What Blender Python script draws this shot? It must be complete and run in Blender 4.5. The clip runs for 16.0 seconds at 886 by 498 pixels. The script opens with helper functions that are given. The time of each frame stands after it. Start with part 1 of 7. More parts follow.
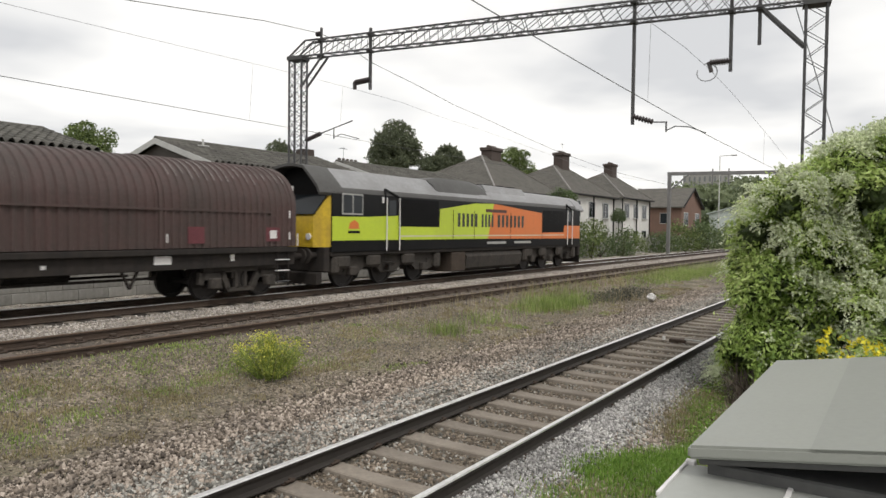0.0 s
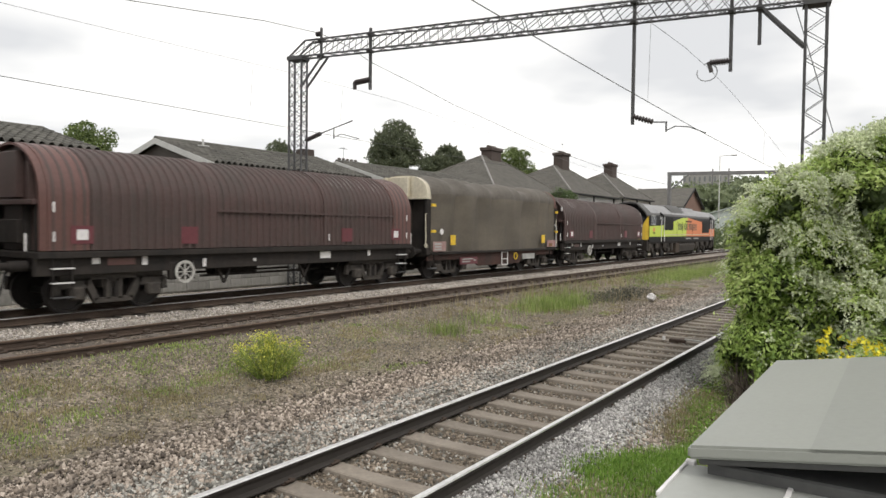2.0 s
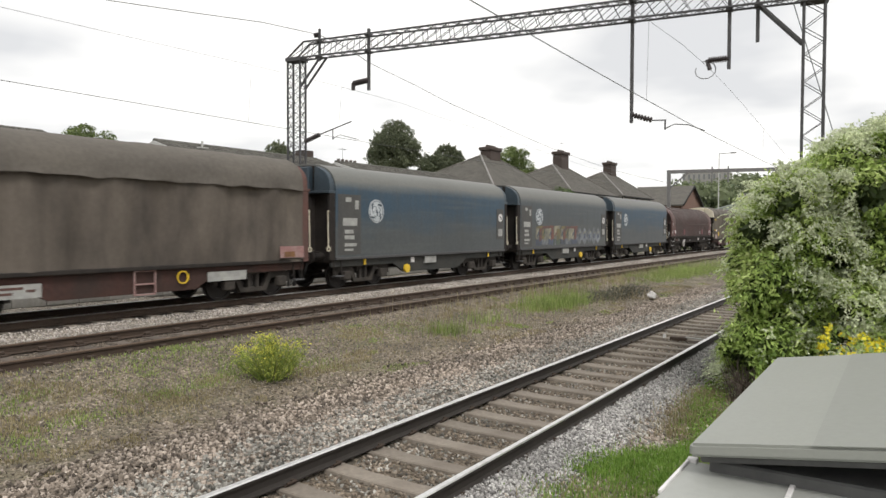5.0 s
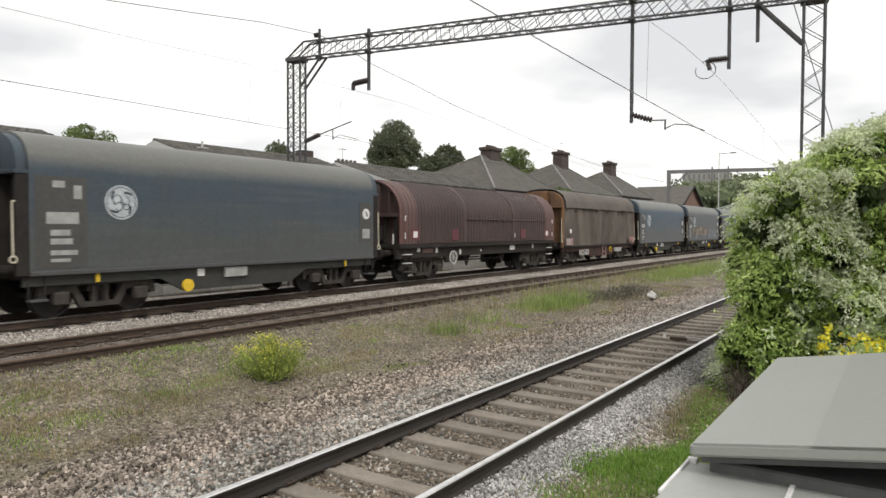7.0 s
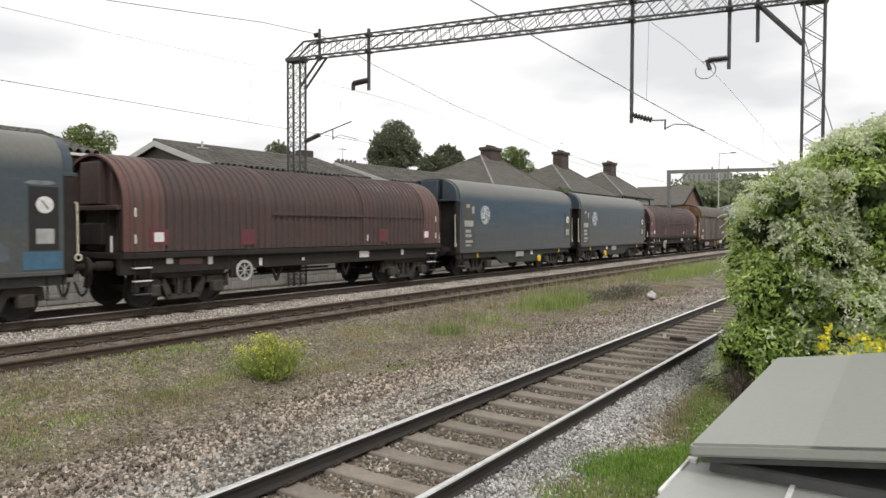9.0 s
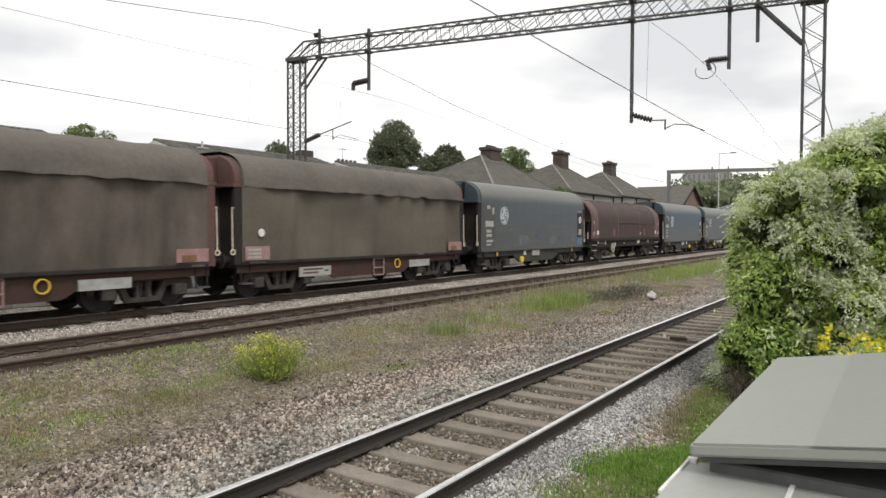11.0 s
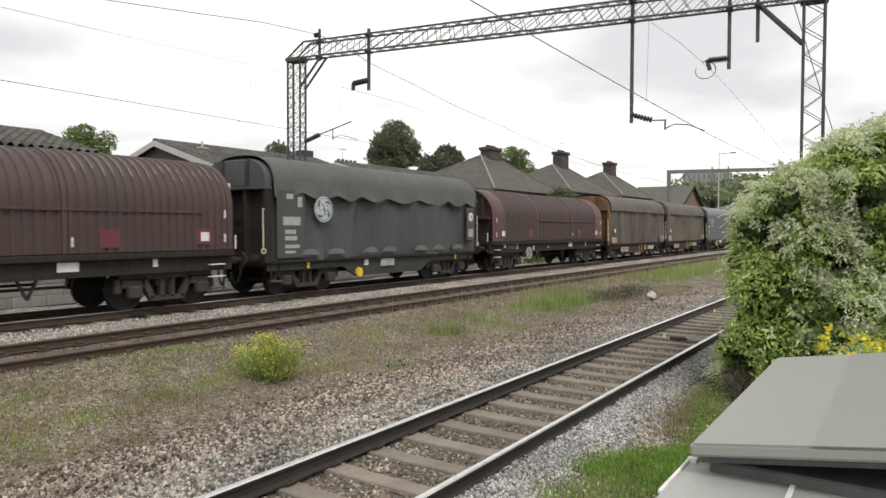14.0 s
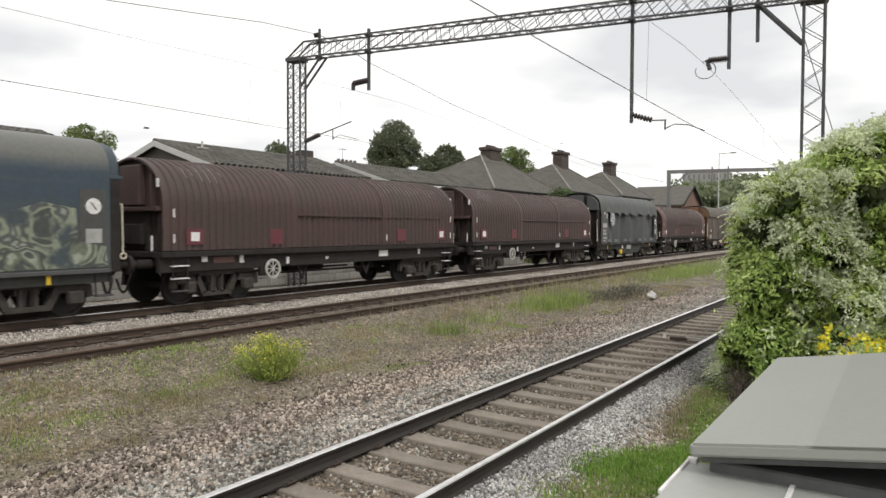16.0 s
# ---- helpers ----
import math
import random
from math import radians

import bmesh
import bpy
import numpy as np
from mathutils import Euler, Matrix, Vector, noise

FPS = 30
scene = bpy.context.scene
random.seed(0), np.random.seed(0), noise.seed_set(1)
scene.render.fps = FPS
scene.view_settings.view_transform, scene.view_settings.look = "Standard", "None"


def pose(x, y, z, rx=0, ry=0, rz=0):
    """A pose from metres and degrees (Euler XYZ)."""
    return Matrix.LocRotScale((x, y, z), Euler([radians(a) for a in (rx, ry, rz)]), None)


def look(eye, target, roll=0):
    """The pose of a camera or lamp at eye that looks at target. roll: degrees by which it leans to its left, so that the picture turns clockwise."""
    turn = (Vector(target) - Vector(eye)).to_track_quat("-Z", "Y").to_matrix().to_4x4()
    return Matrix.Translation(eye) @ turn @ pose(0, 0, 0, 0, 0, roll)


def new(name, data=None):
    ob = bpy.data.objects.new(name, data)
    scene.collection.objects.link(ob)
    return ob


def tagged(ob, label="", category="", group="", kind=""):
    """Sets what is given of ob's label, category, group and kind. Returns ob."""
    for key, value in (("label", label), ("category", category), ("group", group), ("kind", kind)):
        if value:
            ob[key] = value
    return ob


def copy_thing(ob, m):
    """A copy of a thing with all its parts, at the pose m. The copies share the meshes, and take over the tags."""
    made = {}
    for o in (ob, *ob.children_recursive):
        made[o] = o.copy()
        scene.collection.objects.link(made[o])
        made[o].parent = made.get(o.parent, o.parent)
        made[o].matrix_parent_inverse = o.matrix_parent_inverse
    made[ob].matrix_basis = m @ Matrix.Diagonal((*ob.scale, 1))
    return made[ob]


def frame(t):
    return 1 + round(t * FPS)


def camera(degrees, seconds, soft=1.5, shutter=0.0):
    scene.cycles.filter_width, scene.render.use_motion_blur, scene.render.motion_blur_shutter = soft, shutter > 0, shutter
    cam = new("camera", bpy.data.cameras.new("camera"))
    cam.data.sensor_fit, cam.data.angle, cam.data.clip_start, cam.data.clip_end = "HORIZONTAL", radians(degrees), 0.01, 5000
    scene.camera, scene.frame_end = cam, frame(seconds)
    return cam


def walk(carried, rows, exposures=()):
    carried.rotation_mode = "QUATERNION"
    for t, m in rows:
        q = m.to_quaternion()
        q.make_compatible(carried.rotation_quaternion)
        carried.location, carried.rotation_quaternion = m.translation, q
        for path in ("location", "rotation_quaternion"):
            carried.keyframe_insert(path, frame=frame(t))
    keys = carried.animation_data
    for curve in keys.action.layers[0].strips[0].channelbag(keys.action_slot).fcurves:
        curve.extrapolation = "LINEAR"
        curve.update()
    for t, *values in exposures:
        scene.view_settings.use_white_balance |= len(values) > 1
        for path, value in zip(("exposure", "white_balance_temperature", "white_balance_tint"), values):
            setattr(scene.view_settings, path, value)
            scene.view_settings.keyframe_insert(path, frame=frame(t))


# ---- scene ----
# The eye stands 1.92 m over the running rails; x runs along the tracks, y away from the eye, z up.
EYE = (0.0, 0.0, 1.924)
AIM = Vector((math.sin(radians(56.226)) * math.cos(radians(1.747)), math.cos(radians(56.226)) * math.cos(radians(1.747)), -math.sin(radians(1.747))))
cam = camera(65.34, 16.0, soft=1.5, shutter=0.12)


def view(roll):
    return look(EYE, tuple(Vector(EYE) + AIM * 10), roll)


walk(cam, [(0.0, view(0.70)), (3.0, view(0.70)), (3.25, view(0.45)), (3.5, view(0.2)), (4.0, view(0.2)), (16.0, view(0.2))],
     [(0.0, -0.10), (0.5, -0.06), (1.0, -0.03), (2.0, 0.05), (16.0, 0.05)])

# ---------------------------------------------------------------- light
SUN_EL, SUN_AZ = 52.0, 215.0
world = bpy.data.worlds.new("overcast_sky")
scene.world = world
world.use_nodes = True


def build_world():
    nt = world.node_tree
    nt.nodes.clear()
    out = nt.nodes.new("ShaderNodeOutputWorld")
    bg = nt.nodes.new("ShaderNodeBackground")
    sky = nt.nodes.new("ShaderNodeTexSky")
    sky.sky_type, sky.sun_disc = "NISHITA", False
    sky.sun_elevation, sky.sun_rotation = radians(SUN_EL), radians(SUN_AZ)
    # clouds: a white sheet with soft grey banks
    co = nt.nodes.new("ShaderNodeTexCoord")
    sep = nt.nodes.new("ShaderNodeSeparateXYZ")
    nt.links.new(co.outputs["Generated"], sep.inputs[0])
    zmax = nt.nodes.new("ShaderNodeMath"); zmax.operation = "MAXIMUM"; zmax.inputs[1].default_value = 0.0
    nt.links.new(sep.outputs["Z"], zmax.inputs[0])
    zadd = nt.nodes.new("ShaderNodeMath"); zadd.operation = "ADD"; zadd.inputs[1].default_value = 0.16
    nt.links.new(zmax.outputs[0], zadd.inputs[0])
    comb = nt.nodes.new("ShaderNodeCombineXYZ")
    for i, ax in enumerate("XY"):
        d = nt.nodes.new("ShaderNodeMath"); d.operation = "DIVIDE"
        nt.links.new(sep.outputs[ax], d.inputs[0]); nt.links.new(zadd.outputs[0], d.inputs[1])
        nt.links.new(d.outputs[0], comb.inputs[i])
    n1 = nt.nodes.new("ShaderNodeTexNoise")
    n1.inputs["Scale"].default_value, n1.inputs["Detail"].default_value, n1.inputs["Roughness"].default_value = 1.0, 4.0, 0.45
    drift = nt.nodes.new("ShaderNodeVectorMath"); drift.operation = "ADD"; drift.inputs[1].default_value = CLOUD_DRIFT
    nt.links.new(comb.outputs[0], drift.inputs[0]); nt.links.new(drift.outputs[0], n1.inputs["Vector"])
    ramp = nt.nodes.new("ShaderNodeValToRGB")
    ramp.color_ramp.elements[0].position, ramp.color_ramp.elements[0].color = 0.33, (0.66, 0.665, 0.675, 1)
    ramp.color_ramp.elements[1].position, ramp.color_ramp.elements[1].color = 0.54, (1.0, 0.985, 0.955, 1)
    nt.links.new(n1.outputs["Fac"], ramp.inputs[0])
    mul = nt.nodes.new("ShaderNodeVectorMath"); mul.operation = "SCALE"; mul.inputs["Scale"].default_value = CLOUD
    nt.links.new(ramp.outputs[0], mul.inputs[0])
    skys = nt.nodes.new("ShaderNodeVectorMath"); skys.operation = "SCALE"; skys.inputs["Scale"].default_value = 0.06
    nt.links.new(sky.outputs[0], skys.inputs[0])
    mix = nt.nodes.new("ShaderNodeMix"); mix.data_type = "RGBA"; mix.inputs["Factor"].default_value = 0.93
    nt.links.new(skys.outputs[0], mix.inputs["A"]); nt.links.new(mul.outputs[0], mix.inputs["B"])
    nt.links.new(mix.outputs["Result"], bg.inputs["Color"])
    bg.inputs["Strength"].default_value = 1.0
    nt.links.new(bg.outputs[0], out.inputs[0])


CLOUD = 1.22
CLOUD_DRIFT = (13.235, -30.998, 7.744)
build_world()
sun = new("sun", bpy.data.lights.new("sun", "SUN"))
sun.data.energy, sun.data.angle, sun.data.color = 1.7, radians(14), (1.0, 0.97, 0.93)
_d = Vector((math.sin(radians(SUN_AZ)) * math.cos(radians(SUN_EL)), math.cos(radians(SUN_AZ)) * math.cos(radians(SUN_EL)), math.sin(radians(SUN_EL))))
sun.matrix_world = look(tuple(_d * 60), (0, 0, 0))


# ---------------------------------------------------------------- materials
def mat(name, rough=0.7, metal=0.0):
    m = bpy.data.materials.new(name)
    m.use_nodes = True
    b = m.node_tree.nodes["Principled BSDF"]
    b.inputs["Roughness"].default_value, b.inputs["Metallic"].default_value = rough, metal
    return m, m.node_tree, b


def noise_node(nt, scale, detail=4.0, rough=0.55, coord="Object", stretch=None):
    tc = nt.nodes.new("ShaderNodeTexCoord")
    n = nt.nodes.new("ShaderNodeTexNoise")
    n.inputs["Scale"].default_value, n.inputs["Detail"].default_value, n.inputs["Roughness"].default_value = scale, detail, rough
    if stretch:
        mp = nt.nodes.new("ShaderNodeMapping")
        mp.inputs["Scale"].default_value = stretch
        nt.links.new(tc.outputs[coord], mp.inputs[0]); nt.links.new(mp.outputs[0], n.inputs["Vector"])
    else:
        nt.links.new(tc.outputs[coord], n.inputs["Vector"])
    return n


def ramp_node(nt, fac, stops):
    r = nt.nodes.new("ShaderNodeValToRGB")
    e = r.color_ramp.elements
    while len(e) < len(stops):
        e.new(0.5)
    for el, (pos, col) in zip(e, stops):
        el.position, el.color = pos, (*col, 1)
    nt.links.new(fac, r.inputs[0])
    return r.outputs[0]


def mix_node(nt, fac, a, b, kind="MIX"):
    m = nt.nodes.new("ShaderNodeMix")
    m.data_type, m.blend_type = "RGBA", kind
    for sock, v in ((m.inputs["Factor"], fac), (m.inputs["A"], a), (m.inputs["B"], b)):
        if isinstance(v, (int, float)):
            sock.default_value = v
        elif isinstance(v, tuple):
            sock.default_value = (*v, 1)
        else:
            nt.links.new(v, sock)
    return m.outputs["Result"]


def bump(nt, b, height, strength=0.3, dist=0.02):
    n = nt.nodes.new("ShaderNodeBump")
    n.inputs["Strength"].default_value, n.inputs["Distance"].default_value = strength, dist
    nt.links.new(height, n.inputs["Height"]); nt.links.new(n.outputs[0], b.inputs["Normal"])


def weathered(name, base, dirt, rough=0.6, metal=0.0, grain=9.0, patches=1.3, amount=0.55, streak=True, bumps=0.15, spread=0.0, grit=1.0, gloss=0.5, drift=None, tint=0.0):
    """Paint, metal, masonry: base colour with fine grain, larger dirt patches and streaks that run down; spread varies it from object to object."""
    m, nt, b = mat(name, rough, metal)
    b.inputs["Specular IOR Level"].default_value = gloss
    fine = noise_node(nt, grain, 6.0, 0.65)
    big = noise_node(nt, patches, 5.0, 0.6, stretch=drift)
    f1 = ramp_node(nt, big.outputs["Fac"], [(0.35, (0, 0, 0)), (0.72, (amount,) * 3)])
    col = mix_node(nt, f1, base, dirt)
    if streak:
        st = noise_node(nt, 5.0, 4.0, 0.6, stretch=(1.0, 1.0, 0.06))
        f2 = ramp_node(nt, st.outputs["Fac"], [(0.48, (0, 0, 0)), (0.75, (amount * 0.8,) * 3)])
        col = mix_node(nt, f2, col, dirt)
    g = ramp_node(nt, fine.outputs["Fac"], [(0.25, (1 - .22 * grit,) * 3), (0.75, (1 + .15 * grit,) * 3)])
    col = mix_node(nt, 1.0, col, g, "MULTIPLY")
    if spread:
        oi = nt.nodes.new("ShaderNodeObjectInfo")
        s = ramp_node(nt, oi.outputs["Random"], [(0.0, (1 - spread - tint, 1 - spread, 1 - spread + tint)), (0.5, (1 - tint, 1 + tint * .2, 1)), (1.0, (1 + spread,) * 3)])
        col = mix_node(nt, 1.0, col, s, "MULTIPLY")
    nt.links.new(col, b.inputs["Base Color"])
    if bumps:
        bump(nt, b, fine.outputs["Fac"], bumps, 0.01)
    return m


def plain(name, col, rough=0.6, metal=0.0):
    return weathered(name, col, tuple(c * 0.6 for c in col), rough, metal, 14.0, 2.0, 0.4, False, 0.08)


M_RED = weathered("maroon_hood_paint", (0.077, 0.044, 0.040), (0.050, 0.040, 0.035), 0.6, 0, 12, 0.6, 0.85)
M_REDEND = weathered("fresh_red_paint", (0.12, 0.054, 0.046), (0.085, 0.048, 0.040), 0.5, 0, 12, 1.2, 0.5)
M_REDPATCH = plain("faded_red_patch", (0.135, 0.034, 0.042))
M_WHITE = plain("white_panel", (0.75, 0.73, 0.72))
M_UNDER = weathered("grimy_underframe", (0.025, 0.023, 0.022), (0.046, 0.038, 0.033), 0.8, 0, 8, 1.6, 0.7, gloss=0.15)
M_BOGIE = weathered("brake_dust_steel", (0.049, 0.045, 0.041), (0.075, 0.064, 0.055), 0.85, 0, 10, 2.5, 0.7, gloss=0.15)
M_WHEEL = weathered("wheel_steel", (0.045, 0.04, 0.038), (0.02, 0.018, 0.017), 0.55, 0.5, 12, 2, 0.5, False)
M_GEPLAIN = weathered("blue_grey_paint", (0.048, 0.064, 0.086), (0.076, 0.076, 0.073), 0.42, 0, 10, 1.0, 0.95, True, 0.04, 0.14, 0.5, 0.28, (0.16, 1.0, 1.1), 0.12)


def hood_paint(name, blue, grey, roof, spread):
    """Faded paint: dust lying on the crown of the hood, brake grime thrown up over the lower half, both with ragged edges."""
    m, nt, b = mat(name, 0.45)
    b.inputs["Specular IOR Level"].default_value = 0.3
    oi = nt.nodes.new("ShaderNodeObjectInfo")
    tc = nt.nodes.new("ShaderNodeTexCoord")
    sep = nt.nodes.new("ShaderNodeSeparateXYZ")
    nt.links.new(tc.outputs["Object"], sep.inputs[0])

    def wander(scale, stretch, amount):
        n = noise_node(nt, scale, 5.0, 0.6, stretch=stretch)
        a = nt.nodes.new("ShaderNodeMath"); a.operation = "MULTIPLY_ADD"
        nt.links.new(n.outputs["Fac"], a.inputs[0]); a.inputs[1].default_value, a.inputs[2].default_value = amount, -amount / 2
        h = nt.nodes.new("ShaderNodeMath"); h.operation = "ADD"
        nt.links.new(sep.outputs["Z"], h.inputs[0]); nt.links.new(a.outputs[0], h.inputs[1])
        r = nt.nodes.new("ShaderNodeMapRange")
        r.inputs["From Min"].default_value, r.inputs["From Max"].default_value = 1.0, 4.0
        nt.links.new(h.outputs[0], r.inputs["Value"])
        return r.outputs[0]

    tint = nt.nodes.new("ShaderNodeSeparateColor")
    nt.links.new(oi.outputs["Color"], tint.inputs[0])
    hue = ramp_node(nt, tint.outputs[0], [(0.0, blue), (0.45, tuple(.55 * p + .45 * q for p, q in zip(blue, grey))), (1.0, tuple(.2 * p + .8 * q for p, q in zip(blue, grey)))])
    low = ramp_node(nt, wander(1.1, (0.35, 1.0, 1.0), 1.5), [(0.22, (0.85,) * 3), (0.52, (0.12,) * 3)])
    col = mix_node(nt, low, hue, grey)
    st = noise_node(nt, 4.0, 5.0, 0.6, stretch=(1.0, 1.0, 0.10))
    col = mix_node(nt, ramp_node(nt, st.outputs["Fac"], [(0.45, (0, 0, 0)), (0.75, (0.45,) * 3)]), col, tuple(c * .72 for c in grey))
    hs = noise_node(nt, 2.2, 4.0, 0.6, stretch=(0.09, 1.0, 1.6))
    col = mix_node(nt, ramp_node(nt, hs.outputs["Fac"], [(0.52, (0, 0, 0)), (0.72, (0.4,) * 3)]), col, tuple(c * 1.35 for c in grey))
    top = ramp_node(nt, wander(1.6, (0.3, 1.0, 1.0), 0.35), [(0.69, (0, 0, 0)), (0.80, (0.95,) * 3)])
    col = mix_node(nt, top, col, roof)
    fine = noise_node(nt, 11.0, 6.0, 0.65)
    col = mix_node(nt, 1.0, col, ramp_node(nt, fine.outputs["Fac"], [(0.25, (0.86,) * 3), (0.75, (1.1,) * 3)]), "MULTIPLY")
    col = mix_node(nt, 1.0, col, ramp_node(nt, oi.outputs["Random"], [(0.0, (1 + spread,) * 3), (1.0, (1 - spread,) * 3)]), "MULTIPLY")
    nt.links.new(col, b.inputs["Base Color"])
    big = noise_node(nt, 1.3, 3.0, 0.5)
    bump(nt, b, big.outputs["Fac"], 0.25, 0.05)
    return m


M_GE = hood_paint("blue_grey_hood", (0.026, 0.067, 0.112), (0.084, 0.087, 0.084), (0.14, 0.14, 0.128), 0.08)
M_GEEND = weathered("blue_end_wall", (0.040, 0.062, 0.082), (0.035, 0.04, 0.043), 0.5, 0, 10, 1.2, 0.6)
M_CANVAS = weathered("olive_brown_tarpaulin", (0.125, 0.108, 0.085), (0.072, 0.063, 0.053), 0.8, 0, 10, 1.0, 0.8, False, 0.08, 0.12, 0.5, 0.35, (0.35, 1.0, 0.8))
M_CREAM = weathered("cream_end_wall", (0.62, 0.57, 0.45), (0.35, 0.3, 0.22), 0.6, 0, 9, 1.5, 0.5)
M_ORANGE = weathered("rust_orange_end_wall", (0.20, 0.098, 0.040), (0.055, 0.040, 0.030), 0.75, 0, 9, 2.4, 0.85)
M_YELLOW = plain("yellow_paint", (0.75, 0.5, 0.03))
M_STEEL = weathered("weathered_gantry_steel", (0.075, 0.075, 0.078), (0.05, 0.047, 0.045), 0.7, 0.0, 15, 2, 0.5, False)
M_WIRE = plain("tarnished_wire", (0.22, 0.225, 0.23), 0.6)
M_CONTACT = plain("dark_contact_wire", (0.09, 0.09, 0.092), 0.6)
M_INS = plain("brown_insulator", (0.05, 0.04, 0.04), 0.3)
M_RAILTOP = weathered("polished_rail_head", (0.85, 0.84, 0.83), (0.6, 0.58, 0.56), 0.38, 1.0, 14, 2, 0.4, False, 0.02)
M_RAILD = weathered("dark_rail_web", (0.032, 0.026, 0.022), (0.02, 0.017, 0.015), 0.8, 0, 14, 3, 0.6, False)
M_RAIL = weathered("rusty_rail_web", (0.062, 0.040, 0.027), (0.036, 0.027, 0.021), 0.85, 0, 14, 3, 0.6, False)
M_RUSTTOP = weathered("dull_rail_head", (0.14, 0.095, 0.065), (0.08, 0.055, 0.04), 0.5, 0.4, 14, 3, 0.6, False)
M_SLEEPER = weathered("stained_concrete_sleeper", (0.23, 0.20, 0.165), (0.12, 0.095, 0.075), 0.9, 0, 16, 2.2, 0.6, False, 0.3, 0.15)
M_TIMBER = weathered("weathered_timber_sleeper", (0.10, 0.08, 0.065), (0.16, 0.14, 0.12), 0.9, 0, 16, 2.2, 0.6, False, 0.3, 0.2)
M_LID = weathered("grey_cabinet_steel", (0.268, 0.277, 0.25), (0.248, 0.257, 0.23), 0.5, 0, 30, 1.2, 0.4, False, 0.02, 0.0, 0.3)
M_DARK = plain("black_gap", (0.02, 0.02, 0.02), 0.8)
M_TILE = weathered("grey_concrete_roof_tile", (0.115, 0.105, 0.092), (0.068, 0.066, 0.055), 0.85, 0, 6, 1.3, 0.85, False, 0.2, drift=(1.0, 1.0, 2.5))
M_BRICK = weathered("red_brick", (0.19, 0.112, 0.084), (0.14, 0.088, 0.07), 0.85, 0, 14, 1.2, 0.5, False)
M_DBRICK = weathered("sooty_chimney_brick", (0.075, 0.056, 0.048), (0.05, 0.04, 0.036), 0.9, 0, 14, 1.2, 0.5, False)
M_RENDER = weathered("white_render", (0.68, 0.67, 0.64), (0.5, 0.48, 0.44), 0.8, 0, 8, 0.8, 0.4)
M_FASCIA = weathered("pale_fascia", (0.5, 0.5, 0.48), (0.35, 0.34, 0.32), 0.6, 0, 8, 2, 0.4, False)
M_GLASS, _nt, _b = mat("dark_window_glass", 0.08)
_b.inputs["Base Color"].default_value = (0.02, 0.024, 0.028, 1)
_b.inputs["Specular IOR Level"].default_value = 0.22


def leaf_mat(name, dark, light, dry=None, thin=0.35):
    m, nt, b = mat(name, 0.6)
    gi = nt.nodes.new("ShaderNodeNewGeometry")
    big = noise_node(nt, 0.9, 3.0)
    c1 = ramp_node(nt, gi.outputs["Random Per Island"], [(0.0, dark), (0.75, light), (1.0, dry or light)])
    c2 = ramp_node(nt, big.outputs["Fac"], [(0.3, (0.75,) * 3), (0.7, (1.2,) * 3)])
    nt.links.new(mix_node(nt, 1.0, c1, c2, "MULTIPLY"), b.inputs["Base Color"])
    # light passes through thin leaves
    tr = nt.nodes.new("ShaderNodeBsdfTranslucent")
    nt.links.new(mix_node(nt, 1.0, c1, c2, "MULTIPLY"), tr.inputs["Color"])
    ms = nt.nodes.new("ShaderNodeMixShader")
    ms.inputs[0].default_value = thin
    nt.links.new(b.outputs[0], ms.inputs[1]); nt.links.new(tr.outputs[0], ms.inputs[2])
    nt.links.new(ms.outputs[0], nt.nodes["Material Output"].inputs[0])
    return m


M_LEAF = leaf_mat("vine_leaf", (0.13, 0.215, 0.04), (0.44, 0.57, 0.16), None, 0.45)
M_FLOWER = leaf_mat("cream_blossom", (0.52, 0.58, 0.37), (0.80, 0.84, 0.62))
M_YFLOWER = leaf_mat("yellow_blossom", (0.70, 0.60, 0.02), (0.90, 0.80, 0.06))
M_TREE = leaf_mat("tree_leaf", (0.068, 0.085, 0.05), (0.165, 0.185, 0.105))
M_TREEY = leaf_mat("yellow_green_leaf", (0.07, 0.105, 0.03), (0.185, 0.235, 0.075))
M_HEDGE = leaf_mat("hedge_leaf", (0.045, 0.075, 0.028), (0.13, 0.18, 0.07), (0.17, 0.2, 0.09))
M_VERGE = leaf_mat("verge_grass_blade", (0.10, 0.20, 0.025), (0.25, 0.41, 0.07), (0.34, 0.42, 0.12))
M_GRASS = leaf_mat("grass_blade", (0.14, 0.20, 0.045), (0.31, 0.41, 0.11), (0.44, 0.42, 0.22))
M_STRAW = leaf_mat("dry_grass_blade", (0.22, 0.18, 0.09), (0.36, 0.31, 0.18))
M_BARK = weathered("bark", (0.07, 0.055, 0.04), (0.04, 0.035, 0.025), 0.9, 0, 10, 2, 0.5, False, 0.4)


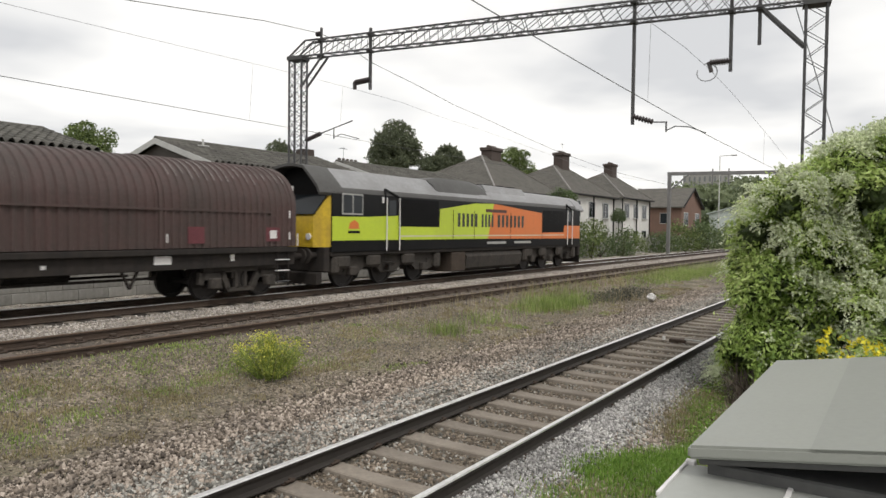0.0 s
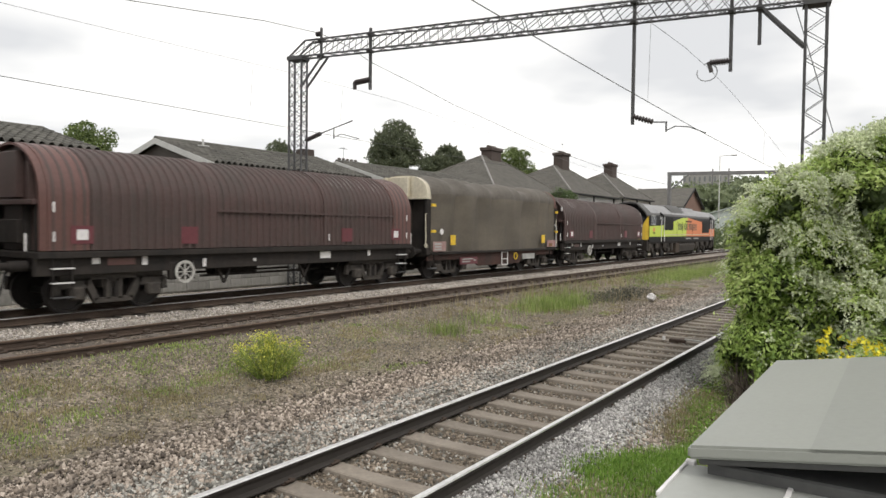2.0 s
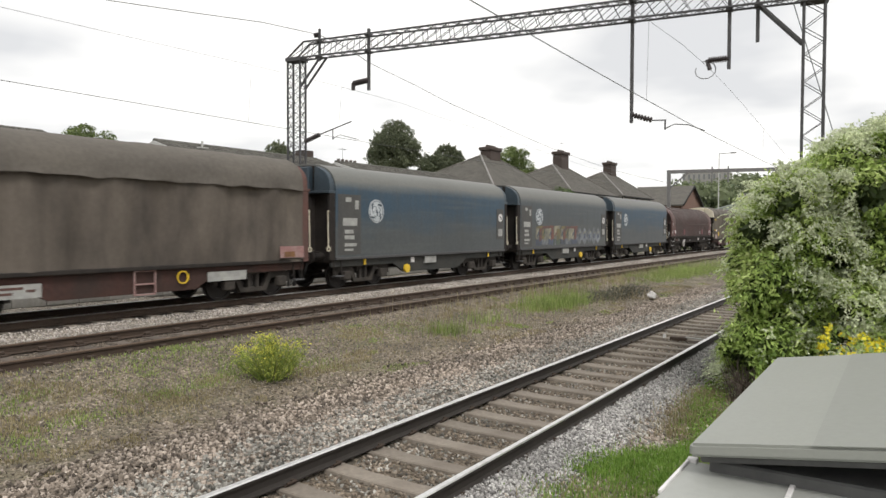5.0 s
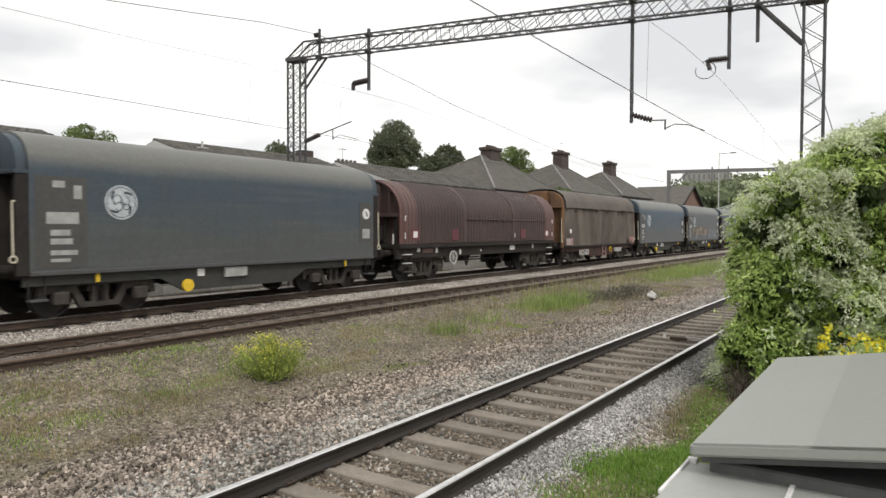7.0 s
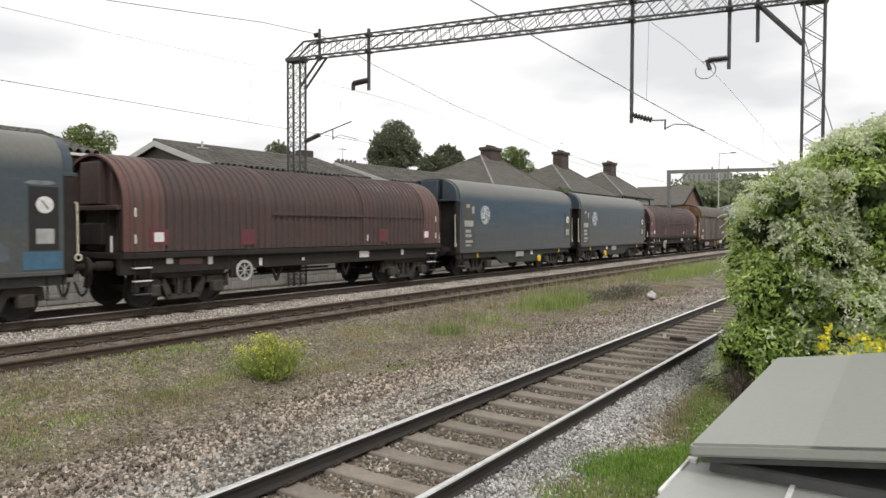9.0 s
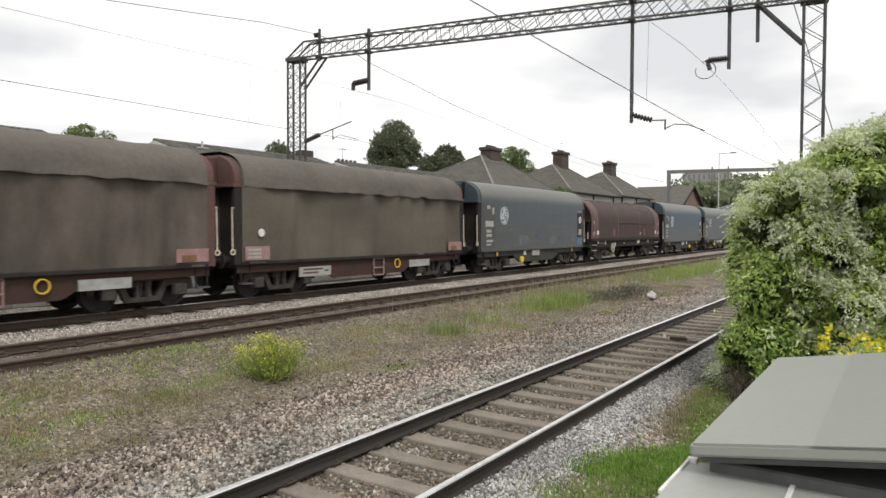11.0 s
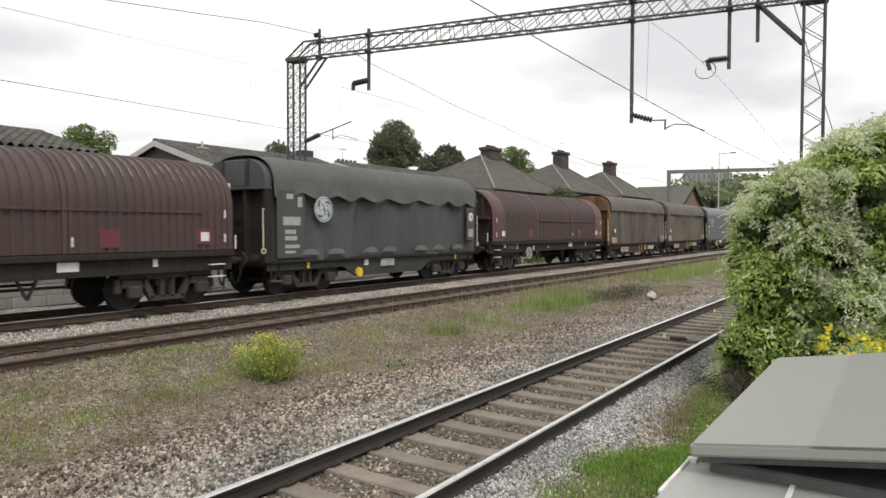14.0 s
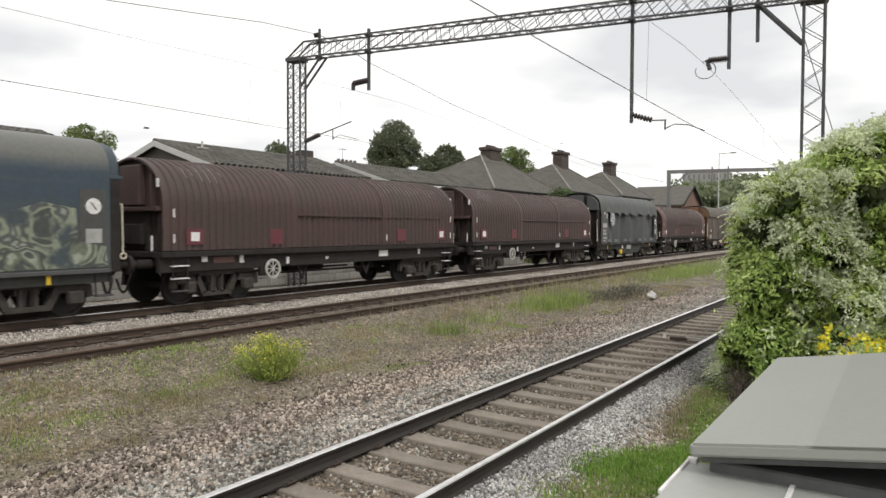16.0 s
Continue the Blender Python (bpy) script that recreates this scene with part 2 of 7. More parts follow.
def ground_mat():
    m, nt, b = mat("trackside_ground", 0.95)
    geo = nt.nodes.new("ShaderNodeNewGeometry")
    sep = nt.nodes.new("ShaderNodeSeparateXYZ")
    nt.links.new(geo.outputs["Position"], sep.inputs[0])

    def nz(scale, detail=4.0, rough=0.55):
        n = nt.nodes.new("ShaderNodeTexNoise")
        n.inputs["Scale"].default_value, n.inputs["Detail"].default_value, n.inputs["Roughness"].default_value = scale, detail, rough
        nt.links.new(geo.outputs["Position"], n.inputs["Vector"])
        return n.outputs["Fac"]

    # the strips along the line wander by up to half a metre
    wob = nt.nodes.new("ShaderNodeMath"); wob.operation = "MULTIPLY_ADD"
    nt.links.new(nz(0.9), wob.inputs[0]); wob.inputs[1].default_value = 1.4; wob.inputs[2].default_value = -0.7
    yy = nt.nodes.new("ShaderNodeMath"); yy.operation = "ADD"
    nt.links.new(sep.outputs["Y"], yy.inputs[0]); nt.links.new(wob.outputs[0], yy.inputs[1])
    mr = nt.nodes.new("ShaderNodeMapRange")
    mr.inputs["From Min"].default_value, mr.inputs["From Max"].default_value = 0.0, 25.0
    nt.links.new(yy.outputs[0], mr.inputs["Value"])
    soil, pale, bed, brown, light = (0.12, 0.10, 0.065), (0.33, 0.32, 0.30), (0.145, 0.12, 0.094), (0.185, 0.157, 0.125), (0.34, 0.31, 0.275)
    # 5.0 to 6.3: ground darkened to paint the shade between ballast stones
    zones = [(0, soil), (2.2, soil), (2.5, pale), (3.1, pale), (3.4, bed), (4.7, bed), (5.0, (0.11, 0.10, 0.085)), (6.3, (0.12, 0.10, 0.082)),
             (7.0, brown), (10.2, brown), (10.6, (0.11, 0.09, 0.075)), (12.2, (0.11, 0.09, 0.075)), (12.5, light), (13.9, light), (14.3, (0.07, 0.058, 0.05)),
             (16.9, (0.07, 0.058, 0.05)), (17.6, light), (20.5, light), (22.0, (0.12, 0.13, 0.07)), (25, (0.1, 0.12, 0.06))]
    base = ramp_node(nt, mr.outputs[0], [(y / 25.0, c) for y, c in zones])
    v = nt.nodes.new("ShaderNodeTexVoronoi")
    v.inputs["Scale"].default_value = 24.0
    nt.links.new(geo.outputs["Position"], v.inputs["Vector"])
    pebble = ramp_node(nt, v.outputs["Color"], [(0.1, (0.32,) * 3), (0.6, (0.95,) * 3), (0.95, (1.9,) * 3)])
    col = mix_node(nt, 1.0, base, pebble, "MULTIPLY")
    stain = ramp_node(nt, nz(0.8, 5.0, 0.6), [(0.3, (0.62, 0.61, 0.57)), (0.7, (1.28, 1.25, 1.18))])
    col = mix_node(nt, 1.0, col, stain, "MULTIPLY")
    # moss and thin turf in drifts
    moss = ramp_node(nt, nz(1.1, 6.0, 0.7), [(0.50, (0, 0, 0)), (0.66, (0.35,) * 3)])
    turf = ramp_node(nt, mr.outputs[0], [(0.0, (1, 1, 1)), (2.3 / 25, (1, 1, 1)), (2.6 / 25, (0, 0, 0)), (6.9 / 25, (0, 0, 0)), (7.6 / 25, (1, 1, 1)), (10.0 / 25, (1, 1, 1)), (10.5 / 25, (0, 0, 0))])
    col = mix_node(nt, mix_node(nt, 1.0, moss, turf, "MULTIPLY"), col, (0.115, 0.125, 0.045))
    nt.links.new(col, b.inputs["Base Color"])
    hm = nt.nodes.new("ShaderNodeMath"); hm.operation = "SUBTRACT"
    hm.inputs[0].default_value = 1.0
    nt.links.new(v.outputs["Distance"], hm.inputs[1])
    bump(nt, b, hm.outputs[0], 0.8, 0.03)
    return m


M_GROUND = ground_mat()


# ---------------------------------------------------------------- building blocks
def thing(name, m=None, label="", category="", group="", kind=""):
    e = new(name)
    e.empty_display_size = 0.2
    if m is not None:
        e.matrix_world = m
    return tagged(e, label, category, group, kind)


def finish(bm, name, material, smooth=None):
    bmesh.ops.recalc_face_normals(bm, faces=bm.faces)
    me = bpy.data.meshes.new(name)
    bm.to_mesh(me)
    bm.free()
    for k in (material if isinstance(material, (list, tuple)) else [material]):
        me.materials.append(k)
    if smooth is not None:
        me.shade_smooth()
        me.set_sharp_from_angle(angle=radians(smooth))
    return me


def part(name, bm, material, parent, label="", smooth=35, m=None):
    me = bm if isinstance(bm, bpy.types.Mesh) else finish(bm, name, material, smooth)
    ob = new(name, me)
    ob.parent = parent
    if m is not None:
        ob.matrix_local = m
    if label:
        ob["label"] = label
    return ob


def solid(name, bm, material, label, category, kind="", group="", smooth=35, m=None):
    ob = new(name, bm if isinstance(bm, bpy.types.Mesh) else finish(bm, name, material, smooth))
    if m is not None:
        ob.matrix_world = m
    return tagged(ob, label, category, group, kind)


def box(bm, x0, x1, y0, y1, z0, z1, bevel=0.0, mi=0):
    vs = [bm.verts.new((x, y, z)) for x in (x0, x1) for y in (y0, y1) for z in (z0, z1)]
    fs = [bm.faces.new([vs[i] for i in f]) for f in ((0, 1, 3, 2), (4, 6, 7, 5), (0, 4, 5, 1), (2, 3, 7, 6), (0, 2, 6, 4), (1, 5, 7, 3))]
    for f in fs:
        f.material_index = mi
    if bevel:
        es = list({e for f in fs for e in f.edges})
        bmesh.ops.bevel(bm, geom=es, offset=bevel, segments=1, affect="EDGES", profile=0.5)
    return bm


def B(*a, **k):
    return box(bmesh.new(), *a, **k)


def rod(bm, a, b, r=0.03, seg=8, r2=None, cap=True):
    a, b = Vector(a), Vector(b)
    q = (b - a).to_track_quat("Z", "Y").to_matrix()
    r2 = r if r2 is None else r2
    rings = []
    for c, rr in ((a, r), (b, r2)):
        rings.append([bm.verts.new(c + q @ Vector((rr * math.cos(2 * math.pi * i / seg), rr * math.sin(2 * math.pi * i / seg), 0))) for i in range(seg)])
    for i in range(seg):
        bm.faces.new((rings[0][i], rings[0][(i + 1) % seg], rings[1][(i + 1) % seg], rings[1][i]))
    if cap:
        bm.faces.new(rings[0][::-1]); bm.faces.new(rings[1])
    return bm


def bar(bm, a, b, w=0.06, h=0.06):
    """A square-edged bar from a to b."""
    a, b = Vector(a), Vector(b)
    q = (b - a).to_track_quat("Z", "Y").to_matrix()
    rings = [[bm.verts.new(c + q @ Vector((sx * w / 2, sy * h / 2, 0))) for sx, sy in ((-1, -1), (1, -1), (1, 1), (-1, 1))] for c in (a, b)]
    for i in range(4):
        bm.faces.new((rings[0][i], rings[0][(i + 1) % 4], rings[1][(i + 1) % 4], rings[1][i]))
    bm.faces.new(rings[0][::-1]); bm.faces.new(rings[1])
    return bm


def loft(bm, rings, closed=True, caps=True, mi=0):
    """Skin a row of rings of points."""
    vr = [[bm.verts.new(p) for p in r] for r in rings]
    n = len(vr[0])
    for a, b in zip(vr, vr[1:]):
        for i in range(n if closed else n - 1):
            f = bm.faces.new((a[i], a[(i + 1) % n], b[(i + 1) % n], b[i]))
            f.material_index = mi
    if caps and closed:
        for r in (vr[0][::-1], vr[-1]):
            f = bm.faces.new(r); f.material_index = mi
    return bm


def fast_mesh(name, verts, faces, material):
    """A mesh from arrays: verts n x 3, faces m x k."""
    verts, faces = np.asarray(verts, np.float32), np.asarray(faces, np.int32)
    me = bpy.data.meshes.new(name)
    k = faces.shape[1]
    me.vertices.add(len(verts)); me.vertices.foreach_set("co", verts.ravel())
    me.loops.add(faces.size); me.loops.foreach_set("vertex_index", faces.ravel())
    me.polygons.add(len(faces)); me.polygons.foreach_set("loop_start", np.arange(0, faces.size, k, dtype=np.int32))
    me.update(calc_edges=True)
    me.materials.append(material)
    return me


RNG = np.random.default_rng(7)


def unit(v):
    return v / np.maximum(np.linalg.norm(v, axis=1, keepdims=True), 1e-9)


def leaf_mesh(name, centres, size, material, long=1.7, droop=0.3, jitter=0.4, folded=True):
    """Many small folded leaves, each an island of its own."""
    c = np.asarray(centres, float)
    n = len(c)
    d = RNG.normal(size=(n, 3)); d[:, 2] -= droop
    d = unit(d)
    s = unit(np.cross(d, RNG.normal(size=(n, 3))))
    nn = np.cross(d, s)
    L = (size * (1 + jitter * RNG.uniform(-1, 1, n)))[:, None]
    W = L / long
    v = np.stack([c - d * L * .5, c + s * W * .5 + nn * W * .15, c + d * L * .5, c - s * W * .5 + nn * W * .15], 1).reshape(-1, 3)
    i = np.arange(n)[:, None] * 4
    f = np.concatenate([i + [0, 1, 2], i + [0, 2, 3]], 1).reshape(-1, 3)
    return fast_mesh(name, v, f, material)


def blade_mesh(name, roots, height, width, material, lean=0.35):
    """Grass: bent blades of two pieces."""
    c = np.asarray(roots, float)
    n = len(c)
    h = np.asarray(height) * RNG.uniform(.55, 1.15, n)
    a = RNG.uniform(0, 2 * np.pi, n)
    s = np.stack([np.cos(a), np.sin(a), 0 * a], 1) * width / 2
    o = np.stack([np.cos(a + 1.57), np.sin(a + 1.57), 0 * a], 1) * (h * lean * RNG.uniform(.2, 1.4, n))[:, None]
    up = np.zeros((n, 3)); up[:, 2] = h
    mid = c + up * .6 + o * .4
    v = np.stack([c - s, c + s, mid + s * .7, mid - s * .7, c + up + o], 1).reshape(-1, 3)
    i = np.arange(n)[:, None] * 5
    f = np.concatenate([i + [0, 1, 2], i + [0, 2, 3], i + [3, 2, 4]], 1).reshape(-1, 3)
    return fast_mesh(name, v, f, material)


# ---------------------------------------------------------------- ground
Y1, Y2, Y3 = 4.094, 11.365, 15.673
Z1 = -0.331
PROFILE = [(-3000, -.75), (-6, -.75), (1.0, -.70), (2.2, -.60), (2.75, -.505), (3.22, -.475), (3.45, -.56), (4.75, -.56), (5.0, -.50), (5.4, -.50), (6.0, -.54), (7.2, -.60), (9.0, -.46), (9.9, -.24), (10.2, -.15), (10.45, -.135), (10.7, -.19), (12.0, -.19), (12.3, -.135),
           (12.8, -.10), (13.9, -.10), (14.3, -.18), (17.0, -.21), (17.6, -.30), (22.0, -.32), (26, -.5), (3000, -.8)]


def bumps(x, y):
    return (np.sin(x * 1.3 + y * .7) * np.sin(y * 2.1 - x * .4) * .022 + np.sin(x * 3.7 - y * 2.9) * .012 + np.sin(x * .31 + 1.7 * np.sin(y * .6)) * .03)


def ground_z(x, y):
    x, y = np.asarray(x, float), np.asarray(y, float)
    z = np.interp(y, [a for a, _ in PROFILE], [b for _, b in PROFILE])
    rough_part = np.where((np.abs(y - Y1) < 1.4) | (np.abs(y - Y2) < 1.4) | (np.abs(y - Y3) < 1.8), .2, 1.0)
    return z + bumps(x, y) * rough_part


def build_ground():
    xs = np.concatenate([[-3000, -600, -120, -40], np.arange(-15, 60, .3), np.arange(60, 130, 2.0), [140, 160, 200, 300, 600, 1400, 3000]])
    ys = np.concatenate([[-3000, -500, -80, -25, -10], np.arange(-4, 26, .25), [27, 30, 36, 45, 60, 100, 300, 1000, 3000]])
    X, Y = np.meshgrid(xs, ys, indexing="ij")
    Z = ground_z(X, Y)
    v = np.stack([X, Y, Z], -1).reshape(-1, 3)
    ny = len(ys)
    i = (np.arange(len(xs) - 1)[:, None] * ny + np.arange(ny - 1)[None]).reshape(-1, 1)
    f = np.concatenate([i, i + ny, i + ny + 1, i + 1], 1)
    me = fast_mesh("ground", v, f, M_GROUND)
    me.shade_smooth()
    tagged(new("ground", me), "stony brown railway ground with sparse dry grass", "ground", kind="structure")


build_ground()

RAIL = [(-.07, -.159), (.07, -.159), (.07, -.148), (.012, -.128), (.009, -.05), (.034, -.038), (.036, -.012), (.026, 0), (-.026, 0), (-.036, -.012), (-.034, -.038), (-.009, -.05), (-.012, -.128), (-.07, -.148)]


def rail(yc, zc, x0, x1, top, name, parent):
    bm = bmesh.new()
    n = 8
    loft(bm, [[(x0 + (x1 - x0) * i / n, yc + y, zc + z) for y, z in RAIL] for i in range(n + 1)])
    for f in bm.faces:
        c = f.calc_center_median()
        if c.z > zc - .0125 and len(f.verts) == 4:
            f.material_index = 1
    return part(name, bm, [M_RAILD if zc < -.1 else M_RAIL, top], parent)


def sleeper_mesh(timber):
    bm = bmesh.new()
    if timber:
        box(bm, -.125, .125, -1.28, 1.28, -.13, 0, .012)
    else:
        # waisted concrete sleeper with sloped flanks
        rings = []
        for y, w, h in ((-1.25, .11, -.015), (-1.2, .125, 0), (-.55, .125, 0), (-.3, .110, -.010), (.3, .110, -.010), (.55, .125, 0), (1.2, .125, 0), (1.25, .11, -.015)):
            rings.append([(-w - .02, y, -.16), (w + .02, y, -.16), (w, y, h - .012), (w - .014, y, h), (-w + .014, y, h), (-w, y, h - .012)])
        loft(bm, rings)
    return finish(bm, "sleeper", M_TIMBER if timber else M_SLEEPER, 30)


def chair_mesh(timber):
    bm = bmesh.new()
    if timber:
        box(bm, -.10, .10, -.17, .17, 0, .03, .008)
        box(bm, -.06, .06, -.13, -.05, .03, .085, .01)
        box(bm, -.06, .06, .05, .13, .03, .085, .01)
    else:
        box(bm, -.07, .07, -.09, .09, 0, .012)
        for s in (-1, 1):
            rod(bm, (-.06, s * .10, .03), (.06, s * .10, .03), .012, 6)
            rod(bm, (.06, s * .10, .03), (.02, s * .06, .04), .012, 6)
    return finish(bm, "rail_fastening", M_RAIL, None)


def build_track(name, yc, zc, x0, x1, timber, top, label, spacing=.65):
    tr = thing(name, None, label, "railway track", "tracks", "structure")
    for s in (-1, 1):
        rail(yc + s * .7525, zc, x0, x1, top, "rail", tr)
    sm, cm = sleeper_mesh(timber), chair_mesh(timber)
    n = int((x1 - x0) / spacing)
    for i in range(min(n, 290)):
        x = x0 + .3 + i * spacing + random.uniform(-.02, .02)
        part("sleeper", sm, None, tr, m=pose(x, yc + random.uniform(-.02, .02), zc - .172 + random.uniform(-.008, .004), 0, 0, random.uniform(-.6, .6)))
        if -3 < x < 42:
            for s in (-1, 1):
                part("rail_fastening", cm, None, tr, m=pose(x, yc + s * .7525, zc - .171))
    return tr


build_track("track_near", Y1, Z1, -12, 150, False, M_RAILTOP, "bright-topped running rails on concrete sleepers in stone ballast")
build_track("track_middle", Y2, 0.0, -12, 170, True, M_RUSTTOP, "rusty disused rails on timber sleepers sunk in gravel")
build_track("track_far", Y3, 0.0, -12, 170, False, M_RAILTOP, "running rails beneath the goods train on concrete sleepers")


# ---------------------------------------------------------------- overhead line structures
def lattice_panel(bm, p0, p1, q0, q1, n, r):
    """Zigzag bracing between the lines p0-p1 and q0-q1."""
    p0, p1, q0, q1 = map(Vector, (p0, p1, q0, q1))
    pts = []
    for i in range(n + 1):
        t = i / n
        pts.append(p0.lerp(p1, t) if i % 2 == 0 else q0.lerp(q1, t))
    for a, b in zip(pts, pts[1:]):
        bar(bm, a, b, r, r)


def lattice(parent, name, corners0, corners1, n, leg, brace, crossed=True):
    """A four-legged lattice column or beam between two sets of four corners."""
    for a, b in zip(corners0, corners1):
        part("chord", bar(bmesh.new(), a, b, leg, leg), M_STEEL, parent)
    for i in range(4):
        bm = bmesh.new()
        j = (i + 1) % 4
        p, q = (i, j) if i < 2 or crossed else (j, i)
        lattice_panel(bm, corners0[p], corners1[p], corners0[q], corners1[q], n, brace)
        if crossed:
            lattice_panel(bm, corners0[j], corners1[j], corners0[i], corners1[i], n, brace)
        part(name, bm, M_STEEL, parent)


GL, GR = Vector((18.15, 18.6)), Vector((20.9, 2.12))   # feet of the near gantry
GZ = 8.0


def gantry_near():
    g = thing("lattice_gantry", None, "grey lattice steel gantry spanning the tracks", "gantry", "gantries")
    d = (GR - GL).normalized()
    nrm = Vector((-d.y, d.x))
    for c, w in ((GL, .27), (GR, .25)):
        k0 = [tuple(c + d * sx * w + nrm * sy * .17) + (-.6,) for sx, sy in ((-1, -1), (1, -1), (1, 1), (-1, 1))]
        k1 = [(*k[:2], GZ) for k in k0]
        lattice(g, "lattice_bracing", k0, k1, 24, .055, .017, c is GL)
        bm = bmesh.new()
        box(bm, -.33, .33, -.24, .24, -.05, .09)
        part("cap_plate", bm, M_STEEL, g, m=Matrix.Translation((c.x, c.y, GZ)) @ Matrix.Rotation(math.atan2(d.y, d.x), 4, "Z"))
    e0, e1 = GL + d * 0.1, GR - d * .1
    h = .60
    c0 = [(*(e0 + d * (.35 if z > GZ + .3 else -.3) + nrm * s * .2), z) for s, z in ((-1, GZ + .05), (1, GZ + .05), (1, GZ + h), (-1, GZ + h))]
    c1 = [(*(e1 + nrm * s * .2), z) for s, z in ((-1, GZ + .05), (1, GZ + .05), (1, GZ + h), (-1, GZ + h))]
    lattice(g, "lattice_bracing", c0, c1, 34, .05, .017)
    for s in (-1, 1):
        part("end_strut", bar(bmesh.new(), (*(GL - d * .24 + nrm * s * .2), GZ + .08), (*(GL + d * .45 + nrm * s * .2), GZ + h), .05, .05), M_STEEL, g)
    for c, s in ((GL, 1), (GR, -1)):
        for k in (-1, 1):
            a = c + nrm * k * .17 + d * s * .28
            b = c + nrm * k * .17 + d * s * (1.2 if s > 0 else 1.35)
            part("knee_brace", bar(bmesh.new(), (*a, GZ - (1.0 if s > 0 else 1.1)), (*b, GZ + .05), .06, .06), M_STEEL, g)
    return g


gantry_near()


# ---------------------------------------------------------------- train: shared pieces
LEN_R, LEN_G = 13.755, 12.04
train = []


def hood_ring(x, hw, z0, zs, zt, n=22, off=0.0, power=2.0):
    """Cross-section of a hood: upright sides to zs, then an arch to zt."""
    pts = [(x, -hw - off, z0), (x, -hw - off, z0 + (zs - z0) * .33), (x, -hw - off, z0 + (zs - z0) * .67)]
    for i in range(n + 1):
        a = math.pi * (1 - i / n)
        c, s = math.cos(a), math.sin(a)
        pts.append((x, (hw + off) * math.copysign(abs(c) ** (2 / power), c), zs + (zt - zs + off) * abs(s) ** (2 / power)))
    return pts + [(x, hw + off, z0 + (zs - z0) * .67), (x, hw + off, z0 + (zs - z0) * .33), (x, hw + off, z0)]


def plate(name, parent, x0, x1, z0, z1, y, material, th=.014, label=""):
    """A flat plate on the near flank of a vehicle."""
    return part(name, B(x0, x1, y - th, y + .004, z0, z1), material, parent, label)


def poly_plate(name, parent, pts, y, material, th=.008, label=""):
    bm = bmesh.new()
    loft(bm, [[(x, yy, z) for x, z in pts] for yy in (y - th, y + .004)])
    return part(name, bm, material, parent, label)


def ring_mesh(r0, r1, th, spokes=0, seg=24):
    """A wheel rim in the x-z plane, with spokes."""
    bm = bmesh.new()
    rings = []
    for r, y in ((r0, -th / 2), (r1, -th / 2), (r1, th / 2), (r0, th / 2)):
        rings.append([bm.verts.new((r * math.cos(2 * math.pi * i / seg), y, r * math.sin(2 * math.pi * i / seg))) for i in range(seg)])
    for k in range(4):
        a, b = rings[k], rings[(k + 1) % 4]
        for i in range(seg):
            bm.faces.new((a[i], a[(i + 1) % seg], b[(i + 1) % seg], b[i]))
    for k in range(spokes):
        a = 2 * math.pi * k / spokes
        bar(bm, (0, 0, 0), (r0 * 1.03 * math.cos(a), 0, r0 * 1.03 * math.sin(a)), .03, .02)
    return bm


def lathe_y(bm, prof, c=(0, 0, 0), seg=24):
    """Turn a profile of (radius, y) about the y axis."""
    rings = [[(c[0] + r * math.cos(2 * math.pi * i / seg), c[1] + y, c[2] + r * math.sin(2 * math.pi * i / seg)) for i in range(seg)] for r, y in prof]
    return loft(bm, rings)


def wheel_mesh(r):
    s = 1.0
    prof = [(.05, .09), (.10, .09), (.11, .05), (r * .82, .03), (r * .84, .065), (r, .06), (r, -.045), (r + .028, -.05), (r + .028, -.07), (r * .84, -.065), (r * .82, -.01), (.11, -.04), (.10, -.07), (.05, -.07)]
    return finish(lathe_y(bmesh.new(), [(a, -b) for a, b in prof]), "wheel", M_WHEEL, 40)


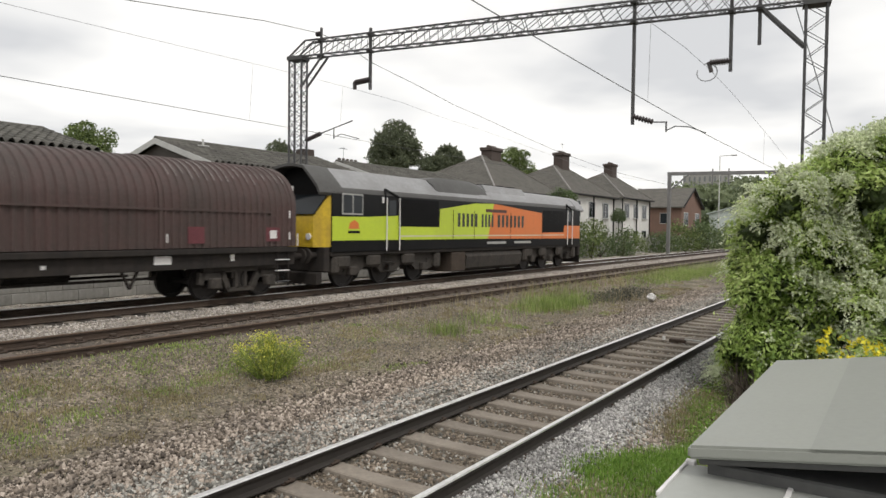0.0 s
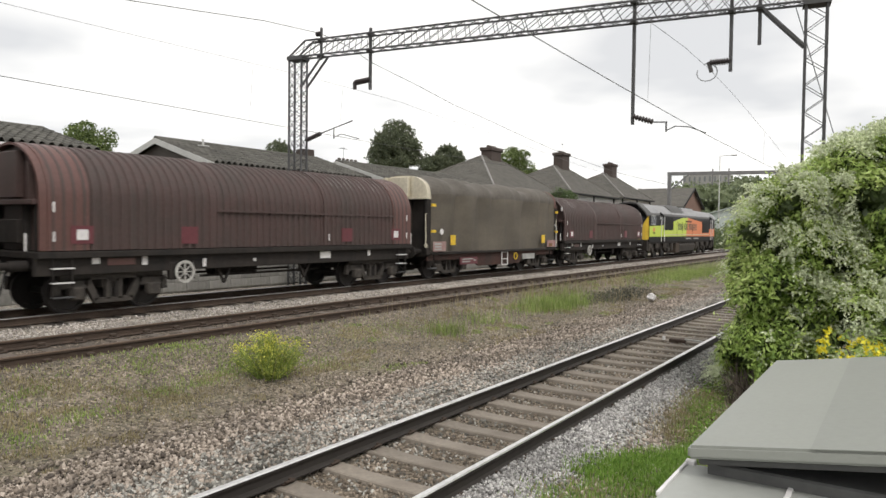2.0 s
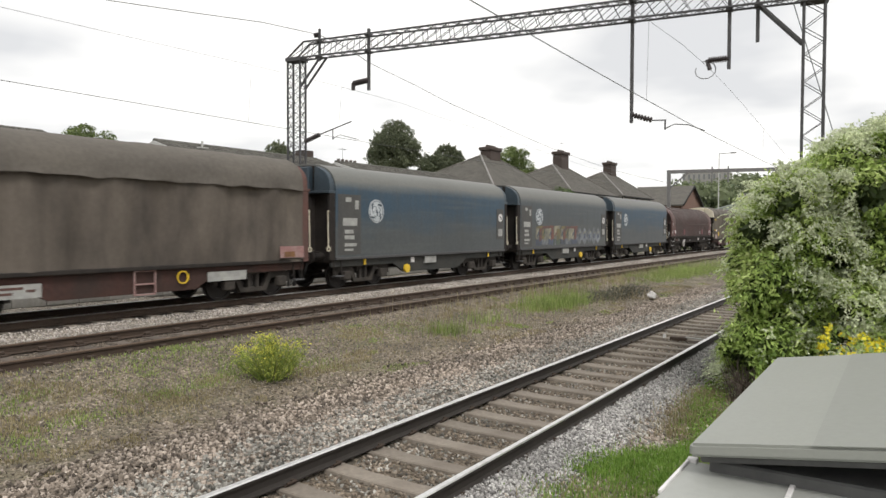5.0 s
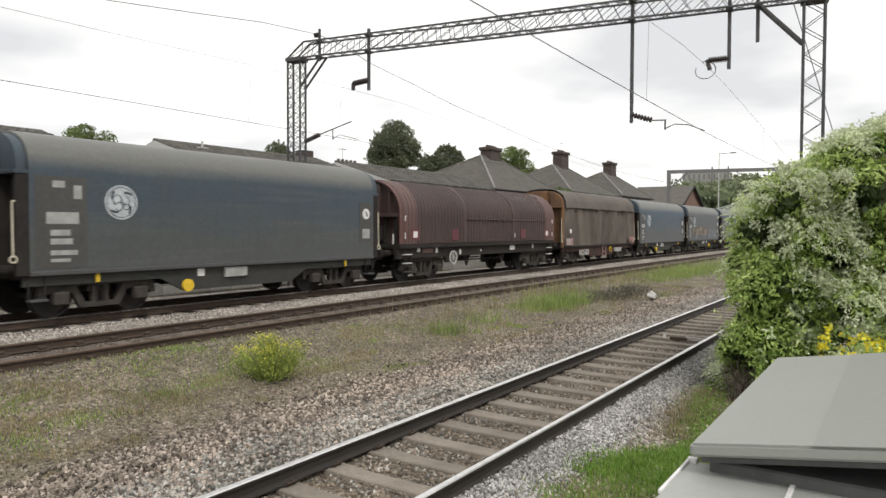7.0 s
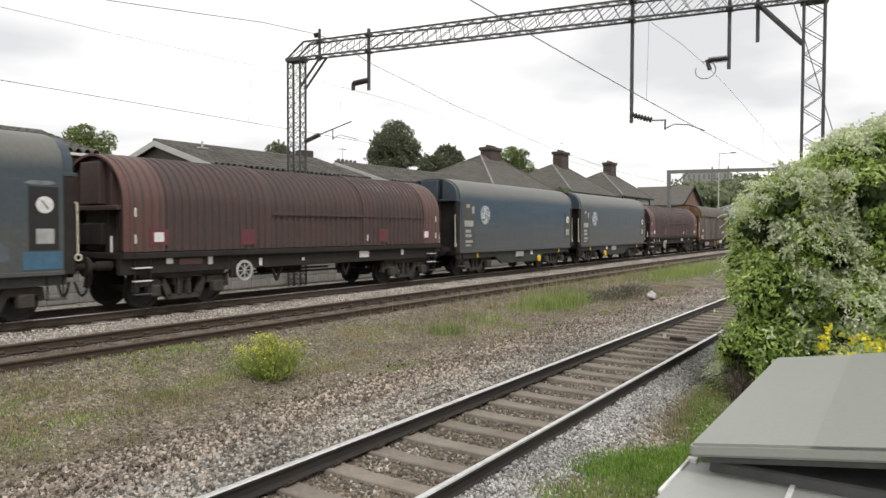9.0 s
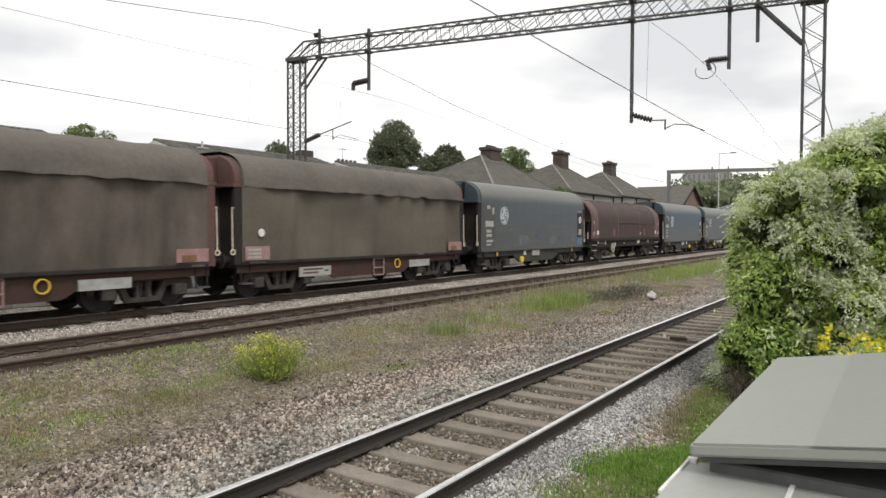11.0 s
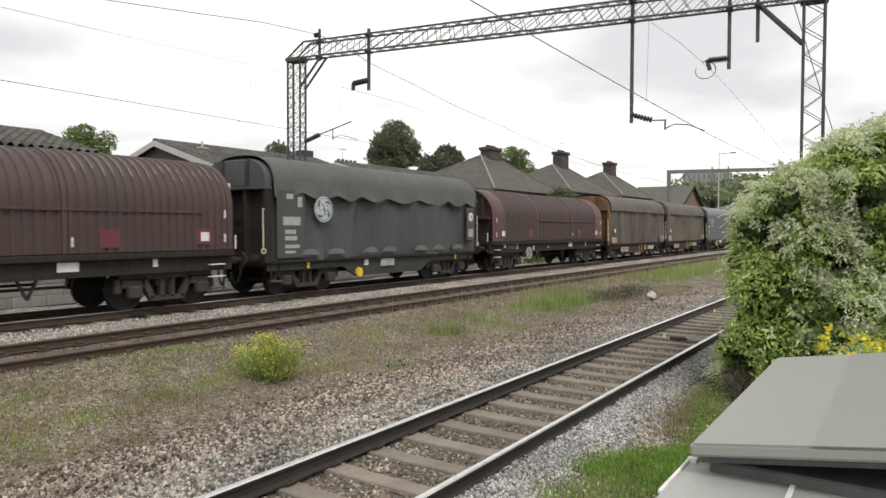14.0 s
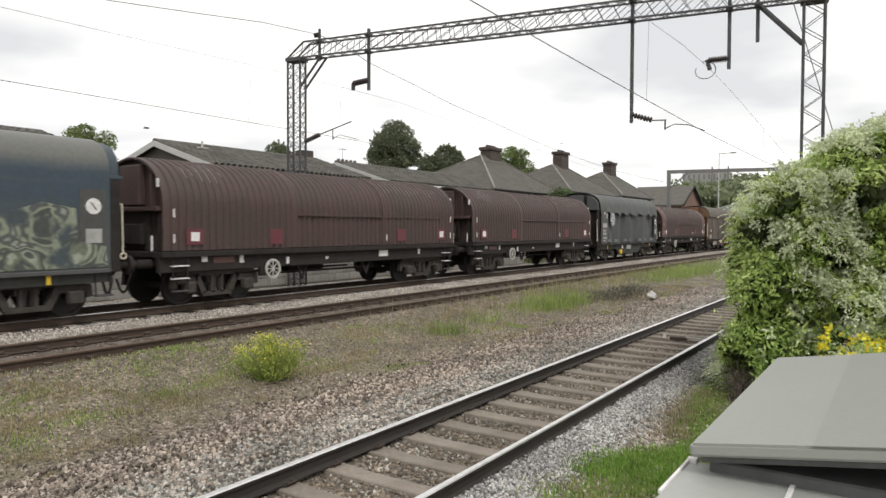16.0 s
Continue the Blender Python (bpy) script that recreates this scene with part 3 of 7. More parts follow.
def bogie_parts(parent, xc, wheels, base, r, side, frame_pts, zc=.62):
    """A bogie under a vehicle: a bolster with two side frames, wheels and axles hung on it."""
    bo = part("bogie", B(-.25, .25, -1.0, 1.0, zc - .1, zc + .2, .02), M_BOGIE, parent, m=pose(xc, 0, 0))
    for s in (-1, 1):
        bm = bmesh.new()
        if wheels == 2:
            # cast truss frame: top beam, tie, slanting struts and axle guards with open windows between
            a, zt = base / 2, max(z for _, z in frame_pts)
            y0, y1 = sorted((s * (side - .06), s * (side + .07)))
            for x0, z0, x1, z1, w in ((-a - .3, zt - .06, a + .3, zt - .06, .14), (-a + .45, .25, a - .45, .25, .11), (-a + .28, zt - .1, -a + .5, .27, .15), (a - .28, zt - .1, a - .5, .27, .15), (-.14, zt - .1, -.14, .27, .09), (.14, zt - .1, .14, .27, .09), (-a - .32, zt - .12, -a - .36, r - .02, .14), (a + .32, zt - .12, a + .36, r - .02, .14), (-a - .3, r + .2, -a + .3, r + .2, .2), (a - .3, r + .2, a + .3, r + .2, .2)):
                d = Vector((x1 - x0, 0, z1 - z0)).normalized()
                n = Vector((-d.z, 0, d.x)) * w / 2
                A, C = Vector((x0, 0, z0)), Vector((x1, 0, z1))
                loft(bm, [[(q.x, yy, q.z) for q in (A - n, C - n, C + n, A + n)] for yy in (y0, y1)])
        else:
            loft(bm, [[(x, s * (side + d), z) for x, z in frame_pts] for d in (-.06, .06)])
        part("side_frame", bm, M_BOGIE, bo)
    wm = wheel_mesh(r)
    xs = [-base / 2 + base * i / (wheels - 1) for i in range(wheels)]
    for x in xs:
        part("axle", rod(bmesh.new(), (x, -1.05, r), (x, 1.05, r), .075, 10), M_WHEEL, bo)
        for s in (-1, 1):
            part("wheel", wm, None, bo, m=pose(x, s * .72, r, 0, 0, 0 if s < 0 else 180))
            bm = bmesh.new()
            box(bm, x - .16, x + .16, s * (side + .14) - .10, s * (side + .14) + .10, r - .14, r + .14, .03)
            part("axlebox", bm, M_BOGIE, bo)
    # springs between the axles
    for x in (-.05, .05) if wheels == 2 else (-base * .36, -base * .14, base * .14, base * .36):
        for s in (-1, 1):
            part("spring", rod(bmesh.new(), (x * 1.6, s * (side + .02), zc - .3), (x * 1.6, s * (side + .02), zc + .02), .06, 10), M_UNDER, bo)
    return bo


def frame_outline(half, wb, r, zt):
    """Cast side frame: arched over the axles, deep in the middle."""
    a = wb / 2
    return [(-half, r - .10), (-half, r + .12), (-half + .18, zt), (half - .18, zt), (half, r + .12), (half, r - .10), (a + .22, r - .12), (a - .20, r - .06), (a - .42, .24), (-a + .42, .24), (-a + .20, r - .06), (-a - .22, r - .12)]


def buffers(parent, half):
    for s in (-1, 1):
        for y in (-.87, .87):
            bm = bmesh.new()
            rod(bm, (s * (half - .62), y, 1.05), (s * (half - .25), y, 1.05), .11, 14)
            rod(bm, (s * (half - .30), y, 1.05), (s * (half - .04), y, 1.05), .08, 14)
            rod(bm, (s * (half - .05), y, 1.05), (s * half, y, 1.05), .22, 18)
            part("buffer", bm, M_UNDER, parent)
        bm = bmesh.new()
        rod(bm, (s * (half - .6), 0, .98), (s * half, 0, .98), .05, 8)
        box(bm, s * (half - .18) - .05, s * (half - .18) + .05, -.06, .06, .78, 1.06, .01)
        part("coupling", bm, M_UNDER, parent)
        bm = bmesh.new()
        pts = [(s * (half - .45 + .35 * t), -.42 + .1 * t, .98 - .62 * math.sin(math.pi * t * .85)) for t in (0, .2, .4, .6, .8, 1)]
        for a, b in zip(pts, pts[1:]):
            rod(bm, a, b, .028, 6)
        part("brake_hose", bm, M_DARK, parent)


def end_steps(parent, x, y):
    bm = bmesh.new()
    for dx in (-.2, .2):
        bar(bm, (x + dx, y, .35), (x + dx, y, 1.35), .03, .03)
    part("step_frame", bm, M_UNDER, parent)
    for z in (.38, .68, .98, 1.3):
        part("step_tread", B(x - .22, x + .22, y - .05, y + .08, z, z + .025), M_WHITE if z > .6 else M_STEEL, parent, "white-edged step")


def ribs_x(x0, x1, step):
    n = max(1, round((x1 - x0) / step))
    return [x0 + (x1 - x0) * i / n for i in range(n + 1)]


# ---------------------------------------------------------------- ribbed coil wagon
RED_SPEC = (1.27, 1.36, 2.45, 3.56)


def ribbed_section(x0, x1, off, step=.215, rib=.042):
    hw, z0, zs, zt = RED_SPEC
    rings = [hood_ring(x0, hw, z0, zs, zt, off=off)]
    for a, b in zip(ribs_x(x0, x1, step), ribs_x(x0, x1, step)[1:]):
        m = (a + b) / 2
        for x, o in ((m - .055, 0), (m - .03, rib), (m + .03, rib), (m + .055, 0)):
            rings.append(hood_ring(x, hw, z0, zs, zt, off=off + o))
    rings.append(hood_ring(x1, hw, z0, zs, zt, off=off))
    return loft(bmesh.new(), rings)


def lip(x0, x1, hw, z0, zs, zt, t, off, power=2.0):
    """An arched rim that stands out at the end of a hood."""
    bm = bmesh.new()
    o0, o1 = hood_ring(x0, hw, z0, zs, zt, off=off, power=power), hood_ring(x1, hw, z0, zs, zt, off=off, power=power)
    i0, i1 = hood_ring(x0, hw, z0, zs, zt, off=off - t, power=power), hood_ring(x1, hw, z0, zs, zt, off=off - t, power=power)
    vs = [[bm.verts.new(p) for p in r] for r in (o0, o1, i1, i0)]
    n = len(o0)
    for k in range(4):
        a, b = vs[k], vs[(k + 1) % 4]
        for i in range(n - 1):
            bm.faces.new((a[i], a[i + 1], b[i + 1], b[i]))
    return bm


def coil_wagon(bands, label):
    w = thing("coil_wagon", None, label, "goods wagon", "wagons of the goods train")
    hw, z0, zs, zt = RED_SPEC
    e, half = 6.06, LEN_R / 2
    part("hood_section", ribbed_section(-e, -2.0, .03), M_RED, w)
    part("hood_section", ribbed_section(-2.0, 1.96, 0.0), M_RED, w)
    part("hood_section", ribbed_section(1.96, e, .03), M_RED, w)
    for x in (-2.02, 1.94):
        part("hood_seam", lip(x - .05, x + .05, hw, z0, zs, zt, .05, .072), M_RED, w)
    for s in (-1, 1):
        if bands:
            part("end_band", lip(min(s * e, s * (e - .85)), max(s * e, s * (e - .85)), hw, z0, zs, zt, .03, .066), M_REDEND, w, "cleaner red end band")
        part("end_lip", lip(min(s * e, s * (e + .16)), max(s * e, s * (e + .16)), hw, z0, zs, zt, .05, .05), M_REDEND if bands else M_RED, w)
        x = s * e
        part("end_slab", B(min(x, x + s * .18), max(x, x + s * .18), -.40, .40, 2.44, 3.42, .02), M_RED, w)
        part("end_ledge", B(min(x, x + s * .24), max(x, x + s * .24), -1.2, 1.2, 2.30, 2.40, .01), M_RED, w)
        part("end_box", B(min(x, x + s * .2), max(x, x + s * .2), -.5, .5, 1.5, 2.0, .02), M_UNDER, w)
        for y in (-1.1, -.62, .62, 1.1):
            part("end_stiffener", B(min(x, x + s * .13), max(x, x + s * .13), y - .05, y + .05, z0, 2.30), M_UNDER, w)
        for y in (-.78, .78):
            part("end_stiffener", B(min(x, x + s * .13), max(x, x + s * .13), y - .04, y + .04, 2.40, 3.18), M_RED, w)
        if not bands:
            part("grab_handle", B(min(x + s * .16, x + s * .19), max(x + s * .16, x + s * .19), -1.18, -1.10, 2.86, 3.06), M_WHITE, w)
        for y in (-1.18, 1.18):
            part("end_handrail", rod(bmesh.new(), (x + s * .36, y, 1.36), (x + s * .36, y, 1.72), .022, 6), M_WHITE, w, "white end handrail")
        part("end_platform", B(min(s * e, s * (half - .62)), max(s * e, s * (half - .62)), -1.25, 1.25, 1.2, 1.3, .01), M_UNDER, w)
        end_steps(w, s * 5.75, -1.3)
    # paint chipped off the crowns of the ribs, their highlights painted in too
    bm = bmesh.new()
    for x in ribs_x(2.2, 5.1, .215) if bands else ribs_x(2.2, 5.9, .215) + ribs_x(-5.6, -4.4, .215):
        xc = round((x - 1.96) / .214) * .214 + 1.96 + .107
        a0, a1 = random.uniform(28, 40), random.uniform(46, 66)
        pts = []
        for k in range(5):
            a = radians(180 - (a0 + (a1 - a0) * k / 4))
            pts.append(((hw + .076) * math.cos(a), zs + (zt - zs + .076) * math.sin(a)))
        loft(bm, [[(xc + d, yy, zz) for yy, zz in pts] for d in (-.012, .012)], closed=False, caps=False)
    part("chipped_paint", bm, M_CHIP, w, "pale chipped paint and painted highlights on the ribs")["kind"] = "stuff"
    # hood rail, sill and solebars
    part("hood_rail", B(-1.95, 5.3, -hw - .085, -hw - .03, 2.26, 2.31), M_RED, w)
    part("sill", B(-half + .62, half - .62, -1.36, 1.36, 1.2, 1.34, .015), M_UNDER, w)
    for y in (-1.16, 1.16):
        part("solebar", B(-half + .62, half - .62, y - .07, y + .07, .84, 1.22, .01), M_UNDER, w)
    part("floor_frame", B(-half + .7, half - .7, -1.1, 1.1, 1.0, 1.2), M_UNDER, w)
    y = -hw - .05
    for x in (-5.365, 5.35):
        plate("red_patch", w, x - .24, x + .24, 1.5, 1.88, y, M_REDPATCH, .03)
        plate("white_plate", w, x - .12, x + .12, 1.58, 1.80, y - .03, M_WHITE, .01, "white data plate")
    for x in (-2.75, 2.9):
        plate("red_patch", w, x - .23, x + .23, 1.47, 1.88, y, M_REDPATCH, .03)
    for x in (-5.95, 2.09, 5.95):
        for z in ((1.55, 2.15) if abs(x) > 3 else (1.5,)):
            plate("grab_handle", w, x - .02, x + .02, z, z + .2, y - .02, M_WHITE, .02)
    ys = -1.23
    for x0, x1, z0_, z1_ in ((-5.1, -4.93, 1.06, 1.24), (-3.93, -3.8, 1.0, 1.2), (1.83, 2.28, .98, 1.18), (4.01, 4.13, 1.0, 1.18), (-.7, -.6, .98, 1.06)):
        plate("stencil_panel", w, x0, x1, z0_, z1_, ys, M_WHITE, .012)
    plate("number_panel", w, -4.75, -4.1, 1.02, 1.17, ys, M_REDEND, .01)
    # handbrake wheel with its box
    part("brake_box", B(-3.22, -2.52, -1.26, -1.1, .62, 1.05, .02), M_UNDER, w)
    part("handbrake_wheel", ring_mesh(.21, .27, .035, 8), M_DULLWHITE, w, "white spoked handbrake wheel", m=pose(-2.87, -1.33, .8))
    plate("brake_lever", w, -2.3, -2.22, .9, 1.1, ys, M_WHITE, .04)
    bm = bmesh.new()
    for x in (-1.55, 1.3):
        bar(bm, (x - .22, -1.1, .9), (x, -1.1, .45), .06, .05); bar(bm, (x + .22, -1.1, .9), (x, -1.1, .45), .06, .05)
    part("brake_hanger", bm, M_UNDER, w)
    part("air_tank", rod(bmesh.new(), (-.9, .3, .72), (.6, .3, .72), .2, 14), M_UNDER, w)
    bm = bmesh.new()
    bar(bm, (-1.9, -.6, .62), (2.3, -.6, .62), .06, .06); bar(bm, (-1.9, .6, .62), (2.3, .6, .62), .06, .06)
    part("brake_rigging", bm, M_UNDER, w)
    for s in (-1, 1):
        bogie_parts(w, s * 4.5, 2, 1.8, .44, 1.0, frame_outline(1.42, 1.8, .44, .84))
    buffers(w, half)
    return w


# ---------------------------------------------------------------- wagon with a smooth telescopic hood or tarpaulin
HOOD = (1.31, .99, 3.02, 3.90)


def smooth_hood(fabric, seed):
    hw, z0, zs, zt = HOOD
    noise.seed_set(seed)
    rings = []
    n = 72 if fabric else 14
    for i in range(n + 1):
        x = -5.3 + 10.6 * i / n
        r = hood_ring(x, hw, z0, zs, zt, power=2.6, n=26)
        if fabric:
            out = []
            for (px, py, pz) in r:
                sd = 3 if py > 0 else 0
                k = noise.noise((px * 1.3, pz * .3 + sd, seed * 1.7)) * .16 + noise.noise((px * .55 + pz * .25, pz * 1.3, seed + 4.2)) * .06 + noise.noise((px * 3.2 - pz * .6, pz * .7 + sd, seed)) * .065
                k = min(k * 1.35 - .06, .045)
                if pz < z0 + .01:
                    pz -= .05 * noise.noise((px * 1.1, seed, 2.0)) + .02
                up = max(0.0, (pz - zs) / (zt - zs))
                k *= 1 if 0 < i < n else .2
                out.append((px, py + math.copysign(1, py) * k * (1 - up), pz + k * up - .03 * up * (1 - abs(math.sin(math.pi * (px + 5.3) / 2.65))) * .9))
            r = out
        rings.append(r)
    bm = loft(bmesh.new(), rings)
    for f in bm.faces:
        c = f.calc_center_median()
        if c.z > zs + .12 and abs(f.normal.x) < .5:
            f.material_index = 1
    return bm


def sagging_sheet(seed, low=.12, depth=.16, off=.05):
    """A roof sheet whose lower edge hangs in scallops."""
    hw, z0, zs, zt = HOOD
    rings = []
    n = 90
    for i in range(n + 1):
        x = -5.28 + 10.56 * i / n
        drop = low + depth * abs(math.sin(x * 2.1 + .6 * math.sin(x * .9 + seed))) + .05 * noise.noise((x * 2, seed, 1))
        top = [(px, py, pz) for px, py, pz in hood_ring(x, hw, z0, zs, zt, off=off + .02 * noise.noise((x * 1.7, 3, seed)), power=2.6, n=18) if pz >= zs - .001]
        edge = [(x, -hw - off - depth * (.22 + .19 * math.sin(x * 4.2)), zs - drop)]
        rings.append(edge + top + [(x, hw + .075, zs - drop)])
    return loft(bmesh.new(), rings, closed=False, caps=False)


def hood_wagon(kind, label, side, roof, end, seed=1, fabric=False):
    w = thing("hood_wagon", None, label, "goods wagon", "wagons of the goods train")
    hw, z0, zs, zt = HOOD
    e, half = 5.3, LEN_G / 2
    part("tarpaulin" if fabric else "hood", smooth_hood(fabric, seed), [side, roof], w)
    if kind == "grey":
        part("roof_sheet", sagging_sheet(seed), roof, w, "sagging charcoal roof sheet with scalloped edge")
        for xx in (-4.3, -3.2, -1.6, -.6, 1.2, 2.3, 3.6):
            poly_plate("dusty_fold", w, [(xx, 1.14), (xx + .75, 1.13), (xx + .66, 1.27), (xx + .4, 1.31), (xx + .1, 1.26)], -hw - .06, M_STENCIL2, .035)
    elif kind != "cream" and fabric:
        part("roof_sheet", sagging_sheet(seed, .02, .02, .05), roof, w, "dusty roof sheet with an uneven lower edge")
    for s in (-1, 1):
        x = s * e
        ends = end if s < 0 or kind in ("blue", "grey") else M_RUSTBOX
        # end wall: arched head above a ledge, posts and a recessed lower half
        # blue and grey: plate behind the slabs is dark, painting the slots' shade
        part("end_head", loft(bmesh.new(), [hood_ring(xx, hw - .03, zs + .02, zs + .05, zt - .05, power=2.6) for xx in (x, x + s * .05)]), M_UNDER if kind in ("blue", "grey") else ends, w)
        part("head_slab", B(min(x, x + s * .24), max(x, x + s * .24), -.40, .40, zs + .02, zt - .10, .03), ends, w)
        for k in (-1, 1):
            corner = [(yy, zz) for _, yy, zz in hood_ring(0, hw - .03, zs + .02, zs + .05, zt - .05, power=2.6) if yy * k > .62]
            corner += [(k * .62, zs + .02)]
            part("head_corner", loft(bmesh.new(), [[(xx, yy, zz) for yy, zz in corner] for xx in (x, x + s * .22)]), ends, w)
        part("end_ledge", B(min(x, x + s * .30), max(x, x + s * .30), -hw, hw, zs - .06, zs + .02, .01), ends, w)
        part("end_panel", B(min(x, x + s * .06), max(x, x + s * .06), -hw + .05, hw - .05, z0 + .06, zs - .06), M_UNDER if kind != "rust" else ends, w)
        for y in (-1.24, -.45, .45, 1.24):
            part("end_post", B(min(x, x + s * .24), max(x, x + s * .24), y - .06, y + .06, z0 - .05, zs - .06, .01), ends if kind == "rust" else M_UNDER, w)
        bm = bmesh.new()
        for z in (1.5, 1.9, 2.3):
            bar(bm, (x + s * .2, -.45, z), (x + s * .2, .45, z), .04, .04)
        part("end_ladder", bm, M_UNDER, w)
        bm = bmesh.new()
        rod(bm, (x + s * .3, -1.29, 1.36), (x + s * .3, -1.27, 2.42), .019, 6); rod(bm, (x + s * .3, -1.27, 2.42), (x + s * .1, -1.27, 2.42), .019, 6)
        part("end_handrail", bm, M_CREAM, w, "thin painted end handrail")
        part("pull_ring", ring_mesh(.05, .08, .03, 0, 14), M_CREAM, w, "cream pull ring", m=pose(x + s * .3, -1.30, 1.28))
        part("headstock", B(min(s * e, s * (half - .6)), max(s * e, s * (half - .6)), -1.25, 1.25, .86, 1.2, .02), M_UNDER, w)
        part("end_step", B(s * 5.15 - .18, s * 5.15 + .18, -1.36, -1.18, .42, .46), M_STEEL, w)
        for dx in (-.16, .16):
            part("step_hanger", bar(bmesh.new(), (s * 5.15 + dx, -1.27, .44), (s * 5.15 + dx, -1.22, .95), .025, .025), M_UNDER, w)
    part("sill", B(-e, e, -hw - .035, hw + .035, .93, 1.02, .012), M_STEEL if kind == "blue" else M_UNDER, w)
    # fish-bellied solebars
    for y in (-1.18, 1.18):
        bm = bmesh.new()
        pts = [(-5.4, .72), (-2.35, .72), (-1.75, .40), (1.75, .40), (2.35, .72), (5.4, .72), (5.4, .95), (-5.4, .95)]
        loft(bm, [[(x, y + d, z) for x, z in pts] for d in (-.04, .04)])
        part("solebar", bm, M_MAROONFRAME if fabric and kind != "grey" else M_SOLEBAR, w)
    part("floor_frame", B(-5.3, 5.3, -1.1, 1.1, .82, .93), M_UNDER, w)
    part("air_tank", rod(bmesh.new(), (-1.2, .5, .6), (.9, .5, .6), .18, 14), M_UNDER, w)
    y = -1.225
    if kind in ("blue", "grey"):
        ys = -hw - (.07 if fabric else .004)
        lg = part("emblem", rod(bmesh.new(), (-3.375, ys - .012, 2.46), (-3.375, ys + .004, 2.46), .38, 32), M_EMBLEM, w, "round white emblem")
        part("emblem_ring", ring_mesh(.325, .34, .006, 0, 32), M_GEPLAIN, lg, m=pose(-3.375, ys - .014, 2.46))
        for k in range(4):
            a = radians(35 + 90 * k)
            sw = bmesh.new()
            pts = [(-3.375 + (.30 - .016 * q) * math.cos(a + q * .13), ys - .016, 2.46 + (.30 - .016 * q) * math.sin(a + q * .13)) for q in range(6)]
            for p, q in zip(pts, pts[1:]):
                bar(sw, p, q, .012, .045)
            part("emblem_swirl", sw, M_GEPLAIN, lg)
        for cx, cz, r0, a0, a1 in ((-.10, .05, .10, -40, 250), (.10, .04, .085, -200, 90), (-.06, -.09, .085, -150, 150), (.11, -.08, .075, -250, 40)):
            cu = bmesh.new()
            pts = [(-3.375 + cx + r0 * math.cos(radians(a0 + (a1 - a0) * q / 9)), ys - .016, 2.46 + cz + r0 * 1.15 * math.sin(radians(a0 + (a1 - a0) * q / 9))) for q in range(10)]
            for p, q in zip(pts, pts[1:]):
                bar(cu, p, q, .008, .013)
            part("emblem_scroll", cu, M_GEPLAIN, lg)
        for x0, x1, za, zb in ((-4.98, -4.32, 1.98, 2.22), (-4.9, -4.5, 1.74, 1.86), (-4.9, -4.45, 1.56, 1.68), (-4.9, -4.35, 1.34, 1.44), (-4.9, -4.5, 1.2, 1.27), (-4.85, -4.6, 2.72, 2.86), (-4.42, -4.25, 2.5, 2.78)):
            plate("stencil_bar", w, x0, x1, za, zb, ys, M_STENCIL, .008)
        plate("data_panel", w, -5.2, -4.15, 1.08, 2.95, ys + .003, M_DATAP, .006, "charcoal painted data panel")
        plate("notice_panel", w, 4.62, 5.2, 1.45, 2.72, ys, M_DATAP, .008, "charcoal notice panel")
        sg = part("warning_sign", rod(bmesh.new(), (4.925, ys - .018, 2.36), (4.925, ys, 2.36), .17, 24), M_WHITE, w, "round white warning sign")
        part("sign_arrow", bar(bmesh.new(), (4.865, ys - .022, 2.44), (4.985, ys - .022, 2.28), .04, .01), M_DARK, sg)
        plate("notice_plate", w, 4.75, 5.1, 1.58, 1.88, ys - .008, M_STENCIL, .008)
        xb, xq = (1.715, 1.047) if kind == "blue" else (-1.67, -1.25)
        part("brake_wheel", rod(bmesh.new(), (xb, y - .10, .52), (xb, y - .03, .52), .15, 22), M_YELLOW, w, "yellow brake wheel")
        plate("white_square", w, xq - .1, xq + .1, .72, .9, y, M_WHITE)
        plate("grey_box", w, -.55, .15, .66, .9, y, M_STENCIL, .06)
        for x in (-3.9, 4.0):
            plate("yellow_mark", w, x - .04, x + .04, .74, .92, y - .03, M_YELLOW, .03)
    else:
        ys = -hw - .085
        plate("corner_plate", w, -5.28, -4.45, 1.06, 1.42, ys, M_PINK, .012, "faded red corner plate")
        for za in (1.1, 1.2, 1.3):
            plate("stencil_bar", w, -5.2, -4.75, za, za + .06, ys - .012, M_STENCIL, .006)
        part("white_disc", rod(bmesh.new(), (-4.74, ys - .02, 1.78), (-4.74, ys, 1.78), .11, 18), M_WHITE, w)
        plate("corner_plate", w, 4.35, 5.25, 1.08, 1.4, ys, M_PINK, .012, "faded red corner plate")
        plate("orange_plate", w, 4.5, 4.9, 1.1, 1.25, ys - .012, M_ORANGE, .006)
        plate("underframe_panel", w, -3.2, -1.9, .5, .78, y, M_REDPATCH if kind == "cream" else M_STENCIL, .03)
        plate("underframe_panel", w, 2.1, 3.3, .56, .8, y, M_STENCIL, .03)
        for xa, za, wd in ((-3.05, .68, .8), (-3.05, .58, .6), (-2.2, .62, .18)):
            plate("stencil_bar", w, xa, xa + wd, za, za + .05, y - .03, M_STENCIL if kind == "cream" else M_RUSTBOX, .006)
        lad = bmesh.new()
        for x in (.1, .62):
            bar(lad, (x, y - .05, .36), (x, y - .05, .94), .035, .035)
        for z in (.38, .62, .92):
            bar(lad, (.1, y - .05, z), (.62, y - .05, z), .035, .035)
        part("side_ladder", lad, M_WHITE if kind == "cream" else M_PINK, w, "small side ladder")
        part("cable_loop", ring_mesh(.13, .16, .03, 0, 18), M_YELLOW, w, m=pose(1.35, y - .06, .72))
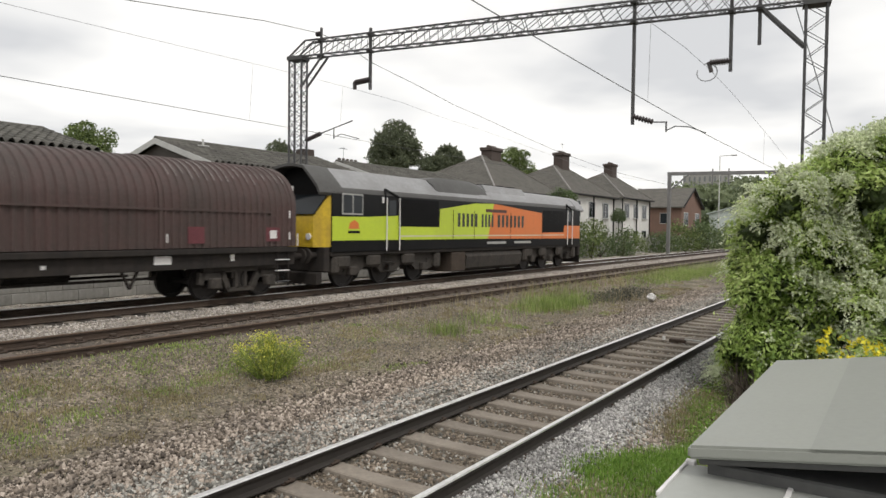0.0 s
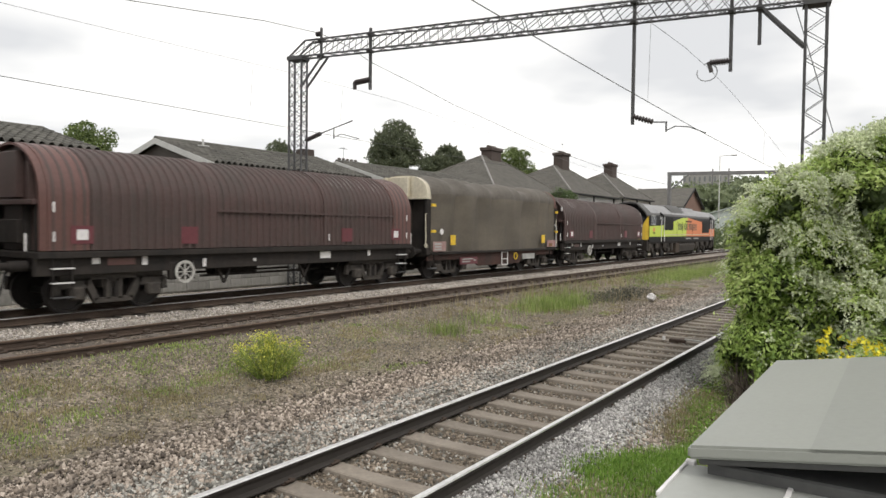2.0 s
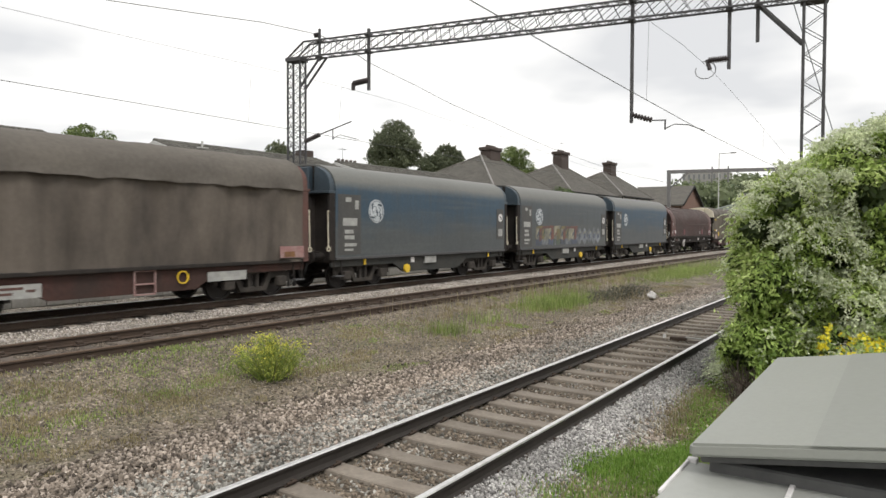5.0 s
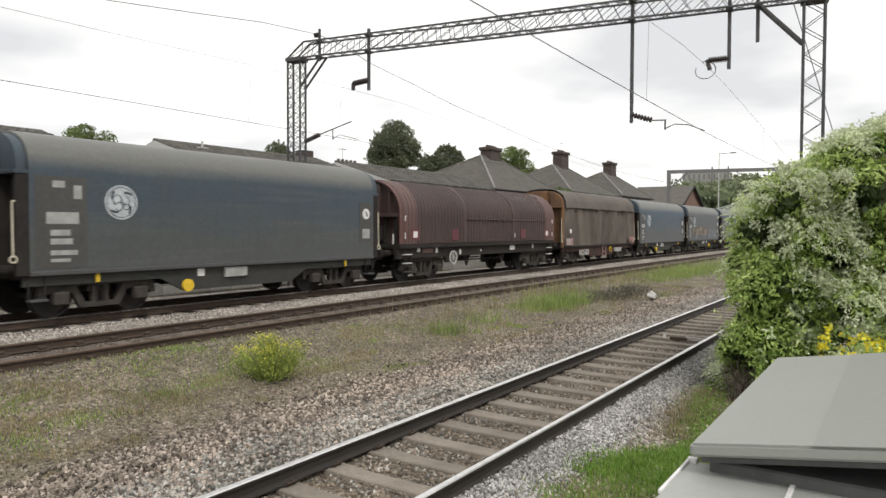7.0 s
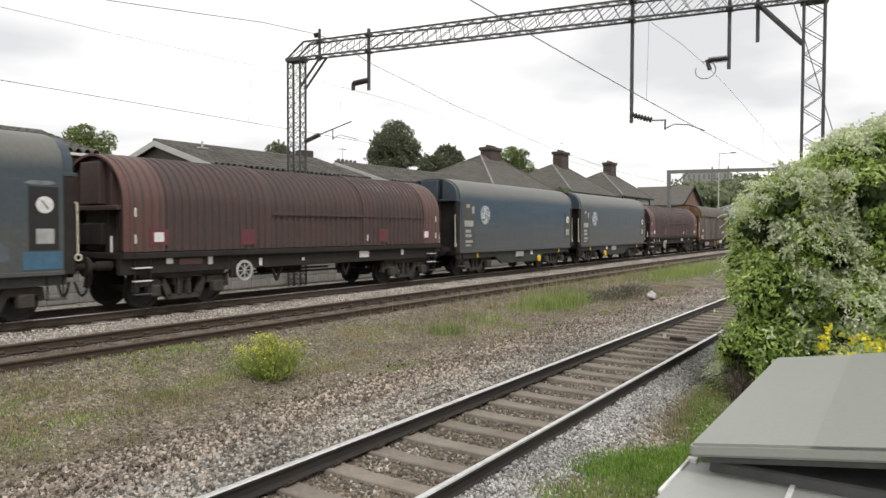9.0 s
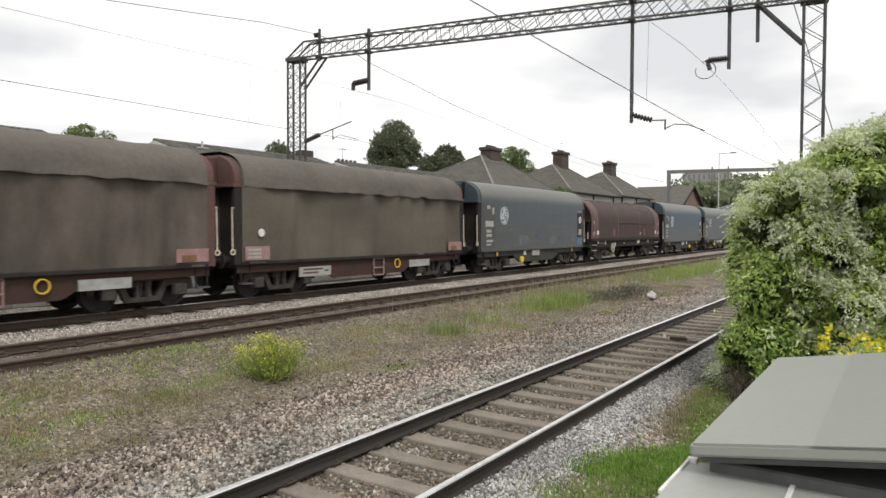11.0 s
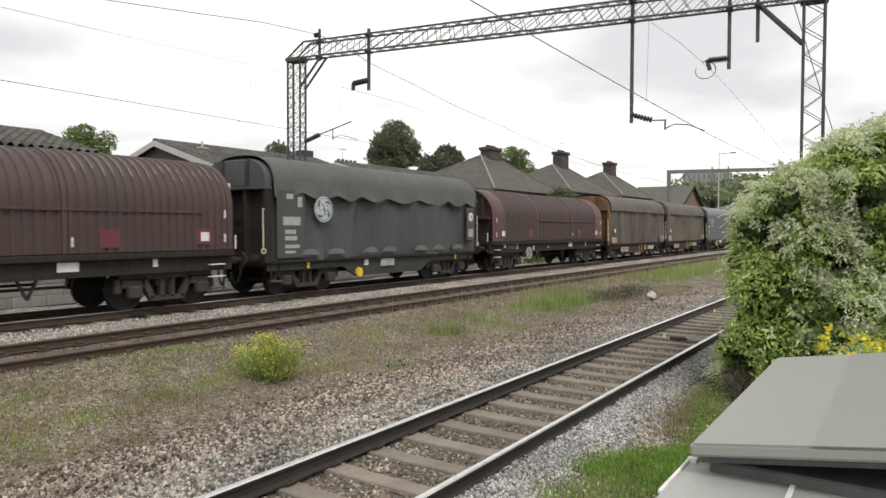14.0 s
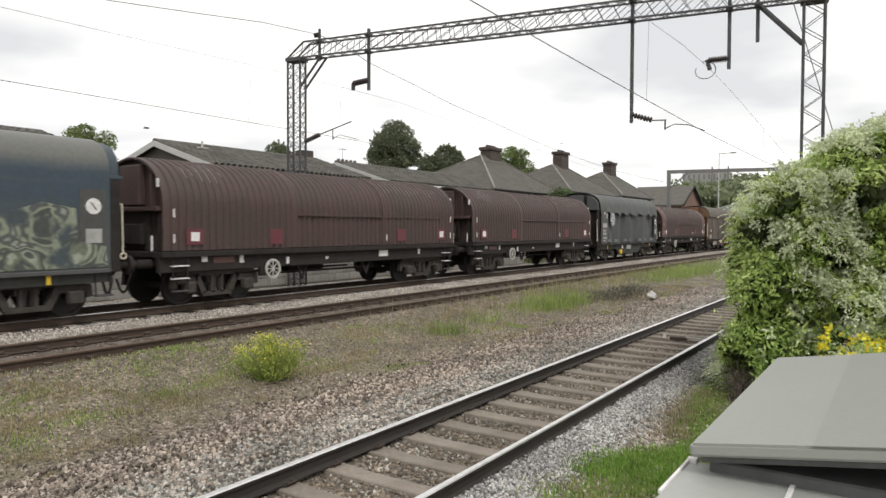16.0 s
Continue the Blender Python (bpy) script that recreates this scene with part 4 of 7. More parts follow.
        part("equipment_box", B(-.3, 1.9, -1.2, -.6, .42, .72, .02), M_RUSTBOX, w)
        if kind == "cream":
            for x in (-3.95, 3.9):
                plate("yellow_panel", w, x - .17, x + .17, 1.28, 1.66, ys, M_YELLOW, .01)
            for z in (1.75, 2.7):
                plate("yellow_latch", w, -5.42, -5.2, z, z + .1, ys, M_YELLOW, .06)
                plate("yellow_latch", w, 5.2, 5.42, z, z + .1, ys, M_YELLOW, .06)
            rl = bmesh.new()
            rod(rl, (5.45, -1.35, 1.05), (5.45, -1.35, 2.05), .02, 6); rod(rl, (5.45, -1.35, 2.05), (5.25, -1.35, 2.15), .02, 6)
            part("white_handrail", rl, M_WHITE, w)
    for s in (-1, 1):
        bogie_parts(w, s * 3.72, 2, 1.8, .43, .98, frame_outline(1.35, 1.8, .43, .80))
    buffers(w, half)
    return w


M_DATAP = weathered("charcoal_data_panel", (0.06, 0.06, 0.058), (0.08, 0.076, 0.07), 0.6, 0, 10, 1.0, 0.6)
M_EMBLEM = weathered("worn_white_emblem", (0.52, 0.55, 0.57), (0.2, 0.23, 0.25), 0.6, 0, 14, 3, 0.5, False)
M_STENCIL = weathered("faded_white_stencil", (0.40, 0.40, 0.38), (0.2, 0.2, 0.19), 0.7, 0, 20, 5, 0.6, False)
M_DULLWHITE = weathered("grimy_white_paint", (0.50, 0.49, 0.46), (0.16, 0.14, 0.12), 0.7, 0, 12, 4, 0.6, False)
# pale tone for chipped paint that also paints the ribs' highlights
M_CHIP = weathered("chip_and_highlight_tone", (0.30, 0.27, 0.26), (0.10, 0.08, 0.075), 0.8, 0, 20, 5, 0.8, False)
M_STENCIL2 = weathered("dusty_fold_grey", (0.15, 0.155, 0.155), (0.08, 0.082, 0.08), 0.8, 0, 12, 3, 0.7, False)
M_PINK = weathered("faded_red_panel", (0.30, 0.16, 0.15), (0.34, 0.30, 0.28), 0.7, 0, 16, 4, 0.6, False)
M_RUSTBOX = weathered("rust_red_box", (0.12, 0.055, 0.045), (0.06, 0.045, 0.04), 0.8, 0, 10, 3, 0.6)
M_SOLEBAR = weathered("grey_solebar_paint", (0.043, 0.046, 0.044), (0.06, 0.056, 0.05), 0.75, 0, 9, 1.4, 0.7, gloss=0.2)
M_MAROONFRAME = weathered("maroon_underframe_paint", (0.075, 0.040, 0.034), (0.046, 0.036, 0.032), 0.8, 0, 9, 1.4, 0.8, gloss=0.15)
M_GREYHOOD = weathered("charcoal_tarpaulin", (0.072, 0.076, 0.076), (0.046, 0.049, 0.048), 0.7, 0, 10, 0.8, 0.6)
M_GREYROOF = weathered("dusty_charcoal_roof", (0.10, 0.104, 0.10), (0.062, 0.066, 0.063), 0.8, 0, 9, 0.8, 0.6, False)
M_CANVAS2 = weathered("grey_brown_tarpaulin", (0.14, 0.118, 0.098), (0.055, 0.047, 0.041), 0.8, 0, 10, 1.0, 0.95, False, 0.1, 0.1, 0.5, 0.3, (1.1, 1.0, 0.45))
M_CANVASROOF = weathered("dusty_tarpaulin_roof", (0.128, 0.113, 0.096), (0.078, 0.069, 0.06), 0.85, 0, 9, 1.0, 0.8, False, drift=(0.5, 1.0, 1.0))


def graffiti_mat(name, base, inks, fill):
    """Blotches of spray paint with soft, winding edges over a painted ground."""
    m, nt, b = mat(name, 0.55)
    w = noise_node(nt, 0.95, 2.5, 0.5)
    w.inputs["Distortion"].default_value = 1.6
    n = len(inks)
    col = ramp_node(nt, w.outputs["Fac"], [(.30 + .40 * (i + .5 * k) / n, c) for i, c in enumerate(inks) for k in (0, 1)])
    big = noise_node(nt, 1.3, 4.0)
    mask = ramp_node(nt, big.outputs["Fac"], [(fill, (0, 0, 0)), (fill + .08, (0.9,) * 3)])
    col = mix_node(nt, mask, base, col)
    grime = noise_node(nt, 9.0, 5.0)
    col = mix_node(nt, 1.0, col, ramp_node(nt, grime.outputs["Fac"], [(0.25, (0.7,) * 3), (0.75, (1.1,) * 3)]), "MULTIPLY")
    nt.links.new(col, b.inputs["Base Color"])
    return m


M_GRAF2 = graffiti_mat("pale_green_graffiti", (0.055, 0.072, 0.08), [(0.07, 0.08, 0.07), (0.34, 0.37, 0.29), (0.15, 0.17, 0.12), (0.06, 0.065, 0.06), (0.26, 0.29, 0.21), (0.08, 0.085, 0.08), (0.30, 0.32, 0.27)], .36)


# ---------------------------------------------------------------- locomotive
M_LIME = weathered("lime_paint", (0.50, 0.62, 0.035), (0.40, 0.48, 0.045), 0.4, 0, 14, 1.0, 0.4, grit=0.35)
M_LOCOORANGE = weathered("orange_paint", (0.66, 0.17, 0.03), (0.5, 0.15, 0.04), 0.4, 0, 14, 1.0, 0.4, grit=0.35)
M_BLACK = weathered("black_paint", (0.010, 0.010, 0.011), (0.016, 0.015, 0.014), 0.5, 0, 14, 1.0, 0.5, gloss=0.08)
M_SILVER = weathered("grey_loco_roof", (0.27, 0.27, 0.275), (0.16, 0.155, 0.15), 0.5, 0, 10, 1.1, 0.6, False)
M_ROOFSIDE = weathered("dark_grey_roof_side", (0.075, 0.073, 0.07), (0.05, 0.047, 0.044), 0.6, 0, 10, 1.1, 0.6)
M_CABYELLOW = weathered("dirty_yellow_cab_front", (0.62, 0.42, 0.02), (0.3, 0.2, 0.03), 0.5, 0, 10, 1.5, 0.6)


def body_ring(x, zc=2.97, top=3.8, hw=1.32, zb=1.15, taper=0.0):
    side = [(-hw, zb), (-hw, 2.0), (-hw, zc), (-hw + .10, zc + .16), (-hw + .34, zc + .42), (-hw + .72, top - .06), (-.25, top)]
    pts = side + [(-y, z) for y, z in side[::-1]]
    return [(x + taper * max(0, z - 2.2), y, z) for y, z in pts]


def locomotive():
    lo = thing("diesel_locomotive", None, "lime, orange and black diesel freight locomotive with grimy bogies", "locomotive")
    x0, x1 = .70, 19.72
    bm = loft(bmesh.new(), [body_ring(x0, taper=.0), body_ring(x0 + .5), body_ring(9, top=3.76), body_ring(14, top=3.7), body_ring(x1 - .4, top=3.66), body_ring(x1, top=3.62)])
    for f in bm.faces:
        c = f.calc_center_median()
        if c.z > 2.99 and abs(f.normal.x) < .7:
            f.material_index = 2 if c.z < 3.25 or 6 < c.x < 11 else 1
    part("body", bm, [M_BLACK, M_SILVER, M_ROOFSIDE], lo)
    y = -1.322
    poly_plate("lime_panel", lo, [(.71, 1.5), (6.45, 1.5), (6.45, 1.95), (3.99, 1.95), (3.97, 2.32), (2.4, 2.25), (.71, 2.23)], y, M_LIME)
    poly_plate("lime_panel", lo, [(6.45, 1.5), (10.05, 1.5), (10.5, 2.96), (9.0, 2.92), (6.5, 2.62)], y, M_LIME)
    poly_plate("orange_panel", lo, [(10.05, 1.5), (19.7, 1.46), (19.7, 2.12), (17.7, 2.12), (17.7, 1.78), (15.15, 1.76), (15.13, 2.68), (10.5, 2.96)], y, M_LOCOORANGE)
    poly_plate("pale_stripe", lo, [(4.0, 1.60), (17.7, 1.62), (17.7, 1.67), (4.0, 1.65)], y - .008, M_CREAM, .004)
    # big side lettering as plain bars, word by word
    for a, b, n in ((7.72, 9.32, 5), (9.52, 10.6, 4), (10.85, 13.4, 7)):
        for k in range(n):
            xa = a + (b - a) * k / n
            plate("lettering_bar", lo, xa, xa + (b - a) / n * .56, 1.98, 2.50, y - .008, M_DBLUE, .004)
    plate("nameplate", lo, 9.86, 11.6, 2.60, 2.72, y - .008, M_RUSTBOX, .02)
    poly_plate("emblem", lo, [(1.45, 1.86), (1.95, 1.86), (1.9, 2.05), (1.7, 2.14), (1.5, 2.05)], y - .008, M_LOCOORANGE, .004)
    plate("emblem_bar", lo, 1.42, 1.98, 1.72, 1.8, y - .008, M_BLACK, .004)
    for xa in (10.0, 12.4):
        plate("vent_panel", lo, xa, xa + 1.6, 1.28, 1.38, y, M_STENCIL, .01)
    # cab window, doors with white rails
    wf = part("cab_window", B(1.14, 2.11, y - .02, y, 2.30, 2.96), M_STENCIL, lo, "framed sliding cab window")
    for a, b in ((1.18, 1.6), (1.65, 2.07)):
        part("pane", B(a, b, y - .026, y - .016, 2.35, 2.91), M_GLASS, wf)
    for xa, xb in ((3.27, 3.97), (18.0, 18.6)):
        dr = part("cab_door", B(xa + .08, xb - .08, y - .016, y, 1.5, 2.27 if xa < 9 else 2.12), M_LIME if xa < 9 else M_LOCOORANGE, lo)
        part("door_window", B(xa + .16, xb - .16, y - .03, y - .014, 2.32, 2.82), M_GLASS, dr)
        for x in (xa, xb):
            rl = bmesh.new()
            rod(rl, (x, y - .07, 1.15), (x, y - .07, 2.9), .02, 6)
            part("door_handrail", rl, M_WHITE, dr, "white door handrail")
        hk = bmesh.new()
        bar(hk, (xa, y - .02, 2.9), (xa - .02, y + .02, 3.18), .07, .05); bar(hk, (xa - .02, y + .02, 3.18), (xb, y + .0, 2.95), .07, .05)
        part("rain_strip", hk, M_BLACK, dr)
        for z in (.45, .75, 1.05):
            part("door_step", B(xa, xb, y - .04, y + .12, z, z + .03), M_UNDER, dr)
    plate("white_lamp", lo, 3.08, 3.16, 2.72, 2.92, y - .01, M_WHITE, .03)
    part("louvre_panel", B(4.02, 6.42, y - .006, y, 1.97, 2.92), M_BLACK, lo)
    bm = bmesh.new()
    for i in range(14):
        box(bm, 4.08, 6.36, y - .03, y - .006, 2.0 + i * .065, 2.03 + i * .065)
    part("louvre", bm, M_BLACK, lo)
    bm = bmesh.new()
    for i in range(12):
        box(bm, 15.3, 17.55, y - .03, y - .004, 1.84 + i * .085, 1.88 + i * .085)
    part("louvre", bm, M_BLACK, lo)
    for x in (4.0, 7.4, 8.95, 12.0, 15.15):
        part("panel_joint", B(x - .012, x + .012, y - .016, y - .004, 1.5, 2.6), M_BLACK, lo)
    # roof: cab visors, fan box, exhaust hump, walkway
    for xe, s in ((x0, -1), (x1, 1)):
        t = 3.82 if s < 0 else 3.64
        arch = [(-1.33, 2.93), (-1.24, 3.13), (-1.0, 3.39), (-.62, t - .07), (-.2, t), (.2, t), (.62, t - .07), (1.0, 3.39), (1.24, 3.13), (1.33, 2.93)]
        rings = []
        for d, k in ((-.5, 1.0), (.30, 1.0), (.52, .985)):
            rings.append([(xe + s * d, yy * k, zz + .012) for yy, zz in arch] + [(xe + s * d, yy * k * .965, zz - .07) for yy, zz in arch[::-1]])
        part("cab_roof", loft(bmesh.new(), rings), M_SILVER if s > 0 else M_ROOFSIDE, lo, "overhanging cab roof")
        part("cab_head", loft(bmesh.new(), [[(xe + s * d, yy, zz) for yy, zz in ((-1.24, 2.86), (-1.2, 3.1), (-.95, 3.32), (.95, 3.32), (1.2, 3.1), (1.24, 2.86))] for d in (0, .08)]), M_BLACK, lo)
        cf = loft(bmesh.new(), [[(xe, -1.28, z) for z in (1.3, 2.95)] + [(xe, 1.28, z) for z in (2.95, 1.3)], [(xe + s * .42, -.95, z) for z in (1.3, 2.2)] + [(xe + s * .42, .95, z) for z in (2.2, 1.3)]])
        fr = part("cab_front", cf, M_CABYELLOW if s < 0 else M_LOCOORANGE, lo, "dirty yellow cab front")
        part("windscreen", loft(bmesh.new(), [[(xe + s * .03, -1.2, 2.9), (xe + s * .03, 1.2, 2.9), (xe + s * .40, .98, 2.28), (xe + s * .40, -.98, 2.28)], [(xe + s * .06, -1.2, 2.93), (xe + s * .06, 1.2, 2.93), (xe + s * .44, .98, 2.3), (xe + s * .44, -.98, 2.3)]]), M_GLASS, fr)
        for yy in (-.78, .78):
            part("headlight", rod(bmesh.new(), (xe + s * .38, yy, 1.62), (xe + s * .46, yy, 1.62), .10, 16), M_WHITE, fr)
    part("roof_fan_box", loft(bmesh.new(), [[(10.6, yy, zz) for yy, zz in ((-.95, 3.35), (-.7, 3.78), (.7, 3.78), (.95, 3.35))], [(14.2, yy, zz) for yy, zz in ((-.95, 3.35), (-.7, 3.76), (.7, 3.76), (.95, 3.35))]]), M_SILVER, lo)
    part("exhaust_hump", loft(bmesh.new(), [[(xx, yy, zz) for yy, zz in ((-1.12, 3.2), (-.95, h - .25), (-.6, h), (.6, h), (.95, h - .25), (1.12, 3.2))] for xx, h in ((6.6, 3.74), (7.3, 3.86), (9.6, 3.85), (10.4, 3.74))]), M_ROOFSIDE, lo)
    for x in (11.3, 12.4, 13.5):
        part("roof_fan", rod(bmesh.new(), (x, -.2, 3.74), (x, -.2, 3.82), .45, 20), M_BLACK, lo)
    # underframe, tank, bogies
    part("skirt", B(x0, x1, -1.28, 1.28, 1.02, 1.16, .02), M_UNDER, lo)
    tk = loft(bmesh.new(), [[(x, yy, zz) for yy, zz in ((-1.15, 1.0), (-1.28, .8), (-1.2, .35), (-.9, .2), (.9, .2), (1.2, .35), (1.28, .8), (1.15, 1.0))] for x in (8.5, 13.2)])
    part("fuel_tank", tk, M_BOGIE, lo)
    part("battery_box", B(7.42, 8.4, -1.28, 1.28, .25, 1.0, .03), M_BROWN, lo)
    for xc in (3.75, 16.4):
        bo = bogie_parts(lo, xc, 3, 3.9, .53, 1.02, [(-2.75, .5), (-2.75, .95), (-2.4, 1.05), (2.4, 1.05), (2.75, .95), (2.75, .5), (2.3, .42), (1.6, .42), (1.3, .62), (.65, .62), (.4, .42), (-.4, .42), (-.65, .62), (-1.3, .62), (-1.6, .42), (-2.3, .42)], .8)
        for x in (-2.45, -.95, .95):
            part("equipment_guard", B(x - .35, x + .35, -1.3, -1.1, .62, 1.06, .09), M_BOGIE, bo)
        for x in (-2.75, 2.75):
            part("sand_box", B(x - .18, x + .18, -1.28, -.95, .45, 1.05, .08), M_BOGIE, bo)
    # buffers at both ends
    for xe, s in ((.7, -1), (19.72, 1)):
        bm = B(min(xe, xe + s * .25), max(xe, xe + s * .25), -1.25, 1.25, .55, 1.3, .03)
        part("buffer_beam", bm, M_UNDER, lo)
        for yy in (-.87, .87):
            bm = bmesh.new()
            rod(bm, (xe + s * .2, yy, 1.05), (xe + s * .6, yy, 1.05), .1, 12); rod(bm, (xe + s * .6, yy, 1.05), (xe + s * .68, yy, 1.05), .23, 18)
            part("buffer", bm, M_UNDER, lo)
        part("obstacle_plate", loft(bmesh.new(), [[(xe + s * .3, yy, zz) for yy, zz in ((-1.2, .2), (1.2, .2), (1.2, .55), (-1.2, .55))], [(xe + s * .42, yy, zz) for yy, zz in ((-1.1, .18), (1.1, .18), (1.1, .5), (-1.1, .5))]]), M_UNDER, lo)
    return lo


M_DBLUE = plain("dark_lettering", (0.03, 0.035, 0.03), 0.5)
M_BROWN = weathered("dust_brown_steel", (0.075, 0.058, 0.046), (0.045, 0.037, 0.032), 0.85, 0, 10, 2.5, 0.6, gloss=0.15)
PARK = pose(0, 0, 0)


M_TAG = [weathered(n, c, (0.055, 0.062, 0.07), 0.6, 0, 12, 2.6, 0.95, True, 0.04) for n, c in (
    ("faded_cream_spray", (0.33, 0.31, 0.22)), ("faded_red_spray", (0.20, 0.075, 0.05)), ("faded_green_spray", (0.10, 0.13, 0.08)),
    ("faded_blue_spray", (0.085, 0.10, 0.15)), ("pale_blue_spray", (0.24, 0.26, 0.28)), ("faded_ochre_spray", (0.25, 0.20, 0.07)))]


M_SMEAR = [weathered(n, c, (0.07, 0.08, 0.09), 0.6, 0, 12, 3.0, 0.9, True, 0.04) for n, c in (("dull_pale_smear", (0.12, 0.135, 0.16)), ("dull_blue_smear", (0.075, 0.085, 0.125)), ("worn_white_smear", (0.3, 0.32, 0.34)))]
M_FRESHBLUE = weathered("clean_blue_paint", (0.05, 0.13, 0.21), (0.06, 0.09, 0.12), 0.5, 0, 10, 2.0, 0.5)


def graffiti(w, ys):
    """Sprayed block letters that nobody can read, worn and half covered by dirt, then a row of pale bubble shapes."""
    r = random.Random(12)

    def spray(name, pts, k, d):
        poly_plate(name, w, [(x + r.uniform(-.03, .03), z + r.uniform(-.03, .03)) for x, z in pts], ys - d, M_TAG[k], .003)

    x = -3.75
    n = 0
    while x < .9:
        wd = r.uniform(.55, .78)
        a, b = x + r.uniform(-.05, .05), x + wd
        spray("graffiti_ground", [(a, 1.12), (b, 1.12), (b + .05, 1.45), (b, 1.55), (a, 1.5)], (3, 4, 3, 2)[n % 4], .0)
        spray("graffiti_bar", [(a, 1.42), (a + wd * .42, 1.36), (a + wd * .5, 1.92), (a + .03, 1.95)], (0, 5, 0, 0)[n % 4], .004)
        spray("graffiti_bar", [(a + wd * .52, 1.3), (b + .04, 1.42), (b + .1, 1.9), (a + wd * .6, 1.96)], (1, 0, 1, 5)[n % 4], .004)
        spray("graffiti_bar", [(a - .02, 1.9), (b, 1.92), (b + .1, 2.06), (a + .1, 2.04)], (5, 1, 1, 0)[n % 4], .008)
        spray("graffiti_bar", [(a + wd * .2, 1.5), (a + wd * .55, 1.72), (a + wd * .5, 1.82), (a + wd * .12, 1.6)], (3, 2, 3, 1)[n % 4], .012)
        if n % 2:
            spray("graffiti_bar", [(a + .1, 1.12), (a + .22, 1.12), (a + .2, 1.42), (a + .12, 1.42)], 4, .008)
        x += wd + .04
        n += 1
    for x, rx, rz in ((1.45, .40, .38), (2.15, .36, .40), (2.85, .38, .36), (3.5, .32, .40), (4.1, .34, .36)):
        m = 16
        spray("graffiti_bubble", [(x + rx * math.cos(6.283 * q / m) * (1.0 + .12 * math.cos(12.566 * q / m)), 1.52 + rz * math.sin(6.283 * q / m) * (1.0 + .15 * math.cos(25.13 * q / m))) for q in range(m)], 4, .004)
        spray("graffiti_bar", [(x - .1, 1.38), (x + .12, 1.40), (x + .07, 1.62), (x - .06, 1.6)], 3, .008)
        spray("graffiti_bar", [(x - rx * .7, 1.62), (x + rx * .6, 1.72), (x + rx * .5, 1.78), (x - rx * .6, 1.7)], 0, .008)


def build_train():
    lo = locomotive()
    train.append((lo, 0.0))
    plain_red = coil_wagon(False, "maroon ribbed steel coil wagon with grimy arched hood")
    band_red = coil_wagon(True, "maroon ribbed coil wagon with cleaner red end bands")
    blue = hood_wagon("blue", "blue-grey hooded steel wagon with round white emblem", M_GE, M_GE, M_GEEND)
    rust = hood_wagon("rust", "brown tarpaulin wagon with rusty orange end wall", M_CANVAS2, M_CANVASROOF, M_ORANGE, 3, True)
    olive = hood_wagon("dark", "olive-brown tarpaulin wagon with dark end wall", M_CANVAS, M_CANVASROOF, M_RUSTBOX, 5, True)
    cream = hood_wagon("cream", "olive-grey tarpaulin wagon with cream arched end", M_CANVAS, M_CANVASROOF, M_CREAM, 2, True)
    grey = hood_wagon("grey", "charcoal wagon with sagging tarpaulin and round white emblem", M_GREYHOOD, M_GREYROOF, M_GREYHOOD, 8, True)
    kinds = {"R": plain_red, "B": band_red, "G": blue, "O": rust, "V": olive, "C": cream, "T": grey}
    used = set()
    c = 0.0
    for i, k in enumerate("RCBGGGOBGGBGVOBTRRG"):
        L = LEN_R if k in "RB" else LEN_G
        w = kinds[k] if k not in used else copy_thing(kinds[k], PARK)
        used.add(k)
        train.append((w, c - L / 2 + (-.12, 0, .11, .09, 0, -.06, 0, .06, .02, 0, -.08, 0, -.18, .18, .12, -.03, 0, -.1, 0)[i]))
        c -= L
        ys = -HOOD[0] - .004
        if i in (5, 8, 11):  # brake gear on the other side of the middle
            for ch in w.children:
                if ch.name.startswith("brake_wheel"):
                    ch.location.x -= 3.385
                elif ch.name.startswith("white_square"):
                    ch.location.x -= 2.3
        if k == "G":  # how far the blue has faded to grey, wagon by wagon
            for ch in w.children:
                if ch.name.startswith("hood"):
                    f = {3: .0, 4: .85, 5: .12, 8: .5, 9: .03, 11: .65, 18: .4}[i]
                    ch.color = (f, f, f, 1)
        if i == 11:  # a fresher patch of paint and worn spray along the foot of the hood
            w["label"] = "blue-grey hooded wagon with pale smears and black notice panel"
            plate("paint_patch", w, 4.5, 5.26, 1.06, 1.42, ys, M_FRESHBLUE, .005, "clean blue paint patch")
            rs = random.Random(31)
            for xa, za, rx, rz, ink in ((4.0, 1.42, .32, .22, 0), (2.75, 1.5, .45, .30, 1), (1.5, 1.35, .5, .22, 0), (.2, 1.6, .4, .3, 1), (-1.6, 1.4, .6, .25, 0), (4.85, 2.80, .38, .05, 2)):
                poly_plate("spray_smear", w, [(xa + rx * math.cos(q * .3927) * rs.uniform(.7, 1.1), za + rz * math.sin(q * .3927) * rs.uniform(.7, 1.1)) for q in range(16)], ys, M_SMEAR[ink], .003)
            for ch in w.children:
                if ch.name.startswith("notice_panel"):
                    ch.data = ch.data.copy()
                    ch.data.materials[0] = M_DARK
                    ch["label"] = "black notice panel"
        if i == 4:
            w["label"] = "dark hooded wagon with colourful graffiti along its side"
            graffiti(w, ys)
        if i == 18:
            w["label"] = "blue-grey hooded wagon with pale green graffiti"
            poly_plate("graffiti", w, [(-4.2, 1.06), (5.22, 1.06), (5.2, 1.5), (4.58, 1.62), (4.55, 2.3), (3.9, 2.42), (3.2, 2.2), (1.5, 2.38), (-.5, 2.25), (-2.2, 2.4), (-4.1, 2.2)], ys - .004, M_GRAF2, .009, "pale green and white graffiti")


build_train()


# ---------------------------------------------------------------- overhead line: hangers, insulators, wires
def on_gantry(t):
    return GL.lerp(GR, t)


